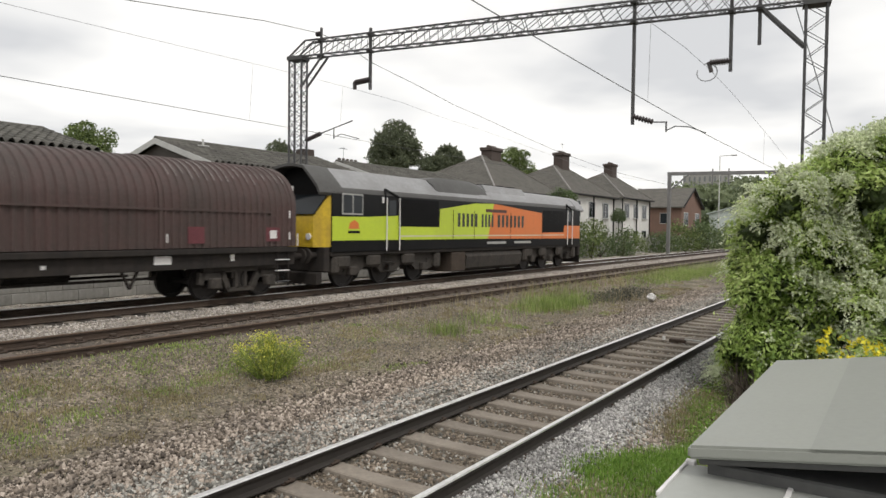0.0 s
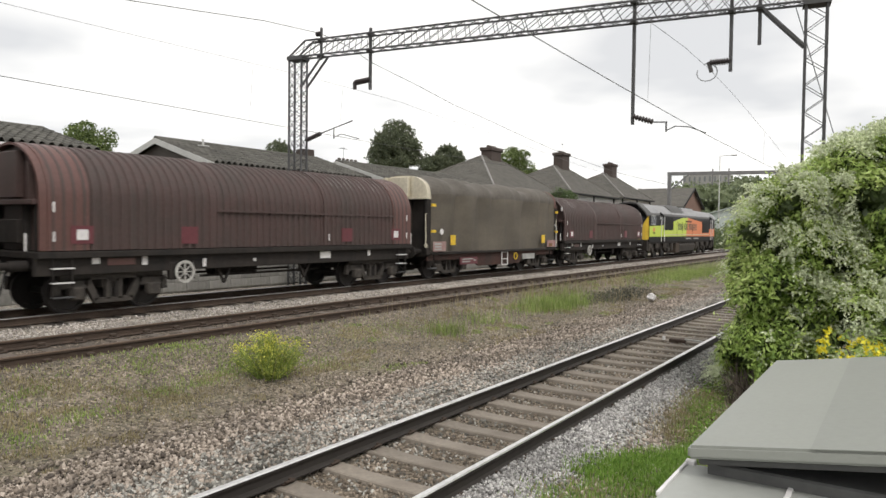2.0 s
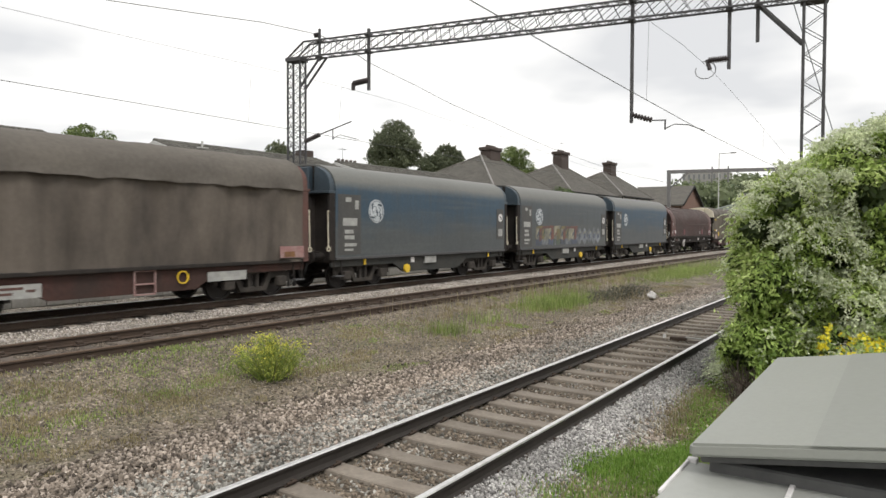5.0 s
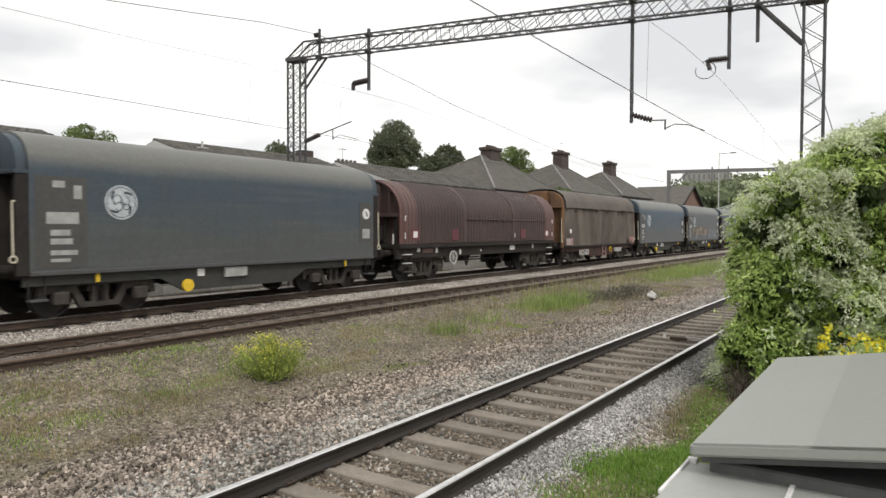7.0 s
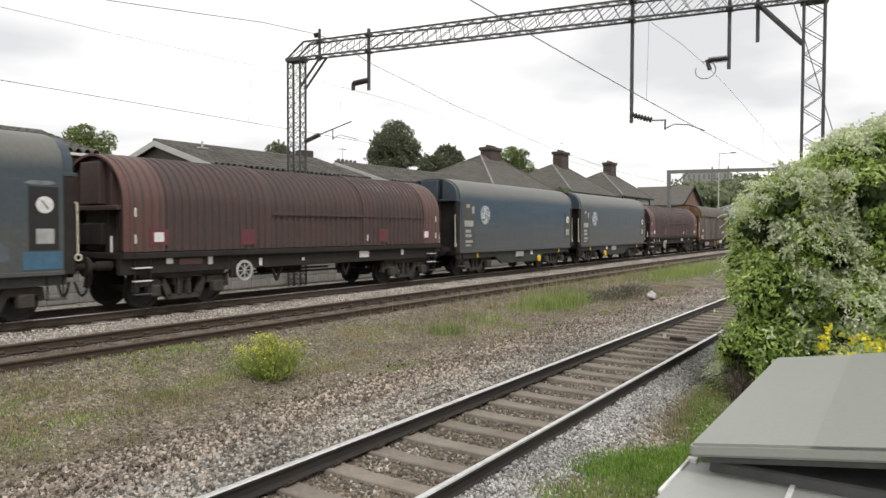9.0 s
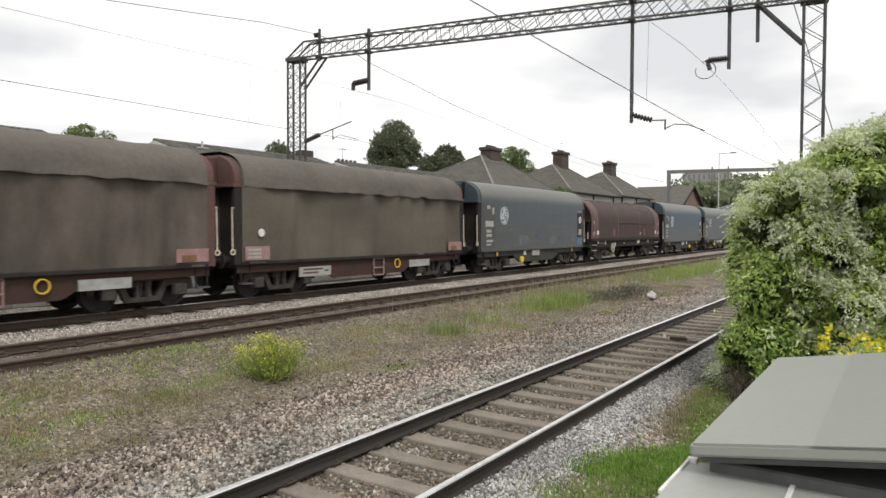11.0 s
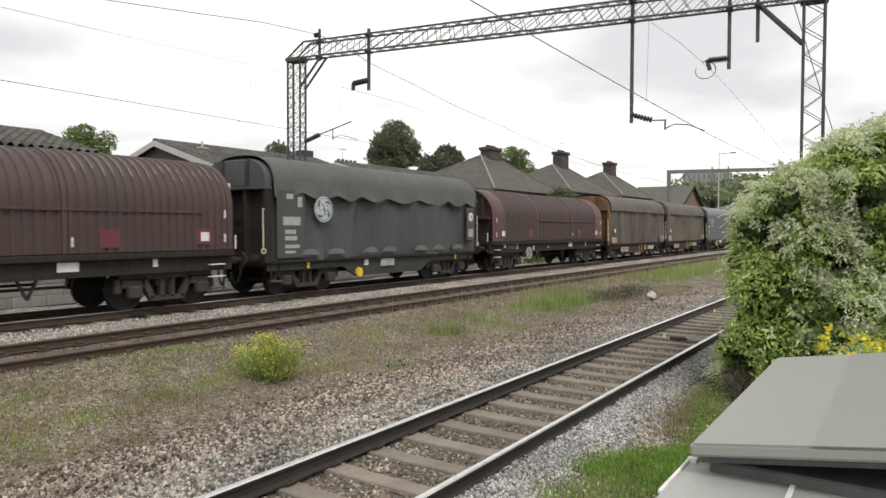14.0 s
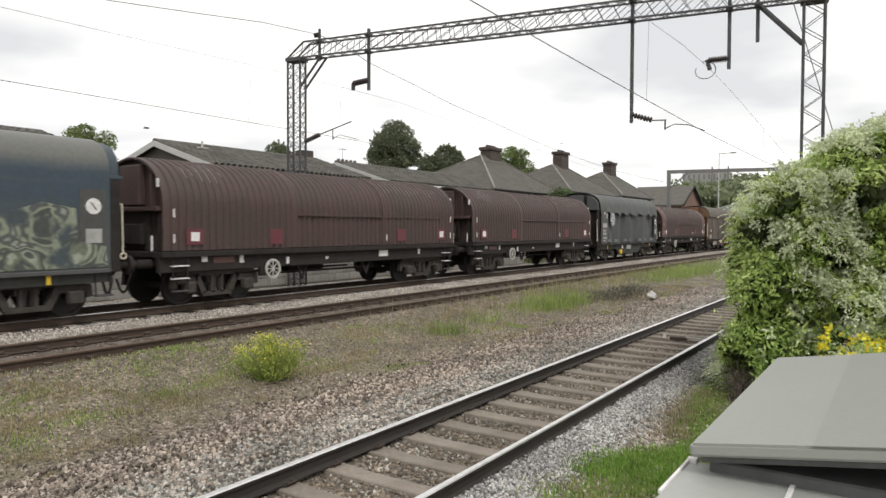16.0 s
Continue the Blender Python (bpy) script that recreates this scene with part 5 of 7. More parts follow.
def insulator(bm, a, b, r=.075, n=8):
    a, b = Vector(a), Vector(b)
    q = (b - a).to_track_quat("Z", "Y").to_matrix()
    rings = []
    for i in range(n):
        for f, rr in ((.12, .6), (.22, 1.0), (.62, 1.0), (.80, .6)):
            c = a.lerp(b, (i + f) / n)
            rings.append([c + q @ Vector((rr * r * math.cos(k * .6283), rr * r * math.sin(k * .6283), 0)) for k in range(10)])
    loft(bm, rings)
    return bm


def hanger(t, z0, z1, w=.085):
    g = on_gantry(t)
    h = thing("hanger_post", None, "grey steel post hung from the gantry beam", "hanger post", "gantry hangers")
    part("post", bar(bmesh.new(), (g.x, g.y, z0), (g.x, g.y, z1), w, w), M_STEEL, h)
    for z in (GZ + .02, GZ + .6):
        if z0 < z < z1:
            part("clamp", B(g.x - .14, g.x + .14, g.y - .08, g.y + .08, z - .04, z + .04), M_STEEL, h)
    return h, g


h, g = hanger(.060, 7.9, 9.05, .07)
bm = bmesh.new(); insulator(bm, (g.x, g.y + .02, 8.84), (g.x - .03, g.y + .22, 8.84), .09, 4)
part("insulator", bm, M_INS, h)
h, g = hanger(.182, 6.7, 8.82)
bm = bmesh.new(); insulator(bm, (g.x, g.y, 7.05), (g.x - .1, g.y + .62, 6.98), .10, 9); rod(bm, (g.x - .1, g.y + .62, 7.0), (g.x - .1, g.y + .62, 6.75), .07, 8)
part("insulator", bm, M_INS, h)
h, g = hanger(.717, 5.04, 8.9)
bm = bmesh.new(); insulator(bm, (g.x, g.y, 5.28), (g.x + .08, g.y - .6, 5.08), .085, 7)
part("insulator", bm, M_INS, h)
bm = bmesh.new()
rod(bm, (g.x + .08, g.y - .6, 5.08), (g.x + .13, g.y - .98, 5.06), .02, 6)
rod(bm, (g.x + .13, g.y - .95, 5.08), (g.x + .13, g.y - .95, 4.78), .025, 6)
for a, b in (((-.95, 4.82), (-1.2, 4.93)), ((-1.2, 4.93), (-1.6, 4.88)), ((-1.6, 4.88), (-2.05, 4.68))):
    rod(bm, (g.x + .15, g.y + a[0], a[1]), (g.x + .17, g.y + b[0], b[1]), .016, 6)
part("registration_arm", bm, M_STEEL, h)
h, g = hanger(.875, 6.38, 8.9)
bm = bmesh.new(); insulator(bm, (g.x, g.y, 6.68), (g.x - .03, g.y + .55, 6.68), .095, 9); rod(bm, (g.x - .03, g.y + .58, 6.70), (g.x - .03, g.y + .5, 6.42), .06, 8)
part("insulator", bm, M_INS, h)
lp = bmesh.new()
pts = [(g.x - .03 + .12 * math.sin(k * .5), g.y + .62 + .26 * math.cos(k * .45 + 1.2), 6.42 + .26 * math.sin(k * .45 + 1.2)) for k in range(13)]
for a, b in zip(pts, pts[1:]):
    rod(lp, a, b, .014, 6)
part("jumper_loop", lp, M_WIRE, h)
h, g = hanger(.918, 7.05, 8.75)

# bracket for the far track's wire on the lattice leg
cb = thing("cantilever_bracket", None, "slim steel cantilever bracket with a dark insulator", "bracket")
bm = bmesh.new(); insulator(bm, (18.21, 18.25, 5.05), (18.32, 17.6, 5.28), .085, 8)
part("insulator", bm, M_INS, cb)
bm = bmesh.new()
rod(bm, (18.32, 17.6, 5.28), (18.53, 16.3, 5.66), .022, 6)
rod(bm, (18.40, 17.05, 5.42), (18.40, 17.05, 5.05), .02, 6)
rod(bm, (18.40, 17.05, 5.10), (18.44, 16.75, 5.22), .014, 6); rod(bm, (18.44, 16.75, 5.22), (18.5, 15.95, 5.0), .014, 6)
part("tube", bm, M_STEEL, cb)
tie = solid("stay_wire", rod(bmesh.new(), (20.8, 2.62, 8.0), (21.65, .45, .2), .013, 6), M_WIRE, "thin grey stay wire bracing the gantry leg", "stay wire")


def wire(name, label, pts, r, material=None):
    """A wire hung through the given points, smoothed."""
    bm = bmesh.new()
    P = [Vector(p) for p in pts]
    out = []
    for i in range(len(P) - 1):
        p0, p1, p2, p3 = P[max(i - 1, 0)], P[i], P[i + 1], P[min(i + 2, len(P) - 1)]
        n = max(2, int((p2 - p1).length / 2.5))
        for k in range(n):
            t = k / n
            lin = p1.lerp(p2, t)
            zc = .5 * (2 * p1.z + (p2.z - p0.z) * t + (2 * p0.z - 5 * p1.z + 4 * p2.z - p3.z) * t * t + (3 * p1.z - p0.z - 3 * p2.z + p3.z) * t ** 3)
            out.append(Vector((lin.x, lin.y, zc)))
    out.append(P[-1])
    rings = []
    for q in out:
        rings.append([(q.x, q.y + r * math.cos(a), q.z + r * math.sin(a)) for a in (0, 1.257, 2.513, 3.77, 5.027)])
    loft(bm, rings)
    return solid(name, bm, material or M_WIRE, label, "overhead wire", group="overhead wires")


wire("contact_wire", "tarnished copper contact wire over the near track", [(-25, 4.72, 5.25), (7.6, 4.7, 4.85), (20.3, 4.7, 4.62), (45, 4.5, 4.5), (70, 4.3, 4.6), (140, 4.2, 4.6)], .008, M_CONTACT)
wire("catenary_wire", "thin catenary wire sagging above the near track", [(-25, 4.72, 5.9), (-2, 4.7, 5.9), (15, 4.7, 6.42), (20.5, 4.7, 6.46), (28.2, 4.7, 5.97), (36, 4.65, 5.3), (45, 4.5, 5.05), (70, 4.3, 6.3)], .005, M_CONTACT)
wire("contact_wire", "tarnished copper contact wire over the far track", [(-40, 15.6, 4.98), (7, 15.67, 4.96), (18, 15.67, 4.90), (45, 15.6, 4.85), (67, 15.6, 4.9), (140, 15.6, 4.9)], .008, M_CONTACT)
wire("catenary_wire", "thin catenary wire sagging above the far track", [(-40, 15.6, 6.2), (-10, 15.65, 6.3), (8, 15.67, 6.48), (18.4, 15.9, 6.66), (23.2, 15.67, 6.38), (45, 15.6, 5.4), (67, 15.6, 6.5)], .005)
wire("feeder_wire", "dark feeder wire carried on the gantry top", [(-30, 17.6, 7.2), (-8, 17.6, 7.1), (10.4, 17.6, 7.9), (18.3, 17.65, 8.85), (21.1, 17.6, 8.38), (27, 17.6, 7.66), (37.8, 17.6, 6.7), (50, 17.6, 6.1), (67, 17.6, 6.0)], .012, M_CONTACT)
for x, y, za, zb in ((14.9, 4.7, 4.70, 6.43), (13.4, 15.67, 4.94, 6.55), (17.3, 15.75, 5.4, 6.6), (29.5, 4.7, 4.56, 5.85), (38, 4.6, 4.52, 5.2)):
    solid("dropper_wire", rod(bmesh.new(), (x + .12, y, zb), (x, y, za), .004, 5), M_WIRE, "thin dropper wire between catenary and contact wire", "dropper wire", group="droppers")


def portal(x, ya, yb, z, xb, label, w=.30):
    p = thing("portal_gantry", None, label, "gantry", "gantries")
    part("beam", bar(bmesh.new(), (x, ya + .2, z), (xb, yb, z), w * 1.05, w * 1.05), M_STEELP, p)
    for xx, yy in ((x, ya), (xb, yb)):
        part("leg", B(xx - w / 2, xx + w / 2, yy - w / 2, yy + w / 2, -.6, z - .1, .01), M_STEELP, p)
    part("knee_brace", bar(bmesh.new(), (x, ya, z - 1.6), (x, ya - 1.8, z - .1), .12, .12), M_STEELP, p)
    for f in (.22, .3, .8):
        yy = ya + (yb - ya) * f
        part("hanger", bar(bmesh.new(), (x + (xb - x) * f, yy, z - 1.1), (x + (xb - x) * f, yy, z + .4), .1, .1), M_STEELP, p)
    return p


M_STEELP = weathered("pale_gantry_steel", (0.2, 0.2, 0.2), (0.12, 0.11, 0.1), 0.6, 0.2, 9, 2, 0.5)
portal(66.4, 18.7, 1.8, 7.3, 70.0, "plain grey steel portal gantry over the tracks")
portal(108, 20.2, 2.0, 6.95, 111, "distant plain grey portal gantry", .34)


# ---------------------------------------------------------------- beyond the far track
def trough_line():
    t = thing("cable_trough", None, "pale concrete cable trough beside the far track", "cable trough", kind="structure")
    lid = finish(B(-.485, .485, -.2, .2, -.05, .03, .012), "trough_lid", M_CONC, 30)
    for i in range(64):
        x = -6 + i
        part("trough_lid", lid, None, t, m=pose(x, 17.85 + .02 * math.sin(i * 1.7), -.20 + .006 * math.sin(i * 2.3), 0, 0, .7 * math.sin(i * 3.1)))


M_CONC = weathered("pale_concrete", (0.50, 0.49, 0.46), (0.32, 0.31, 0.28), 0.9, 0, 12, 1.2, 0.5, True, 0.3, 0.1)
M_OLDWALL = weathered("old_platform_wall", (0.32, 0.31, 0.29), (0.19, 0.185, 0.165), 0.95, 0, 6, 1.0, 0.7, True, 0.5, 0.15)
trough_line()


def low_wall():
    w = thing("low_wall", None, "low weathered concrete block wall behind the far track", "wall", kind="structure")
    bm = bmesh.new()
    box(bm, -20, 38, 19.75, 20.05, -.6, .62)
    part("wall_core", bm, M_OLDWALL, w)
    me = finish(B(-.445, .445, -.03, .03, -.145, .145, .012), "block", M_OLDWALL, 30)
    for r in range(3):
        for i in range(50):
            part("block", me, None, w, m=pose(-6 + i * .9 + (r % 2) * .45, 19.735, -.12 + r * .30))
    part("coping", B(-20, 38, 19.66, 20.14, .62, .74, .02), M_CONC, w)


low_wall()


# ---------------------------------------------------------------- buildings
def slab(bm, quad, t=.08):
    """A four-cornered sheet with thickness, straight down."""
    v = [bm.verts.new(p) for p in quad] + [bm.verts.new((x, y, z - t)) for x, y, z in quad]
    for f in ((0, 1, 2, 3), (7, 6, 5, 4), (0, 4, 5, 1), (1, 5, 6, 2), (2, 6, 7, 3), (3, 7, 4, 0)):
        bm.faces.new([v[i] for i in f])
    return bm


def window(parent, x0, x1, z0, z1, y, name="window"):
    w = part(name, B(x0 - .06, x1 + .06, y - .05, y + .04, z0 - .06, z1 + .06, .01), M_FASCIA, parent)
    m = (x0 + x1) / 2
    for a, b in ((x0, m - .03), (m + .03, x1)):
        part("pane", B(a, b, y - .058, y - .045, z0, z1), M_GLASS, w)
    part("sill", B(x0 - .12, x1 + .12, y - .14, y + .02, z0 - .13, z0 - .06, .01), M_CONC, w)


def window_x(parent, y0, y1, z0, z1, x):
    w = part("window", B(x - .05, x + .04, y0 - .06, y1 + .06, z0 - .06, z1 + .06, .01), M_FASCIA, parent)
    part("pane", B(x - .058, x - .045, y0, y1, z0, z1), M_GLASS, w)


def pantile_mesh(w, l):
    """One pantile with a raised roll, lower edge at the origin, running up y."""
    prof = [(-.5, 0.0), (-.40, 0.0), (-.33, .075), (-.14, .13), (.10, .13), (.27, .075), (.34, 0.0), (.5, 0.0)]
    rings = []
    for y in (0.0, l):
        rings.append([(u * w, y, z) for u, z in prof] + [(u * w, y, z - .018) for u, z in prof[::-1]])
    return finish(loft(bmesh.new(), rings), "pantile", M_PANTILE, 40)


M_PANTILE = weathered("mossy_grey_pantile", (0.105, 0.099, 0.088), (0.06, 0.062, 0.048), 0.95, 0, 9, 0.9, 0.65, False, 0.3, 0.3)


def bungalow(x0, x1, label, dish, zr=5.5):
    b = thing("bungalow", None, label, "house", "row of low houses")
    y0, y1, ze = 22.4, 30.0, 4.32
    ym = (y0 + y1) / 2
    part("wall", B(x0 + .25, x1 - .25, y0 + .3, y1 - .3, -.8, ze - .1), M_BRICK, b)
    for x in (x0 + .25, x1 - .45):
        part("gable_wall", loft(bmesh.new(), [[(xx, y0 + .3, ze - .1), (xx, y1 - .3, ze - .1), (xx, ym, zr - .12)] for xx in (x, x + .2)]), M_GABLE, b)
    bm = bmesh.new()
    slab(bm, [(x0, y0, ze), (x1, y0, ze), (x1, ym, zr), (x0, ym, zr)], .06)
    slab(bm, [(x0, ym, zr), (x1, ym, zr), (x1, y1, ze), (x0, y1, ze)], .06)
    rf = part("roof", bm, M_TILE, b)
    nc, nr = int((x1 - x0) / .29), 8
    ln = math.hypot(ym - y0, zr - ze) / nr
    tm = pantile_mesh((x1 - x0) / nc, ln * 1.12)
    tilt = math.degrees(math.atan2(zr - ze, ym - y0))
    for r in range(nr):
        for c in range(nc):
            s = r / nr
            part("pantile", tm, None, rf, m=pose(x0 + (c + .5) * (x1 - x0) / nc, y0 + (ym - y0) * s, ze + (zr - ze) * s + .02 + random.uniform(-.004, .006), tilt - 3.0, 0, random.uniform(-.8, .8)))
    part("ridge_tile", rod(bmesh.new(), (x0, ym, zr + .03), (x1, ym, zr + .03), .11, 10), M_PANTILE, rf)
    for x in (x0 - .04, x1):
        v = bmesh.new()
        for ya, za, yb, zb in ((y0 - .03, ze, ym, zr), (ym, zr, y1 + .03, ze)):
            slab(v, [(x, ya, za + .04), (x + .04, ya, za + .04), (x + .04, yb, zb + .04), (x, yb, zb + .04)], .24)
        part("bargeboard", v, M_FASCIA, b, "pale bargeboard")
    gt = bmesh.new()
    box(gt, x0, x1, y0 - .12, y0, ze - .10, ze - .01, .01)
    part("gutter", gt, M_WHITE, b, "white eaves gutter")
    for x in (x0 + 1.6, x0 + 4.6, x1 - 2.2):
        window(b, x, x + 1.3, 1.6, 2.9, y0 + .3)
    if dish:
        bm = bmesh.new()
        rod(bm, (x0 + 1.7, ym - .9, zr - .2), (x0 + 1.7, ym - .9, zr + .12), .05, 8); box(bm, x0 + 1.5, x0 + 1.95, ym - 1.0, ym - .8, zr - .18, zr - .13)
        part("vent_pipe", bm, M_FASCIA, b)


M_GABLE = weathered("brown_gable_boards", (0.11, 0.095, 0.085), (0.07, 0.06, 0.055), 0.85, 0, 8, 1.5, 0.5)
bungalow(2.6, 12.9, "low brick house with mossy pantiled roof and pale gutter", False, 5.31)
bungalow(17.4, 27.0, "low brick house with mossy pantiled roof and pale bargeboards", True)
bungalow(28.5, 39.4, "low brick house with pantiled roof behind the railway", False)
solid("chimney_stack", B(26.2, 26.9, 26.3, 27.0, 4.9, 6.0, .03), M_DBRICK, "short sooty chimney at the end of a low roof", "chimney")
bm = bmesh.new()
for i in range(5):
    rod(bm, (29.6 + i * .35, 27.0, 5.4), (29.6 + i * .35, 27.0, 5.85), .09, 8)
solid("chimney_pots", bm, M_DBRICK, "row of short dark chimney pots behind a ridge", "chimney")


def semi_house(x0, x1, y0, y1, ze, zr, xc, ztop, walls, label, side=.6):
    """Hipped-roof house with a tall chimney at the top of the hips."""
    b = thing("semi_detached_house", None, label, "house", "row of hipped houses")
    part("wall", B(x0 + .35, x1 - .35, y0 + .35, y1 - .35, -.9, ze), walls, b)
    ym = (y0 + y1) / 2
    xa = xc - .9
    xc += side
    xb = xc + .9
    c = [(x0, y0, ze), (x1, y0, ze), (x1, y1, ze), (x0, y1, ze), (xa, ym, zr), (xb, ym, zr)]
    bm = bmesh.new()
    v = [bm.verts.new(p) for p in c] + [bm.verts.new((x, y, z - .12)) for x, y, z in c[:4]]
    for f in ((0, 1, 5, 4), (1, 2, 5), (2, 3, 4, 5), (3, 0, 4), (0, 6, 7, 1), (1, 7, 8, 2), (2, 8, 9, 3), (3, 9, 6, 0), (9, 8, 7, 6)):
        bm.faces.new([v[k] for k in f])
    rf = part("roof", bm, M_TILE, b)
    # courses of tiles on the two slopes that face the line
    tc = bmesh.new()
    for lo_a, lo_b, hi_a, hi_b in ((c[0], c[1], c[4], c[5]), (c[3], c[0], c[4], c[4])):
        la, lb, ha, hb = map(Vector, (lo_a, lo_b, hi_a, hi_b))
        nr = 30
        for k in range(nr):
            t0, t1 = k / nr, (k + 1) / nr
            up = Vector((0, 0, .032))
            v = [tc.verts.new(p) for p in (la.lerp(ha, t0) + up, lb.lerp(hb, t0) + up, lb.lerp(hb, t1) + up * .25, la.lerp(ha, t1) + up * .25, la.lerp(ha, t0), lb.lerp(hb, t0))]
            tc.faces.new(v[:4] if (v[2].co - v[3].co).length > .02 else v[:3]); tc.faces.new((v[0], v[4], v[5], v[1]))
    part("tile_course", tc, M_TILE, rf, "grey-brown concrete tiles")["kind"] = "stuff"
    hp = bmesh.new()
    rod(hp, Vector(c[0]) + Vector((0, 0, .04)), Vector(c[4]) + Vector((0, 0, .04)), .075, 8)
    part("hip_tile", hp, M_FASCIA2, rf, "pale hip tiles")
    hp = bmesh.new()
    for i, j in ((1, 5), (3, 4), (2, 5), (4, 5)):
        rod(hp, c[i], c[j], .09, 8)
    part("ridge_tile", hp, M_TILE, rf)
    ch = part("chimney", B(xc - .78, xc + .78, ym - .45, ym + .45, zr - .6, ztop - .22, .02), M_DBRICK, b)
    part("chimney_cap", B(xc - .88, xc + .88, ym - .55, ym + .55, ztop - .42, ztop - .16, .03), M_DBRICK, ch)
    for i in range(4):
        part("chimney_pot", rod(bmesh.new(), (xc - .55 + i * .37, ym, ztop - .2), (xc - .55 + i * .37, ym, ztop + .02), .12, 10, .1), M_DBRICK, ch)
    part("gutter", B(x0, x1, y0 - .1, y0 + .02, ze - .14, ze - .02, .01), M_BLACK, b, "black eaves gutter")
    for k in range(3):
        xw = x0 + 1.2 + k * (x1 - x0 - 2.4) / 2.6
        window(b, xw, xw + 1.3, ze - 1.9, ze - .6, y0 + .35)
        window(b, xw, xw + 1.3, ze - 4.6, ze - 3.2, y0 + .35)
    for xw in (x0 + .5, (x0 + x1) / 2, x1 - .5):
        part("drainpipe", rod(bmesh.new(), (xw, y0 + .27, -.6), (xw, y0 + .27, ze - .1), .06, 8), M_BLACK, b)
    for yw in (y0 + 2.0, y0 + 5.2):
        window_x(b, yw, yw + .9, ze - 1.9, ze - .7, x0 + .35)


M_FASCIA2 = weathered("pale_hip_tile", (0.26, 0.25, 0.235), (0.17, 0.16, 0.15), 0.85, 0, 8, 2, 0.5, False)
semi_house(39.2, 50.2, 22.2, 31.0, 4.5, 7.35, 45.7, 8.25, M_RENDER, "rendered hipped-roof house with sooty brick chimney", .6)
semi_house(51.6, 62.4, 22.2, 31.0, 4.9, 7.65, 58.4, 9.12, M_RENDER, "white rendered house with grey hipped roof and chimney", .9)
semi_house(63.8, 73.2, 22.2, 31.0, 5.05, 7.8, 70.6, 9.15, M_RENDER, "white rendered hipped house at the row's end", 1.4)


def brick_house():
    b = thing("brick_house", None, "red brick house with gable facing the tracks", "house")
    x0, x1, y0, y1, ze, zr = 84.2, 93.6, 22.2, 29, 4.9, 7.2
    xm = (x0 + x1) / 2
    part("wall", B(x0, x1, y0, y1, -.9, ze), M_BRICK, b)
    part("gable_wall", loft(bmesh.new(), [[(x0, y, ze), (x1, y, ze), (xm, y, zr)] for y in (y0, y0 + .25)]), M_BRICK, b)
    bm = bmesh.new()
    slab(bm, [(x0 - .35, y0 - .3, ze - .1), (xm, y0 - .3, zr + .1), (xm, y1, zr + .1), (x0 - .35, y1, ze - .1)], .14)
    slab(bm, [(xm, y0 - .3, zr + .1), (x1 + .35, y0 - .3, ze - .1), (x1 + .35, y1, ze - .1), (xm, y1, zr + .1)], .14)
    part("roof", bm, M_TILE, b)
    v = bmesh.new()
    for a, c in (((x0 - .35, ze - .1), (xm, zr + .1)), ((xm, zr + .1), (x1 + .35, ze - .1))):
        bar(v, (a[0], y0 - .34, a[1] - .1), (c[0], y0 - .34, c[1] - .1), .06, .22)
    part("bargeboard", v, M_BLACK, b)
    for x in (x0 + 1.0, x1 - 3.0):
        window(b, x, x + 1.8, 2.6, 4.1, y0)
    for y in (23.6, 26.2):
        window_x(b, y, y + 1.1, 2.8, 4.0, x0)


brick_house()


# pale base colour paints reflection and haze into the far panes
M_PALEGLASS = plain("pale_glass_painted_reflection", (0.2, 0.21, 0.215), 0.2)


def flats():
    b = thing("block_of_flats", None, "distant grey block of flats above the trees", "building")
    part("wall", B(236, 242, 47.5, 62, -1, 20.3), M_CONC2, b)
    for i in range(9):
        for k in range(2):
            y = 48.4 + i * 1.6
            part("window", B(235.9, 236.02, y, y + .55, 15.8 + k * 2.4, 17.4 + k * 2.4), M_PALEGLASS, b)


# concrete lightened so that the haze is part of its colour
M_CONC2 = weathered("concrete_painted_haze", (0.33, 0.32, 0.30), (0.25, 0.24, 0.22), 0.9, 0, 2, 0.4, 0.4)
flats()
sh = thing("industrial_shed", None, "pale low industrial shed in the distance", "building")
M_SHED = weathered("pale_shed_cladding", (0.48, 0.52, 0.50), (0.36, 0.4, 0.38), 0.6, 0, 3, 0.5, 0.4)
part("wall", B(150, 168, 20, 34, -.8, 5.4), M_SHED, sh)
part("gable_wall", loft(bmesh.new(), [[(x, 20, 5.4), (x, 34, 5.4), (x, 27, 7.35)] for x in (150, 150.3)]), M_SHED, sh)
part("roof", loft(bmesh.new(), [[(149.5, 19.6, 5.4), (168.5, 19.6, 5.4), (168.5, 27, 7.4), (149.5, 27, 7.4)], [(149.5, 19.6, 5.6), (168.5, 19.6, 5.6), (168.5, 27, 7.6), (149.5, 27, 7.6)]]), M_SHED, sh)
part("roof", loft(bmesh.new(), [[(149.5, 34.4, 5.4), (168.5, 34.4, 5.4), (168.5, 27.01, 7.4), (149.5, 27.01, 7.4)], [(149.5, 34.4, 5.6), (168.5, 34.4, 5.6), (168.5, 27.01, 7.6), (149.5, 27.01, 7.6)]]), M_SHED, sh)


def street_lamp(x, y, h, s):
    l = thing("street_lamp", None, "thin pale street lamp column beyond the railway", "street lamp", "street lamps")
    part("column", rod(bmesh.new(), (x, y, -.8), (x, y, h), .09 * s, 8, .05 * s), M_FASCIA, l)
    part("arm", rod(bmesh.new(), (x, y, h), (x + .4 * s, y - 1.3 * s, h + .1), .04 * s, 6), M_STEELP, l)
    part("lantern", B(x + .4 * s - .15, x + .4 * s + .15, y - 1.9 * s, y - 1.2 * s, h + .0, h + .18, .04), M_STEELP, l)


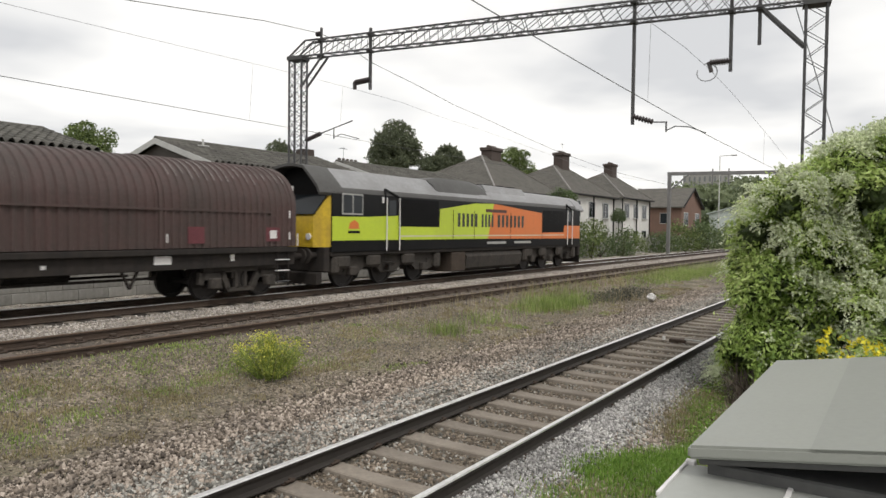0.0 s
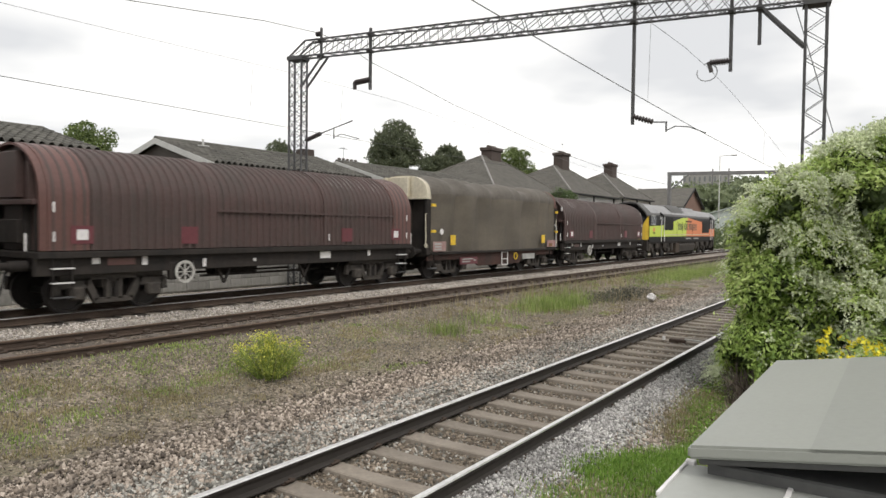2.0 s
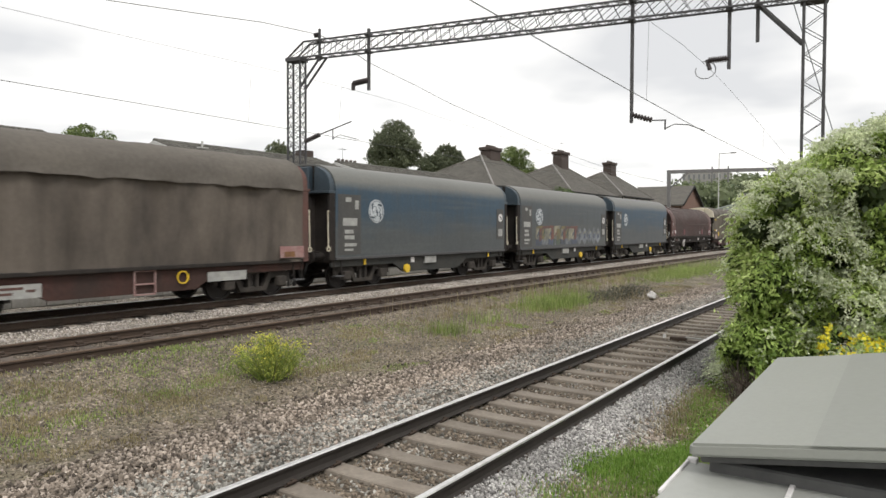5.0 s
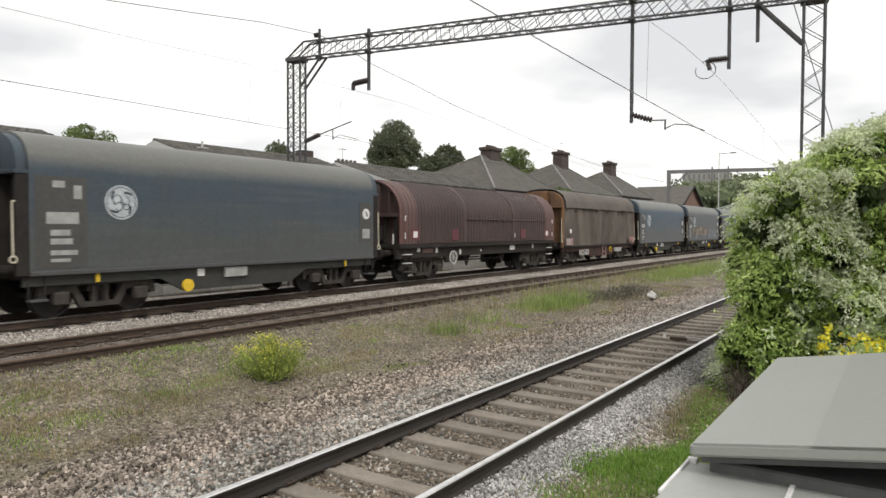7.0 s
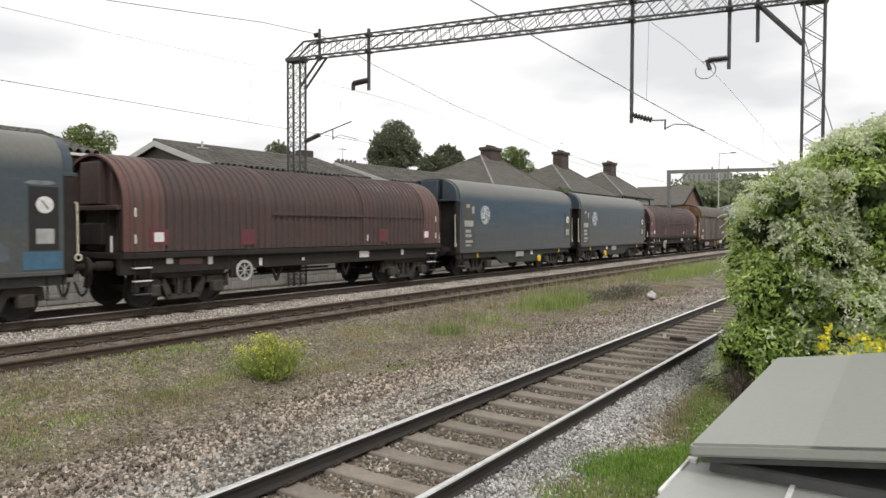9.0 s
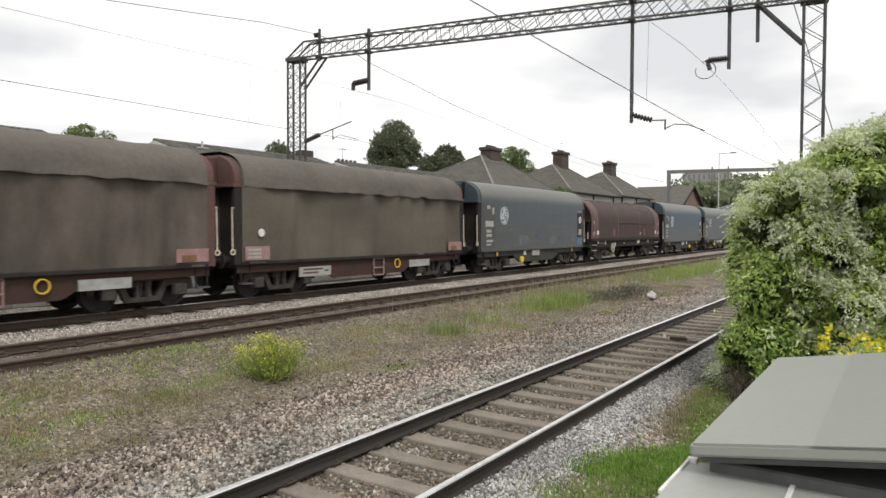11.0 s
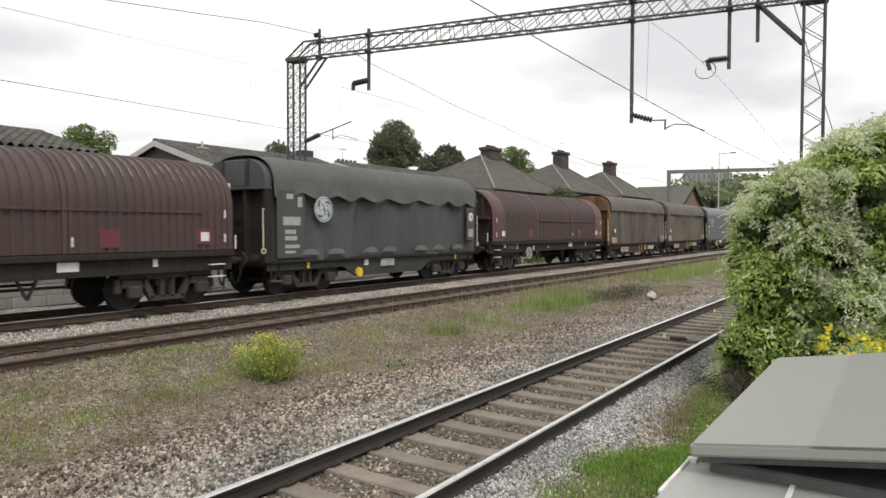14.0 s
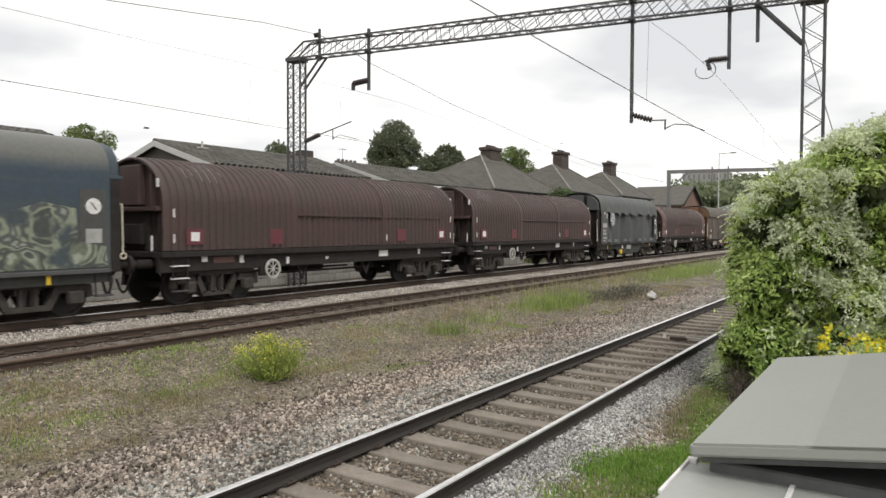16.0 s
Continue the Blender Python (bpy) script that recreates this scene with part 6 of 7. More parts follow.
street_lamp(117.3, 25.1, 14.0, 1.3)
for x, y, h in ((30.5, 27.5, 6.0), (60.3, 27, 9.4)):
    an = thing("television_aerial", None, "thin rooftop television aerial", "aerial", "aerials")
    part("mast", rod(bmesh.new(), (x, y, h - 2.2), (x, y, h + .6), .012, 6), M_WIRE, an)
    bm = bmesh.new()
    rod(bm, (x - .3, y, h + .5), (x + .3, y, h + .5), .01, 5)
    for i in range(5):
        rod(bm, (x - .25 + i * .12, y - .15, h + .5), (x - .25 + i * .12, y + .15, h + .5), .007, 4)
    part("array", bm, M_WIRE, an)


# ---------------------------------------------------------------- trees
def blob_points(lumps, n, lo=.78, hi=1.04, keep_above=None):
    """Points in the outer shells of a heap of ellipsoids, none deep inside another."""
    L = np.array(lumps, float)
    w = (L[:, 3] * L[:, 4] + L[:, 4] * L[:, 5] + L[:, 3] * L[:, 5]); w /= w.sum()
    k = RNG.choice(len(L), n, p=w)
    d = unit(RNG.normal(size=(n, 3)))
    P = L[k, :3] + d * L[k, 3:6] * RNG.uniform(lo, hi, (n, 1))
    ok = np.ones(n, bool)
    for j in range(len(L)):
        q = np.linalg.norm((P - L[j, :3]) / L[j, 3:6], axis=1)
        ok &= (q > .74) | (k == j)
    if keep_above is not None:
        ok &= P[:, 2] > keep_above
    return P[ok]


def tree(x, y, z0, top, width, material, label, seed, leaves=9000, size=.34, trunk=.22):
    """Trunk, limbs and a dome of many small clumps with gaps between."""
    r = np.random.default_rng(seed)
    t = thing("tree", None, label, "tree", "background trees")
    hh = width * .58
    zc = top - hh
    lumps = [(x, y, zc - .1 * hh, width * .27, width * .27, hh * .5)]
    for i in range(115):
        d = r.normal(size=3); d /= np.linalg.norm(d)
        if d[2] < -.55:
            continue
        q = r.uniform(.58, .88) * (.95 + .3 * noise.noise(Vector(d) * 1.4 + Vector((seed * 3.7, 0, 0))))
        s = width * r.uniform(.06, .15)
        lumps.append((x + d[0] * q * width * .5, y + d[1] * q * width * .5, zc + d[2] * q * hh * (1 if d[2] > 0 else .8), s, s, s * .85))
    bm = bmesh.new()
    mid = Vector((x + .1, y, zc - hh * .6))
    rod(bm, (x, y, z0), mid, trunk, 8, trunk * .6)
    for l in lumps[1:12]:
        rod(bm, mid, Vector(l[:3]), trunk * .35, 5, .03)
    part("trunk", bm, M_BARK, t)
    P = blob_points(lumps, leaves * 2, .5, 1.2)
    if material is M_TREE:  # dark trees bristle with upturned sprays
        tuft = []
        for i in range(150):
            d = r.normal(size=3); d /= np.linalg.norm(d)
            if d[2] < -.4:
                continue
            f = .95 + .3 * noise.noise(Vector(d) * 1.4 + Vector((seed * 3.7, 0, 0)))
            root = np.array([x + d[0] * width * .40 * f, y + d[1] * width * .40 * f, zc + d[2] * hh * .82 * f])
            out = d + [0, 0, .5]
            ln = width * r.uniform(.05, .14)
            q = r.uniform(0, 1, (30, 1))
            tuft.append(root + out * ln * q + r.normal(size=(30, 3)) * width * .028 * (1.15 - q))
        P = np.concatenate([P] + tuft)
    part("crown", leaf_mesh("crown", P, size * .55, material), None, t)["kind"] = "stuff"
    return t


tree(26.6, 48.2, -.6, 9.2, 4.6, M_TREEY, "leafy green tree rising behind the low roofs", 1)
tree(40.7, 44.1, -.6, 8.9, 4.2, M_TREE, "dark green tree behind the roofs", 2, 6000)
tree(47.4, 36.8, -.6, 11.0, 4.9, M_TREE, "dense dark green tree behind the houses", 3, 16000, .3)
tree(62.6, 41.2, -.6, 11.0, 3.7, M_TREE, "dark rounded tree between the houses", 4, 8000)
tree(60.2, 41.5, -.6, 10.0, 3.4, M_TREE, "small dark tree between the houses", 14, 5000)
tree(66.6, 35.6, -.6, 11.1, 5.2, M_TREEY, "light green tree behind a chimney", 5, 9000)
tree(73, 36, -.6, 9.2, 3.6, M_TREEY, "small green tree between two houses", 6, 4000)
tree(48.0, 21.6, -.5, 5.2, 3.0, M_HEDGE, "small garden tree before the houses", 7, 5000, .22, .12)
tree(59.9, 21.3, -.5, 3.9, 1.5, M_HEDGE, "slender shrub before a white wall", 17, 1500, .2, .06)
tree(30.0, -1.6, -.7, 6.5, 4.6, M_TREE, "dark tree behind the flowering vine", 8, 8000)


# distance haze is mixed into these leaf colours
M_WOOD = leaf_mat("wood_leaf_painted_haze", (0.105, 0.135, 0.07), (0.20, 0.235, 0.125))


def woods():
    lumps = []
    r = np.random.default_rng(21)
    # bearing from the eye, and how high the skyline stands there
    for i in range(170):
        b = r.uniform(74.0, 86.5)
        d = r.uniform(165, 225)
        sky = np.interp(b, [74, 75.4, 76.6, 78.4, 79.6, 81, 82.5, 86], [3.0, 4.0, 3.6, 3.9, 4.4, 4.0, 4.5, 4.7])
        s = r.uniform(2.4, 4.6)
        top = 1.9 + d * math.tan(radians(sky)) * r.uniform(.72, 1.0)
        for k in range(3):
            lumps.append((d * math.sin(radians(b)) - k, d * math.cos(radians(b)) + r.uniform(-1, 1), top - s * (.8 + 1.5 * k), s, s, s * .85))
    P = blob_points(lumps, 90000, .6, 1.1, -1)
    tagged(new("distant_woods", leaf_mesh("distant_woods", P, .85, M_WOOD, 1.4)), "green belt of distant trees with haze painted in", "woods", kind="stuff")
    core = bmesh.new()
    for l in lumps:
        m = Matrix.Translation(l[:3]) @ Matrix.Diagonal((l[3] * .72, l[4] * .72, l[5] * .72, 1))
        bmesh.ops.create_icosphere(core, subdivisions=1, radius=1, matrix=m)
    tagged(new("woods_shade", finish(core, "woods_shade", M_WOOD, None)), "dark inner growth of the distant trees", "woods", kind="stuff")


woods()


def lineside_bush(x, y, w, h, seed, material, label, leaves=2600, size=.13):
    r = np.random.default_rng(seed)
    b = thing("bush", None, label, "bush", "lineside bushes")
    z0 = float(ground_z(x, y)) - .05
    lumps = []
    for i in range(9):
        s = w * r.uniform(.2, .34)
        lumps.append((x + r.uniform(-.36, .36) * w, y + r.uniform(-.25, .25) * w, z0 + r.uniform(.2, .72) * h, s, s, min(s, h * .35)))
    bm = bmesh.new()
    for l in lumps:
        rod(bm, (x + r.uniform(-.2, .2), y, z0), Vector(l[:3]), .03, 5, .012)
    part("stems", bm, M_BARK, b)
    part("foliage", leaf_mesh("foliage", blob_points(lumps, leaves, .3, 1.1), size, material), None, b)


for i, (x, y, w, h) in enumerate(((41, 20.6, 3.2, 2.3), (44.5, 20.8, 3.4, 2.9), (48.2, 20.6, 3.4, 3.2), (51.5, 20.4, 3.2, 3.4), (54.5, 20.9, 3.0, 2.7), (58.5, 20.3, 3.2, 2.6), (61.5, 20.6, 3.2, 2.4), (70, 20.5, 3.2, 2.2), (73.5, 20.4, 3.6, 2.4), (77.5, 20.0, 4.0, 3.4), (82, 19.6, 4.0, 3.3), (87, 19.8, 4.4, 4.2), (92, 19.0, 4.6, 3.6), (98, 18.8, 5, 4.2), (105, 18.6, 5.4, 3.8), (113, 19.4, 6, 5.0), (122, 19, 6, 4.6), (133, 19, 7, 5.0))):
    lineside_bush(x, y, w, h, 40 + i, M_TREEY if i % 3 == 0 else M_HEDGE, "green lineside bush beyond the far track", 3000 if x < 75 else 2200, .16 if x < 75 else .26)


def fence():
    f = thing("concrete_fence", None, "weathered grey concrete post and panel fence", "fence", kind="structure")
    pm = finish(B(-.07, .07, -.07, .07, -.1, 1.9, .02), "post", M_CONC, 30)
    pn = finish(B(-.9, .9, -.03, .03, -.05, 1.6, .01), "panel", M_OLDWALL, 30)
    for i in range(30):
        x = 38.5 + i * 1.95
        part("post", pm, None, f, m=pose(x, 21.6, -.4))
        part("panel", pn, None, f, m=pose(x + .975, 21.6, -.4))


fence()


# ---------------------------------------------------------------- foreground cabinets
def lid_box(bm, x0, x1, ya, za, yb, zb, t, soft=.008):
    """A flat lid that slopes from (ya, za) to (yb, zb)."""
    c = [(x0, ya, za), (x1, ya, za), (x1, yb, zb), (x0, yb, zb)]
    v = [bm.verts.new(p) for p in c] + [bm.verts.new((x, y, z - t)) for x, y, z in c]
    fs = [bm.faces.new([v[i] for i in f]) for f in ((0, 1, 2, 3), (7, 6, 5, 4), (0, 4, 5, 1), (1, 5, 6, 2), (2, 6, 7, 3), (3, 7, 4, 0))]
    if soft:
        bmesh.ops.bevel(bm, geom=list({e for f in fs for e in f.edges}), offset=soft, segments=2, affect="EDGES")
    return bm


def cabinet_back():
    c = thing("equipment_cabinet", None, "grey steel trackside cabinet with sloping flat lid", "cabinet", "trackside cabinets")
    part("body", B(3.62, 6.2, -.75, .80, -.72, .76, .01), M_CAB, c)
    part("lid", lid_box(bmesh.new(), 3.5, 6.28, .87, .86, -.9, 1.13, .068, .014), M_LID, c, "flat grey lid, one side painted darker for its reflection")
    # added thin sheet: the lid's change of reflected tone, painted as darker grey
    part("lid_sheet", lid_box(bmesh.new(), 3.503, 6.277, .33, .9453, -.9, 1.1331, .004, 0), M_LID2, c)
    part("lid_skirt", lid_box(bmesh.new(), 3.56, 6.24, .83, .790, -.86, 1.05, .035), M_CAB, c)


M_CAB = weathered("dark_grey_cabinet_steel", (0.10, 0.10, 0.098), (0.06, 0.06, 0.058), 0.6, 0, 14, 2, 0.5)
# lid grey darkened to paint the duller reflection on one side
M_LID2 = weathered("grey_lid_painted_sheen", (0.237, 0.246, 0.222), (0.222, 0.231, 0.207), 0.5, 0, 22, 1.5, 0.5, False, 0.02, 0.0, 0.3)
M_LID3 = weathered("pale_grey_cabinet_steel", (0.33, 0.338, 0.315), (0.29, 0.298, 0.277), 0.5, 0, 22, 1.5, 0.5, False, 0.02, 0.0, 0.3)
cabinet_back()


def cabinet_front():
    c = thing("equipment_cabinet", None, "pale grey steel cabinet with white corner latches", "cabinet", "trackside cabinets")
    part("body", B(1.7, 3.66, -.8, .86, -.72, .64, .01), M_CAB, c)
    part("lid", B(1.65, 3.735, -.85, .925, .645, .70, .008), M_LID3, c)
    for x, y in ((3.70, .90), (3.70, .42)):
        bm = bmesh.new()
        box(bm, x - .30 if y < .8 else x - .5, x + .02, y - .012 if y < .8 else y + .018, y + .012 if y < .8 else y + .034, .69, .712, .003)
        box(bm, x - .0, x + .045, y - .02, y + .03, .60, .722, .004)
        part("latch", bm, M_WHITE, c, "white metal strap latch")


cabinet_front()


# ---------------------------------------------------------------- flowering vine over the fence
HOLLOW = np.array([10.7, 2.02, -.22])


def facing_leaves(name, centres, out, size, material, long=2.4, wild=.55, droop=.7):
    """Leaves that lie with their faces up and outward and their tips hanging."""
    c, n = np.asarray(centres, float), len(centres)
    nn = unit(out * .75 + [0, 0, .65] + RNG.normal(size=(n, 3)) * wild)
    d = RNG.normal(size=(n, 3)) * .7 + out * .35; d[:, 2] -= droop
    d = unit(d - nn * (d * nn).sum(1, keepdims=True))
    sd = np.cross(nn, d)
    L = (size * RNG.uniform(.6, 1.35, n))[:, None]
    W = L / long
    v = np.stack([c, c + d * L * .45 + sd * W * .5 - nn * W * .12, c + d * L - nn * L * .12, c + d * L * .45 - sd * W * .5 - nn * W * .12], 1).reshape(-1, 3)
    i = np.arange(n)[:, None] * 4
    return fast_mesh(name, v, np.concatenate([i + [0, 1, 2], i + [0, 2, 3]], 1).reshape(-1, 3), material)


def clump_points(lumps, n, lo, hi, bury=.8):
    """Points in the shells of the clumps that no other clump buries, with the way out of each clump."""
    L = np.array(lumps, float)
    w = L[:, 3] ** 2; w = w / w.sum()
    k = RNG.choice(len(L), n, p=w)
    d = unit(RNG.normal(size=(n, 3)) + [0, 0, .25])
    P = L[k, :3] + d * L[k, 3:6] * RNG.uniform(lo, hi, (n, 1))
    ok = P[:, 2] > -.6
    for j in range(len(L)):
        q = np.linalg.norm((P - L[j, :3]) / L[j, 3:6], axis=1)
        ok &= (q > bury) | (k == j)
    ok &= (((P - HOLLOW) / [.9, .30, .40]) ** 2).sum(1) > 1
    return P[ok], d[ok]


def vine():
    v = thing("flowering_vine", None, "huge rambling vine covered in cream blossom sprays", "bush")
    r = np.random.default_rng(5)
    lumps = []

    def crest(y):
        """Height of the heap over the bank, 12 m along the line."""
        return np.interp(y, [-4.5, -2, .3, .55, .85, 1.1, 1.4, 1.85, 2.32], [4.6, 4.2, 3.42, 3.36, 3.12, 2.9, 2.72, 2.46, 2.12])

    def clump(x, y, z, s):
        lumps.append((x, y, z, s, s, s * .9))

    # the crown of the heap
    for i in range(90):
        x = r.uniform(11.6, 16.5)
        k = x / 12
        s = r.uniform(.24, .44)
        y = r.uniform(-1.6, 2.32 - s)
        clump(x, y * k, 1.92 + (crest(y) - 1.92 - s * .8) * k - r.uniform(0, .12), s)
    # its face over the verge, billow beside billow
    for y in np.arange(-1.52, 2.2, .44):
        for z in np.arange(-.35, crest(y) - .2, .37):
            s = r.uniform(.22, .44)
            yy, zz = y + r.uniform(-.2, .2), z + r.uniform(-.2, .2)
            x = 11.0 + .24 * zz + r.uniform(-.4, .4)
            clump(x, min(yy, 2.3 * x / 12 - s * .8), min(zz, crest(yy) - s * .8), s)
    # the edge beside the rails, drawn in above the herbs and bulging out over the sleepers
    for i in range(64):
        x = r.uniform(11.4, 14.5)
        k = x / 12
        z = r.uniform(-.4, 2.05)
        s = r.uniform(.16, .28)
        y = np.interp(z, [-.5, .1, .5, .85, 1.15, 1.6, 2.1], [2.42, 2.42, 2.22, 2.0, 2.46, 2.32, 2.16]) - s * .9 - r.uniform(0, .12)
        clump(x, y * k, 1.92 + (z - 1.92) * k, s)
    for i in range(18):
        x = r.uniform(11.0, 12.6)
        s = r.uniform(.14, .22)
        clump(x, (2.56 - r.uniform(0, .15)) * x / 12 - s, r.uniform(-.5, .12), s)
    # low herbs in front
    for i in range(48):
        x = r.uniform(8.6, 11.6)
        s = r.uniform(.14, .28)
        y = r.uniform(-1.6, np.interp(x, [8.6, 10.2, 10.7, 11.6], [.7, .9, 1.95, 2.22])) - s
        clump(x, y, r.uniform(-.5, np.interp(x, [8.6, 10, 11.6], [-.1, .2, .62]) + max(0, -y) * .1) - s * .5 + .25 * (y > 1.4), s)
    P, out = clump_points(lumps, 330000, .70, 1.2)
    gap = np.array([noise.noise(p * 2.3) for p in P])
    keep = (gap > -.20) & ((P[:, 0] < 13.5) | (RNG.random(len(P)) < .45))
    P, out = P[keep], out[keep]
    young = (np.array([noise.noise(p * 1.1 + 7.0) for p in P]) + .35 * out[:, 2] + RNG.normal(0, .12, len(P))) > .12
    part("foliage", facing_leaves("foliage", P[~young], out[~young], .092, M_LEAF, 2.7, .7), None, v)["kind"] = "stuff"
    part("young_foliage", facing_leaves("young_foliage", P[young], out[young], .085, M_YOUNG, 2.7, .7), None, v, "bright young shoots")["kind"] = "stuff"
    # inner leaves and core take a darkened green: shade painted into the gaps
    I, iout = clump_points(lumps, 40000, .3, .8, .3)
    part("inner_growth", facing_leaves("inner_growth", I, iout, .13, M_INNER, 1.8, 1.2), None, v, "inner leaves with shade painted into their green")["kind"] = "stuff"
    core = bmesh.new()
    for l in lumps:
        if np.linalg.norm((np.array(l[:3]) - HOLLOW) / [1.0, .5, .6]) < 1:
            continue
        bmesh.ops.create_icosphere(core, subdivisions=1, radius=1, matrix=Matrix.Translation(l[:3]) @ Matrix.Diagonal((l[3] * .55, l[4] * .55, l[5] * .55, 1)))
    part("old_growth", core, M_INNER, v, "dark core, shade between the clumps painted in")["kind"] = "stuff"
    # feathery blossom sprays in drifts over the outer growth
    S, so = clump_points(lumps, 42000, 1.0, 1.16, .92)
    drift = np.array([1.25 * noise.noise(p * .85 + 3.0) + .5 * noise.noise(p * 2.8) for p in S]) + .22 * so[:, 2] + .10 * np.clip(S[:, 2] - .6, -1, 1)
    pick = drift > np.where(S[:, 1] > 1.75, .20, .02)
    # each panicle: several sprays from one root that lean the same way
    S, so = S[pick][::3], so[pick][::3]
    lean = unit(so * .8 + RNG.normal(size=so.shape) * .4 + [-.15, .05, .45])
    S, lean = np.repeat(S, 5, 0) + RNG.normal(size=(len(S) * 5, 3)) * .03, np.repeat(lean, 5, 0)
    n, k = len(S), 15
    d = unit(lean + RNG.normal(size=(n, 3)) * .26)
    ln = RNG.uniform(.14, .34, (n, 1, 1))
    tt = np.linspace(0, 1, k)[None, :, None]
    Q = S[:, None, :] + d[:, None, :] * ln * tt + np.array([0, 0, -.5]) * ln * tt ** 2
    Q = (Q + RNG.normal(size=Q.shape) * .017 * (1.2 - tt)).reshape(-1, 3)
    part("blossom", leaf_mesh("blossom", Q, .036, M_FLOWER, 1.5, .0), None, v, "cream blossom sprays")["kind"] = "stuff"
    # arching shoots that stick out of the outline
    T, to = clump_points(lumps, 2600, 1.0, 1.05, 1.0)
    T, to = T[T[:, 2] > .3], to[T[:, 2] > .3]
    m = len(T)
    dd = unit(to + RNG.normal(size=(m, 3)) * .5 + [0, 0, .5])
    q = np.linspace(0, 1, 12)[None, :, None]
    ln = RNG.uniform(.12, .42, (m, 1, 1))
    sh = T[:, None, :] + dd[:, None, :] * ln * q + np.array([0, 0, -.35]) * ln * q * q + RNG.normal(size=(m, 12, 3)) * .016
    so2 = np.repeat(dd[:, None, :], 12, 1).reshape(-1, 3)
    part("shoot", facing_leaves("shoots", sh.reshape(-1, 3), so2, .07, M_YOUNG, 2.6, .9, .4), None, v)["kind"] = "stuff"
    # bare twigs in the dark hollow low down beside the track
    tw = bmesh.new()
    for i in range(90):
        a = Vector((r.uniform(10.5, 11.6), r.uniform(1.65, 2.1), -.62))
        b = a + Vector((r.uniform(-.5, .5), r.uniform(-.45, .35), r.uniform(.2, .65)))
        rod(tw, a, b, .009, 4, .004)
        rod(tw, a.lerp(b, .5), a.lerp(b, .5) + Vector((r.uniform(-.2, .2), r.uniform(-.25, .25), r.uniform(.05, .3))), .006, 4, .003)
    part("bare_brushwood", tw, M_TWIG, v, "bare brown twigs")["kind"] = "stuff"


M_YOUNG = leaf_mat("young_leaf", (0.27, 0.38, 0.08), (0.55, 0.67, 0.22), (0.58, 0.62, 0.30))
# leaf green darkened to stand for the shade inside the heap
M_INNER = leaf_mat("inner_leaf_painted_shade", (0.05, 0.075, 0.025), (0.10, 0.14, 0.05))
M_TWIG = weathered("brown_twig", (0.12, 0.095, 0.075), (0.07, 0.055, 0.045), 0.9, 0, 14, 3, 0.5, False)
vine()


def yellow_shrub():
    s = thing("yellow_flowering_shrub", None, "low green shrub with many bright yellow flowers", "bush")
    r = np.random.default_rng(9)
    lumps = [(r.uniform(7.3, 8.6), r.uniform(-1.4, .50), r.uniform(.22, .72), .24, .24, .2) for i in range(34)]
    lumps += [(x, y, z - .4, .28, .28, .3) for x, y, z, *_ in lumps[:20]]
    P = blob_points(lumps, 9000, .6, 1.1)
    part("foliage", leaf_mesh("foliage", P, .055, M_LEAF, 2.2), None, s)["kind"] = "stuff"
    F = blob_points(lumps[:34], 800, 1.0, 1.2)
    F = F[F[:, 2] > .42]
    cen = np.repeat(F, 6, 0) + RNG.normal(size=(len(F) * 6, 3)) * .016
    part("flower_head", leaf_mesh("flower_head", cen, .044, M_YFLOWER, 1.15, 0), None, s, "bright yellow flowers")["kind"] = "stuff"
    bm = bmesh.new()
    for l in lumps[:24]:
        rod(bm, (8, -.2 + r.uniform(-.5, .5), -.7), l[:3], .012, 4, .006)
    part("stems", bm, M_BARK, s)


yellow_shrub()


# ---------------------------------------------------------------- weeds and grass
def ragwort(x, y, w, h, seed, label):
    s = thing("ragwort", None, label, "weed")
    r = np.random.default_rng(seed)
    z0 = float(ground_z(x, y))
    bm = bmesh.new()
    tips, leafs = [], []
    for i in range(150):
        a, rr = r.uniform(0, 6.28), r.uniform(0, .5) * w
        base = Vector((x + .25 * rr * math.cos(a), y + .25 * rr * math.sin(a), z0))
        tip = Vector((x + rr * math.cos(a), y + rr * math.sin(a), z0 + h * r.uniform(.55, 1.0) * (1 - .35 * (rr / (.5 * w)) ** 2)))
        rod(bm, base, tip, .008, 4, .004)
        tips.append(tip)
        for q in np.linspace(.25, .97, 34):
            leafs.append(np.array(base.lerp(tip, q)) + r.normal(size=3) * .035)
    part("stalk", bm, M_GRASS, s)["kind"] = "stuff"
    part("leaves", leaf_mesh("leaves", np.array(leafs), .045, M_RAGLEAF, 3.4, -.4), None, s)["kind"] = "stuff"
    fl = []
    for t in tips:
        if t.z < z0 + h * .55 or r.uniform() < .1 + .45 * (t.x > x + .15 * w):
            continue
        for q in range(8):
            fl.append(np.array(t) + r.normal(size=3) * [.05, .05, .03])
    part("flowers", leaf_mesh("flowers", np.array(fl), .026, M_RAGFLOWER, 1.2, 0), None, s, "yellow flower heads")["kind"] = "stuff"


M_RAGLEAF = leaf_mat("ragwort_leaf", (0.19, 0.25, 0.04), (0.42, 0.48, 0.09), (0.50, 0.52, 0.11))
M_RAGFLOWER = leaf_mat("ragwort_flower", (0.58, 0.58, 0.08), (0.78, 0.74, 0.14))
ragwort(7.52, 8.3, 1.3, .76, 3, "bushy yellow-green ragwort clump on the gravel")


def scatter(n, cx, cy, sx, sy):
    x, y = RNG.normal(cx, sx, n), RNG.normal(cy, sy, n)
    return np.stack([x, y, ground_z(x, y) - .01], 1)


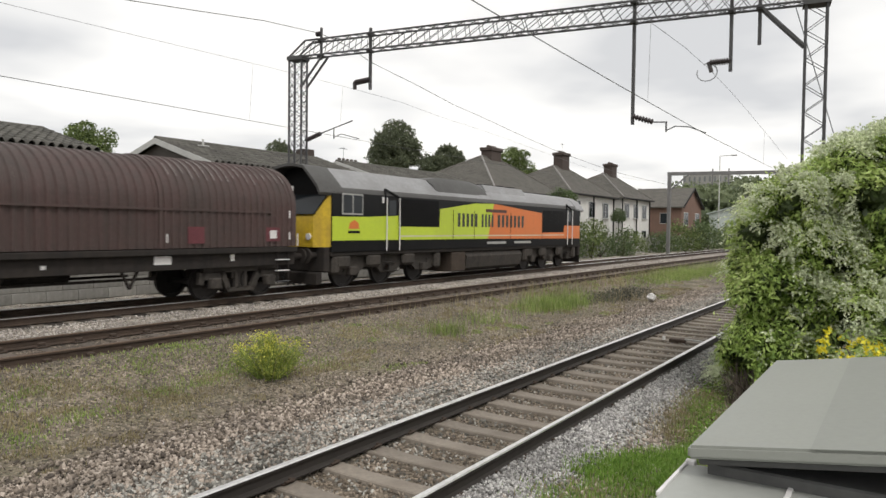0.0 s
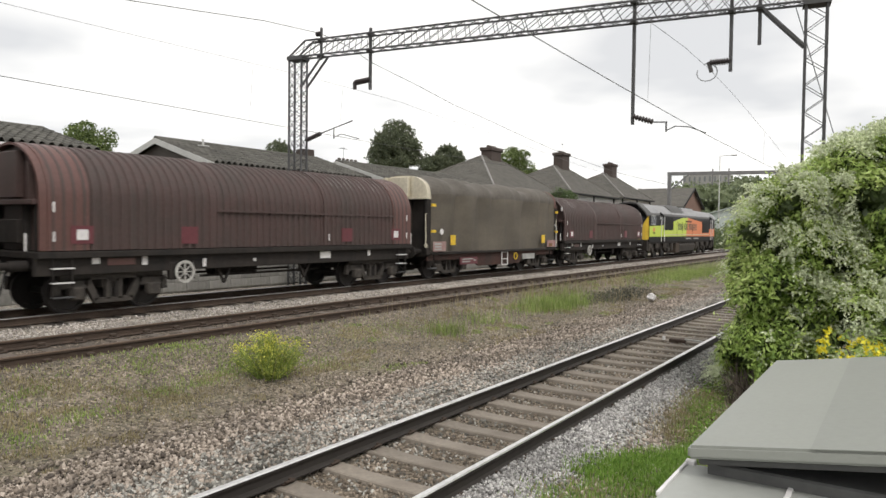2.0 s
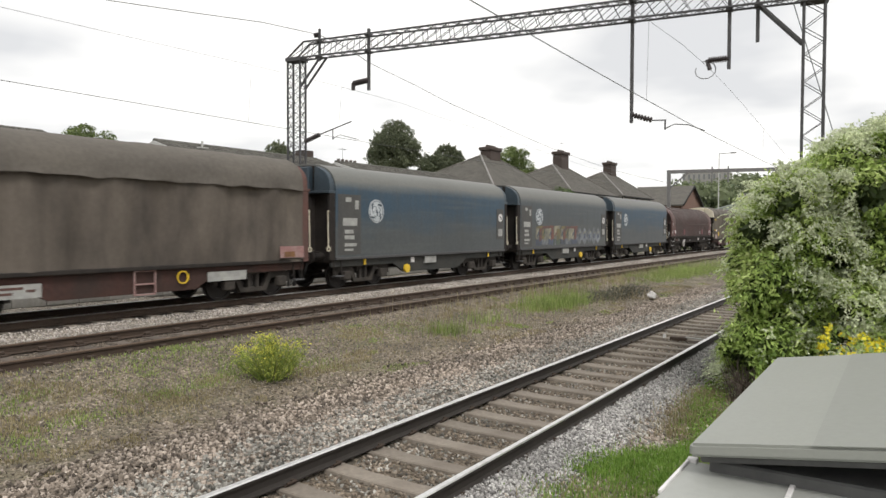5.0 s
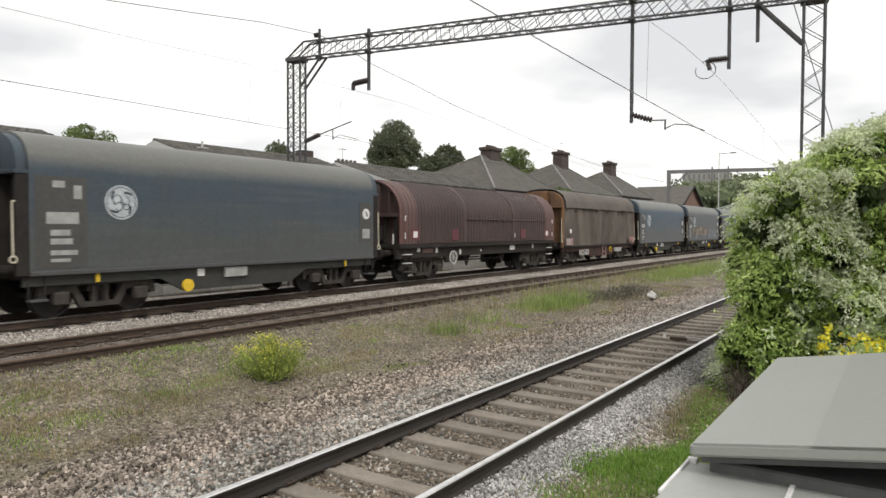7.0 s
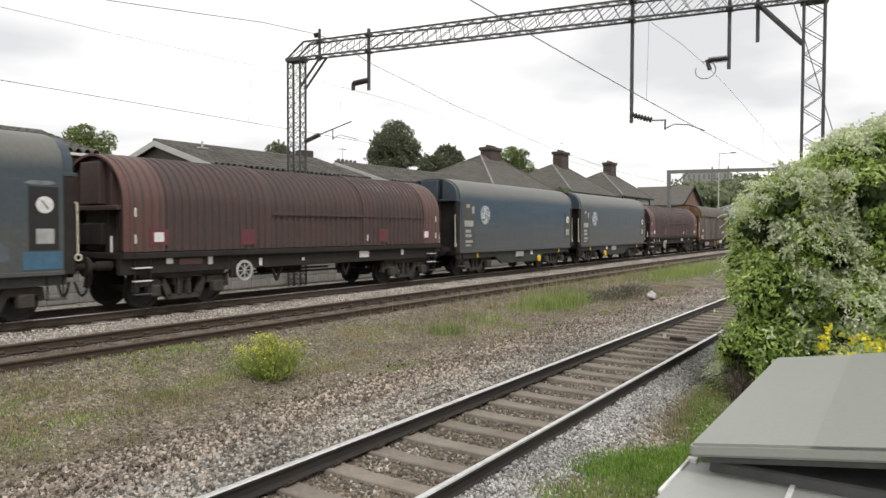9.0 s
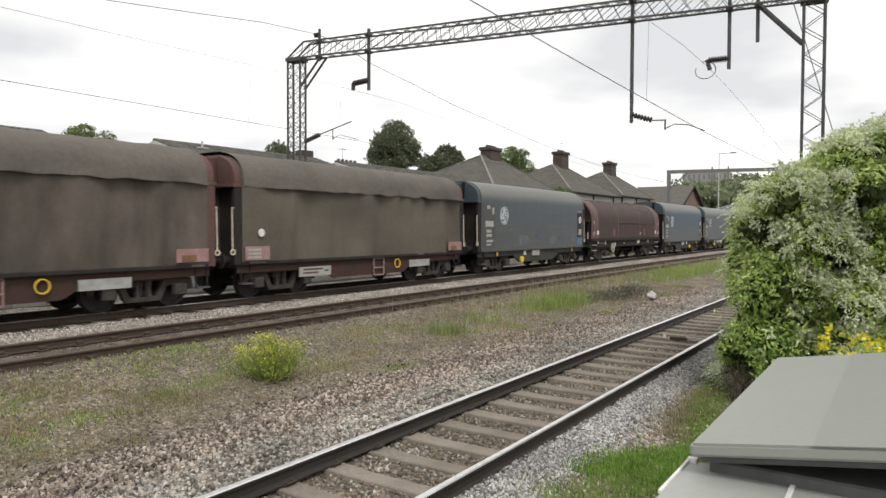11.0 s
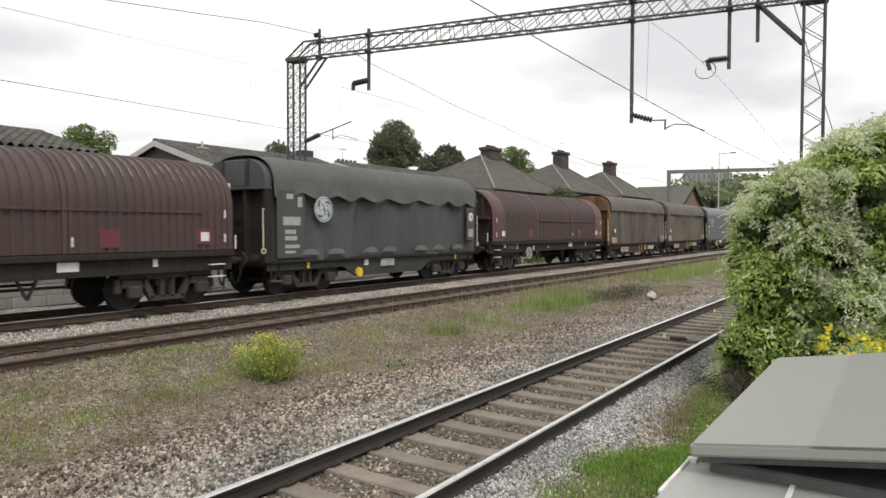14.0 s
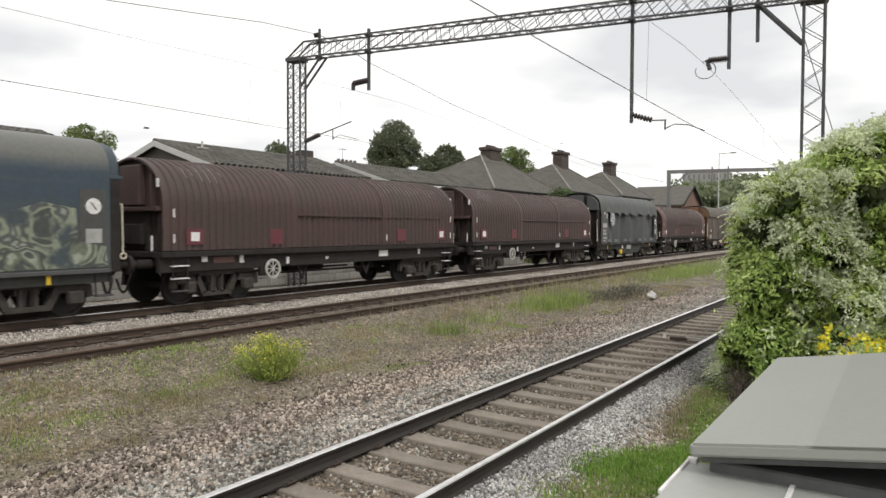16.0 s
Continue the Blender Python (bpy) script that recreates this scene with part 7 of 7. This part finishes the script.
def grass_patch(name, roots, height, width, material, label):
    tagged(new(name, blade_mesh(name, roots, height, width, material)), label, "grass", kind="stuff")


tall = np.concatenate([scatter(260, 13.1, 8.6, .3, .22), scatter(160, 15.2, 8.9, .4, .25), scatter(2300, 19.9, 9.0, 1.2, .32), scatter(200, 22, 9.5, 1.2, .4), scatter(3600, 36, 9.4, 3.6, .42), scatter(2000, 45, 9.0, 4, .6)])
grass_patch("tall_grass", tall, .34, .012, M_GRASS, "tall green grass growing along the gravel strip")
dry = np.concatenate([scatter(600, 21, 9.7, 4, .3), scatter(600, 31, 10.0, 6, .3), scatter(160, 15, 9.5, 2.0, .4), scatter(260, 24, 8.2, 1.5, .4)])
grass_patch("dry_stalks", dry, .48, .008, M_STRAW, "dry straw-coloured grass stalks beside the rails")
short = np.concatenate([scatter(420, 4.7, 8.55, .28, .16), scatter(260, 5.9, 8.75, .22, .14), scatter(380, 3.75, 8.25, .25, .2), scatter(900, 7.0, 10.1, .8, .35), scatter(420, 8.8, 8.55, .35, .25), scatter(420, 12.2, 9.5, .5, .25), scatter(520, 6.95, 8.9, .4, .22), scatter(300, 5.6, 9.5, .6, .4), scatter(200, 2.6, 8.9, .4, .3), scatter(500, 3.0, 9.6, 1.2, .6), scatter(900, 9.5, 9.6, 3.0, .6)])
def drifts(n, lo, seed):
    """Roots gathered in uneven patches over the strip between the tracks."""
    x, y = 1 + 32 * RNG.uniform(0, 1, n) ** 1.3, RNG.uniform(7.2, 10.35, n)
    f = np.array([noise.noise((a * .75 + seed, b * 1.3, seed)) + .6 * noise.noise((a * 2.1, b * 2.6, seed)) for a, b in zip(x, y)])
    x, y = x[f > lo], y[f > lo]
    return np.stack([x, y, ground_z(x, y) - .01], 1)


short = np.concatenate([short, drifts(90000, .47, 3.7)])
grass_patch("short_grass", short, .06, .013, M_GRASS, "sparse short green grass on the gravel")
drys = np.concatenate([scatter(900, 5.9, 8.3, .5, .25), scatter(2200, 9, 9.0, 3.5, .8), scatter(1000, 4.5, 9.5, 1.5, .7), scatter(1500, 15, 8.3, 4, .6)])
drys = np.concatenate([drys, drifts(90000, .30, 11.3)])
grass_patch("dry_grass", drys, .06, .013, M_STRAW, "matted dry straw-coloured grass on the gravel")
M_SCRUB = leaf_mat("grey_brown_scrub", (0.06, 0.06, 0.045), (0.15, 0.145, 0.11), (0.2, 0.19, 0.16))

def strip(n, pts, spread):
    """Roots strewn about a line of points on the ground."""
    P = np.array(pts, float)
    t = RNG.uniform(0, len(P) - 1, n)
    i = np.minimum(t.astype(int), len(P) - 2)
    q = P[i] + (P[i + 1] - P[i]) * (t - i)[:, None] + RNG.normal(size=(n, 2)) * spread
    return np.stack([q[:, 0], q[:, 1], ground_z(q[:, 0], q[:, 1]) - .01], 1)


verge = np.concatenate([strip(9000, [(6.55, 2.62), (7.2, 2.42), (7.9, 2.08), (8.6, 1.8)], .13), strip(3500, [(6.9, 2.1), (7.6, 1.8)], .2), strip(2600, [(5.6, 2.6), (6.4, 2.2), (7.0, 1.9)], .2), strip(1600, [(8.6, 2.1), (9.8, 2.3), (10.6, 2.45)], .13)])
grass_patch("verge_grass", verge, .075, .011, M_VERGE, "fresh green grass tufts beside the ballast")
vstraw = np.concatenate([strip(1500, [(8.4, 2.3), (9.6, 2.4), (11, 2.5)], .15), strip(500, [(5.6, 2.5), (6.6, 2.1)], .25), strip(500, [(9.6, 2.1), (11.4, 2.4)], .12)])
grass_patch("verge_straw", vstraw, .11, .009, M_STRAW, "tangled dry stems at the foot of the vine")
scrub = scatter(2600, 24.2, 8.5, 1.2, .25)
tagged(new("low_weeds", leaf_mesh("low_weeds", scrub + RNG.uniform(0, .26, (len(scrub), 1)) * [0, 0, 1], .07, M_SCRUB, 1.6)), "low grey-brown weeds over rubble", "weeds", kind="stuff")
weeds = strip(1500, [(8.5, 1.9), (9.6, 2.15), (10.6, 2.32), (11.8, 2.5)], .14)
weeds[:, 2] += RNG.uniform(0, 1, len(weeds)) ** 2 * .08
tagged(new("verge_weeds", leaf_mesh("verge_weeds", weeds, .05, M_VERGE, 1.8)), "small leafy weeds at the foot of the vine", "weeds", kind="stuff")


# ---------------------------------------------------------------- ballast stones
def stone_mat(name, a, b, c):
    m, nt, bb = mat(name, 0.9)
    gi = nt.nodes.new("ShaderNodeNewGeometry")
    col = ramp_node(nt, gi.outputs["Random Per Island"], [(0.0, a), (0.5, b), (1.0, c)])
    n = noise_node(nt, 60.0, 3.0)
    col = mix_node(nt, 1.0, col, ramp_node(nt, n.outputs["Fac"], [(0.3, (0.8,) * 3), (0.7, (1.15,) * 3)]), "MULTIPLY")
    big = noise_node(nt, 0.9, 4.0)
    col = mix_node(nt, 1.0, col, ramp_node(nt, big.outputs["Fac"], [(0.3, (0.66, 0.66, 0.64)), (0.7, (1.3, 1.29, 1.26))]), "MULTIPLY")
    nt.links.new(col, bb.inputs["Base Color"])
    return m


M_STONE = stone_mat("brown_grey_ballast", (0.062, 0.050, 0.042), (0.225, 0.186, 0.152), (0.50, 0.43, 0.375))
M_STONEG = stone_mat("grey_ballast", (0.066, 0.064, 0.058), (0.228, 0.22, 0.20), (0.50, 0.48, 0.445))
M_STONEW = stone_mat("pale_ballast", (0.12, 0.117, 0.115), (0.31, 0.30, 0.295), (0.56, 0.55, 0.54))
M_STONEP = stone_mat("pinkish_pale_ballast", (0.25, 0.22, 0.20), (0.40, 0.365, 0.34), (0.56, 0.52, 0.49))
M_GRAVEL = stone_mat("fine_brown_gravel", (0.065, 0.052, 0.038), (0.19, 0.157, 0.12), (0.44, 0.385, 0.32))
M_STONEB = stone_mat("dark_track_bed_stone", (0.075, 0.06, 0.046), (0.175, 0.14, 0.108), (0.33, 0.28, 0.23))


def stones(name, n, x0, x1, y0, y1, size, material, label, power=1.6, edge=.25, lift=.3, keep_out=()):
    """Angular stones, denser where x is small."""
    x = x0 + (x1 - x0) * RNG.uniform(0, 1, n) ** power
    y = RNG.uniform(y0, y1, n) + RNG.normal(0, edge, n) * .5
    s = size * RNG.uniform(.5, 1.25, n)
    ok = np.ones(n, bool)
    for c, w in keep_out:
        ok &= np.abs(y - c) > w
    x, y, s = x[ok], y[ok], s[ok]
    n = len(x)
    z = ground_z(x, y) + s * lift * RNG.uniform(.2, 1.4, n)
    q = unit(RNG.normal(size=(n, 4)))
    w, a, b, c = q.T
    R = np.stack([1 - 2 * (b * b + c * c), 2 * (a * b - c * w), 2 * (a * c + b * w), 2 * (a * b + c * w), 1 - 2 * (a * a + c * c), 2 * (b * c - a * w), 2 * (a * c - b * w), 2 * (b * c + a * w), 1 - 2 * (a * a + b * b)], 1).reshape(n, 3, 3)
    # a squashed, skewed lump of six corners
    base = np.array([(-1, -.8, 0), (1, -.7, .1), (.9, .8, 0), (-.8, .9, -.1), (.1, 0, -1), (-.1, .1, 1)], float) * .56
    V = base[None] * (1 + RNG.uniform(-.35, .3, (n, 6, 3))) * (s[:, None] * np.stack([np.ones(n), RNG.uniform(.6, .95, n), RNG.uniform(.45, .8, n)], 1))[:, None, :]
    V = np.einsum("nij,nkj->nki", R, V) + np.stack([x, y, z], 1)[:, None, :]
    F = np.array([(0, 1, 5), (1, 2, 5), (2, 3, 5), (3, 0, 5), (1, 0, 4), (2, 1, 4), (3, 2, 4), (0, 3, 4)])
    faces = (F[None] + (np.arange(n) * 6)[:, None, None]).reshape(-1, 3)
    tagged(new(name, fast_mesh(name, V.reshape(-1, 3), faces, material)), label, "ballast", kind="stuff")


RAILS1 = ((Y1 - .7525, .05), (Y1 + .7525, .05))
stones("ballast_brown", 36000, .5, 30, 5.3, 7.2, .054, M_STONE, "loose brown and pinkish ballast stones", 1.5, .5)
stones("ballast_grey", 26000, .5, 32, 5.16, 6.0, .052, M_STONEG, "loose grey ballast stones beside the rail", 1.5, .25, .3, RAILS1)
stones("ballast_crib", 13000, .5, 26, 3.4, 4.8, .045, M_STONEB, "dark oily ballast stones between the sleepers", 1.5, .05, .1, RAILS1)
stones("ballast_crib_grey", 5000, .5, 26, 3.4, 4.8, .045, M_STONEG, "grey ballast stones between the sleepers", 1.5, .05, .1, RAILS1)
stones("ballast_pale", 36000, 1.0, 20, 2.72, 3.30, .037, M_STONEW, "clean pale grey ballast on the track shoulder", 1.3, .22, .4, RAILS1)
stones("rubble", 6500, 2, 14, 1.7, 2.75, .048, M_STONE, "brown stones and soil beside the ballast shoulder", 1.0, .25, .12)
stones("gravel_fine", 25000, .5, 30, 6.9, 10.2, .032, M_GRAVEL, "fine brown gravel between the tracks", 1.3, .5, .1)
stones("ballast_six_foot", 17000, 3, 75, 12.35, 14.1, .048, M_STONEP, "pale pinkish ballast strip between the tracks", 1.3, .12)
stones("ballast_middle", 6000, 2, 60, 10.7, 12.1, .05, M_STONEB, "dark stones in the disused track", 1.3, .1, -.05, ((Y2 - .7525, .05), (Y2 + .7525, .05)))
stones("ballast_beyond", 4000, 4, 60, 17.0, 19.5, .06, M_STONEP, "pale ballast beyond the far track", 1.3, .2)

tb = thing("track_bond", None, "rusty brown rail joint box with a pale cross rod", "rail fitting")
part("box", B(15.48, 15.60, 3.94, 4.30, -.57, -.465, .015), M_RAIL, tb)
part("rod", rod(bmesh.new(), (15.5, 3.95, -.455), (15.36, 3.44, -.455), .022, 8), M_CONC, tb)
part("stud", rod(bmesh.new(), (15.45, 4.40, -.50), (15.45, 4.40, -.42), .035, 10), M_WHITE, tb)
for x, y, r in ((21.7, 6.93, .05), (4.78, 7.02, .03), (18.1, 6.65, .035)):
    bm = bmesh.new()
    bmesh.ops.create_icosphere(bm, subdivisions=2, radius=r)
    for v in bm.verts:
        v.co += Vector(noise.noise_vector(v.co * 20)) * r * .4
        v.co.z *= .5
    solid("litter_scrap", bm, M_WHITE, "small scrap of white litter on the gravel", "litter", group="litter scraps", m=pose(x, y, float(ground_z(x, y)) + r * .4))
lt = thing("litter_bag", None, "crumpled white plastic litter lying on the ground", "litter")
bm = bmesh.new()
bmesh.ops.create_icosphere(bm, subdivisions=2, radius=.16)
for v in bm.verts:
    v.co += Vector(noise.noise_vector(v.co * 9)) * .06
    v.co.z *= .8
part("bag", bm, M_WHITE, lt, m=pose(24.2, 7.35, -.42))


# ---------------------------------------------------------------- a bird
M_BIRD = plain("dark_feathers", (0.05, 0.045, 0.042))


def build_bird():
    b = thing("bird", None, "small dark bird flying above the roofs", "bird")
    bm = bmesh.new()
    lathe_y(bm, [(.004, -.15), (.03, -.10), (.05, -.02), (.045, .06), (.02, .13), (.03, .2)], seg=10)
    part("body", bm, M_BIRD, b)
    wings = []
    for s in (-1, 1):
        bm = bmesh.new()
        slab(bm, [(0, -.06, 0), (s * .16, -.07, .01), (s * .30, .0, 0), (0, .06, 0)], .008)
        wings.append((part("wing", bm, M_BIRD, b), s))
    return b, wings


bird, bird_wings = build_bird()


def along(bearing, rise, d):
    """A place d metres from the eye on a bearing, in degrees from straight across the tracks."""
    return (d * math.sin(radians(bearing)), d * math.cos(radians(bearing)), EYE[2] + d * math.tan(radians(rise)))


# ---------------------------------------------------------------- what moves
def train_x(t):
    s = t / 8 - 1
    k = int(round(t * 2))
    return ((-0.2381 * s - 7.7144) * s + 112.1251) * s + 133.7977 + SURGE[k]


# how the train runs ahead of or behind an even pull, at every half second
SURGE = [.535, .068, .306, .208, .292, -.139, .108, -.198, .052, -.23, -.05, -.35, -.12, -.423, -.101, -.411, -.191,
         -.432, -.207, -.40, -.04, -.20, .16, .008, .236, -.126, .105, -.072, .167, -.155, .035, -.268, -.059]


def motions():
    for ob, off in train:
        walk(ob, [(i * .5, pose(train_x(i * .5) + off, Y3, 0)) for i in range(33)])
    flight = [(0.0, 47.0, 6.8, 900), (6.0, 45.5, 7.4, 520), (11.0, 43.0, 8.0, 230), (13.5, 40.5, 8.4, 110), (14.2, 39.6, 8.35, 84), (15.0, 38.6, 8.22, 60), (15.5, 36.5, 7.69, 49), (16.0, 33.1, 7.46, 39)]
    walk(bird, [(t, Matrix.Translation(along(a, e, d)) @ pose(0, 0, 0, 0, 0, 25)) for t, a, e, d in flight])
    for w, s in bird_wings:
        walk(w, [(k * .1, pose(0, 0, 0, 0, -s * 38 * math.sin(k * 2.1), 0)) for k in range(161)])


motions()
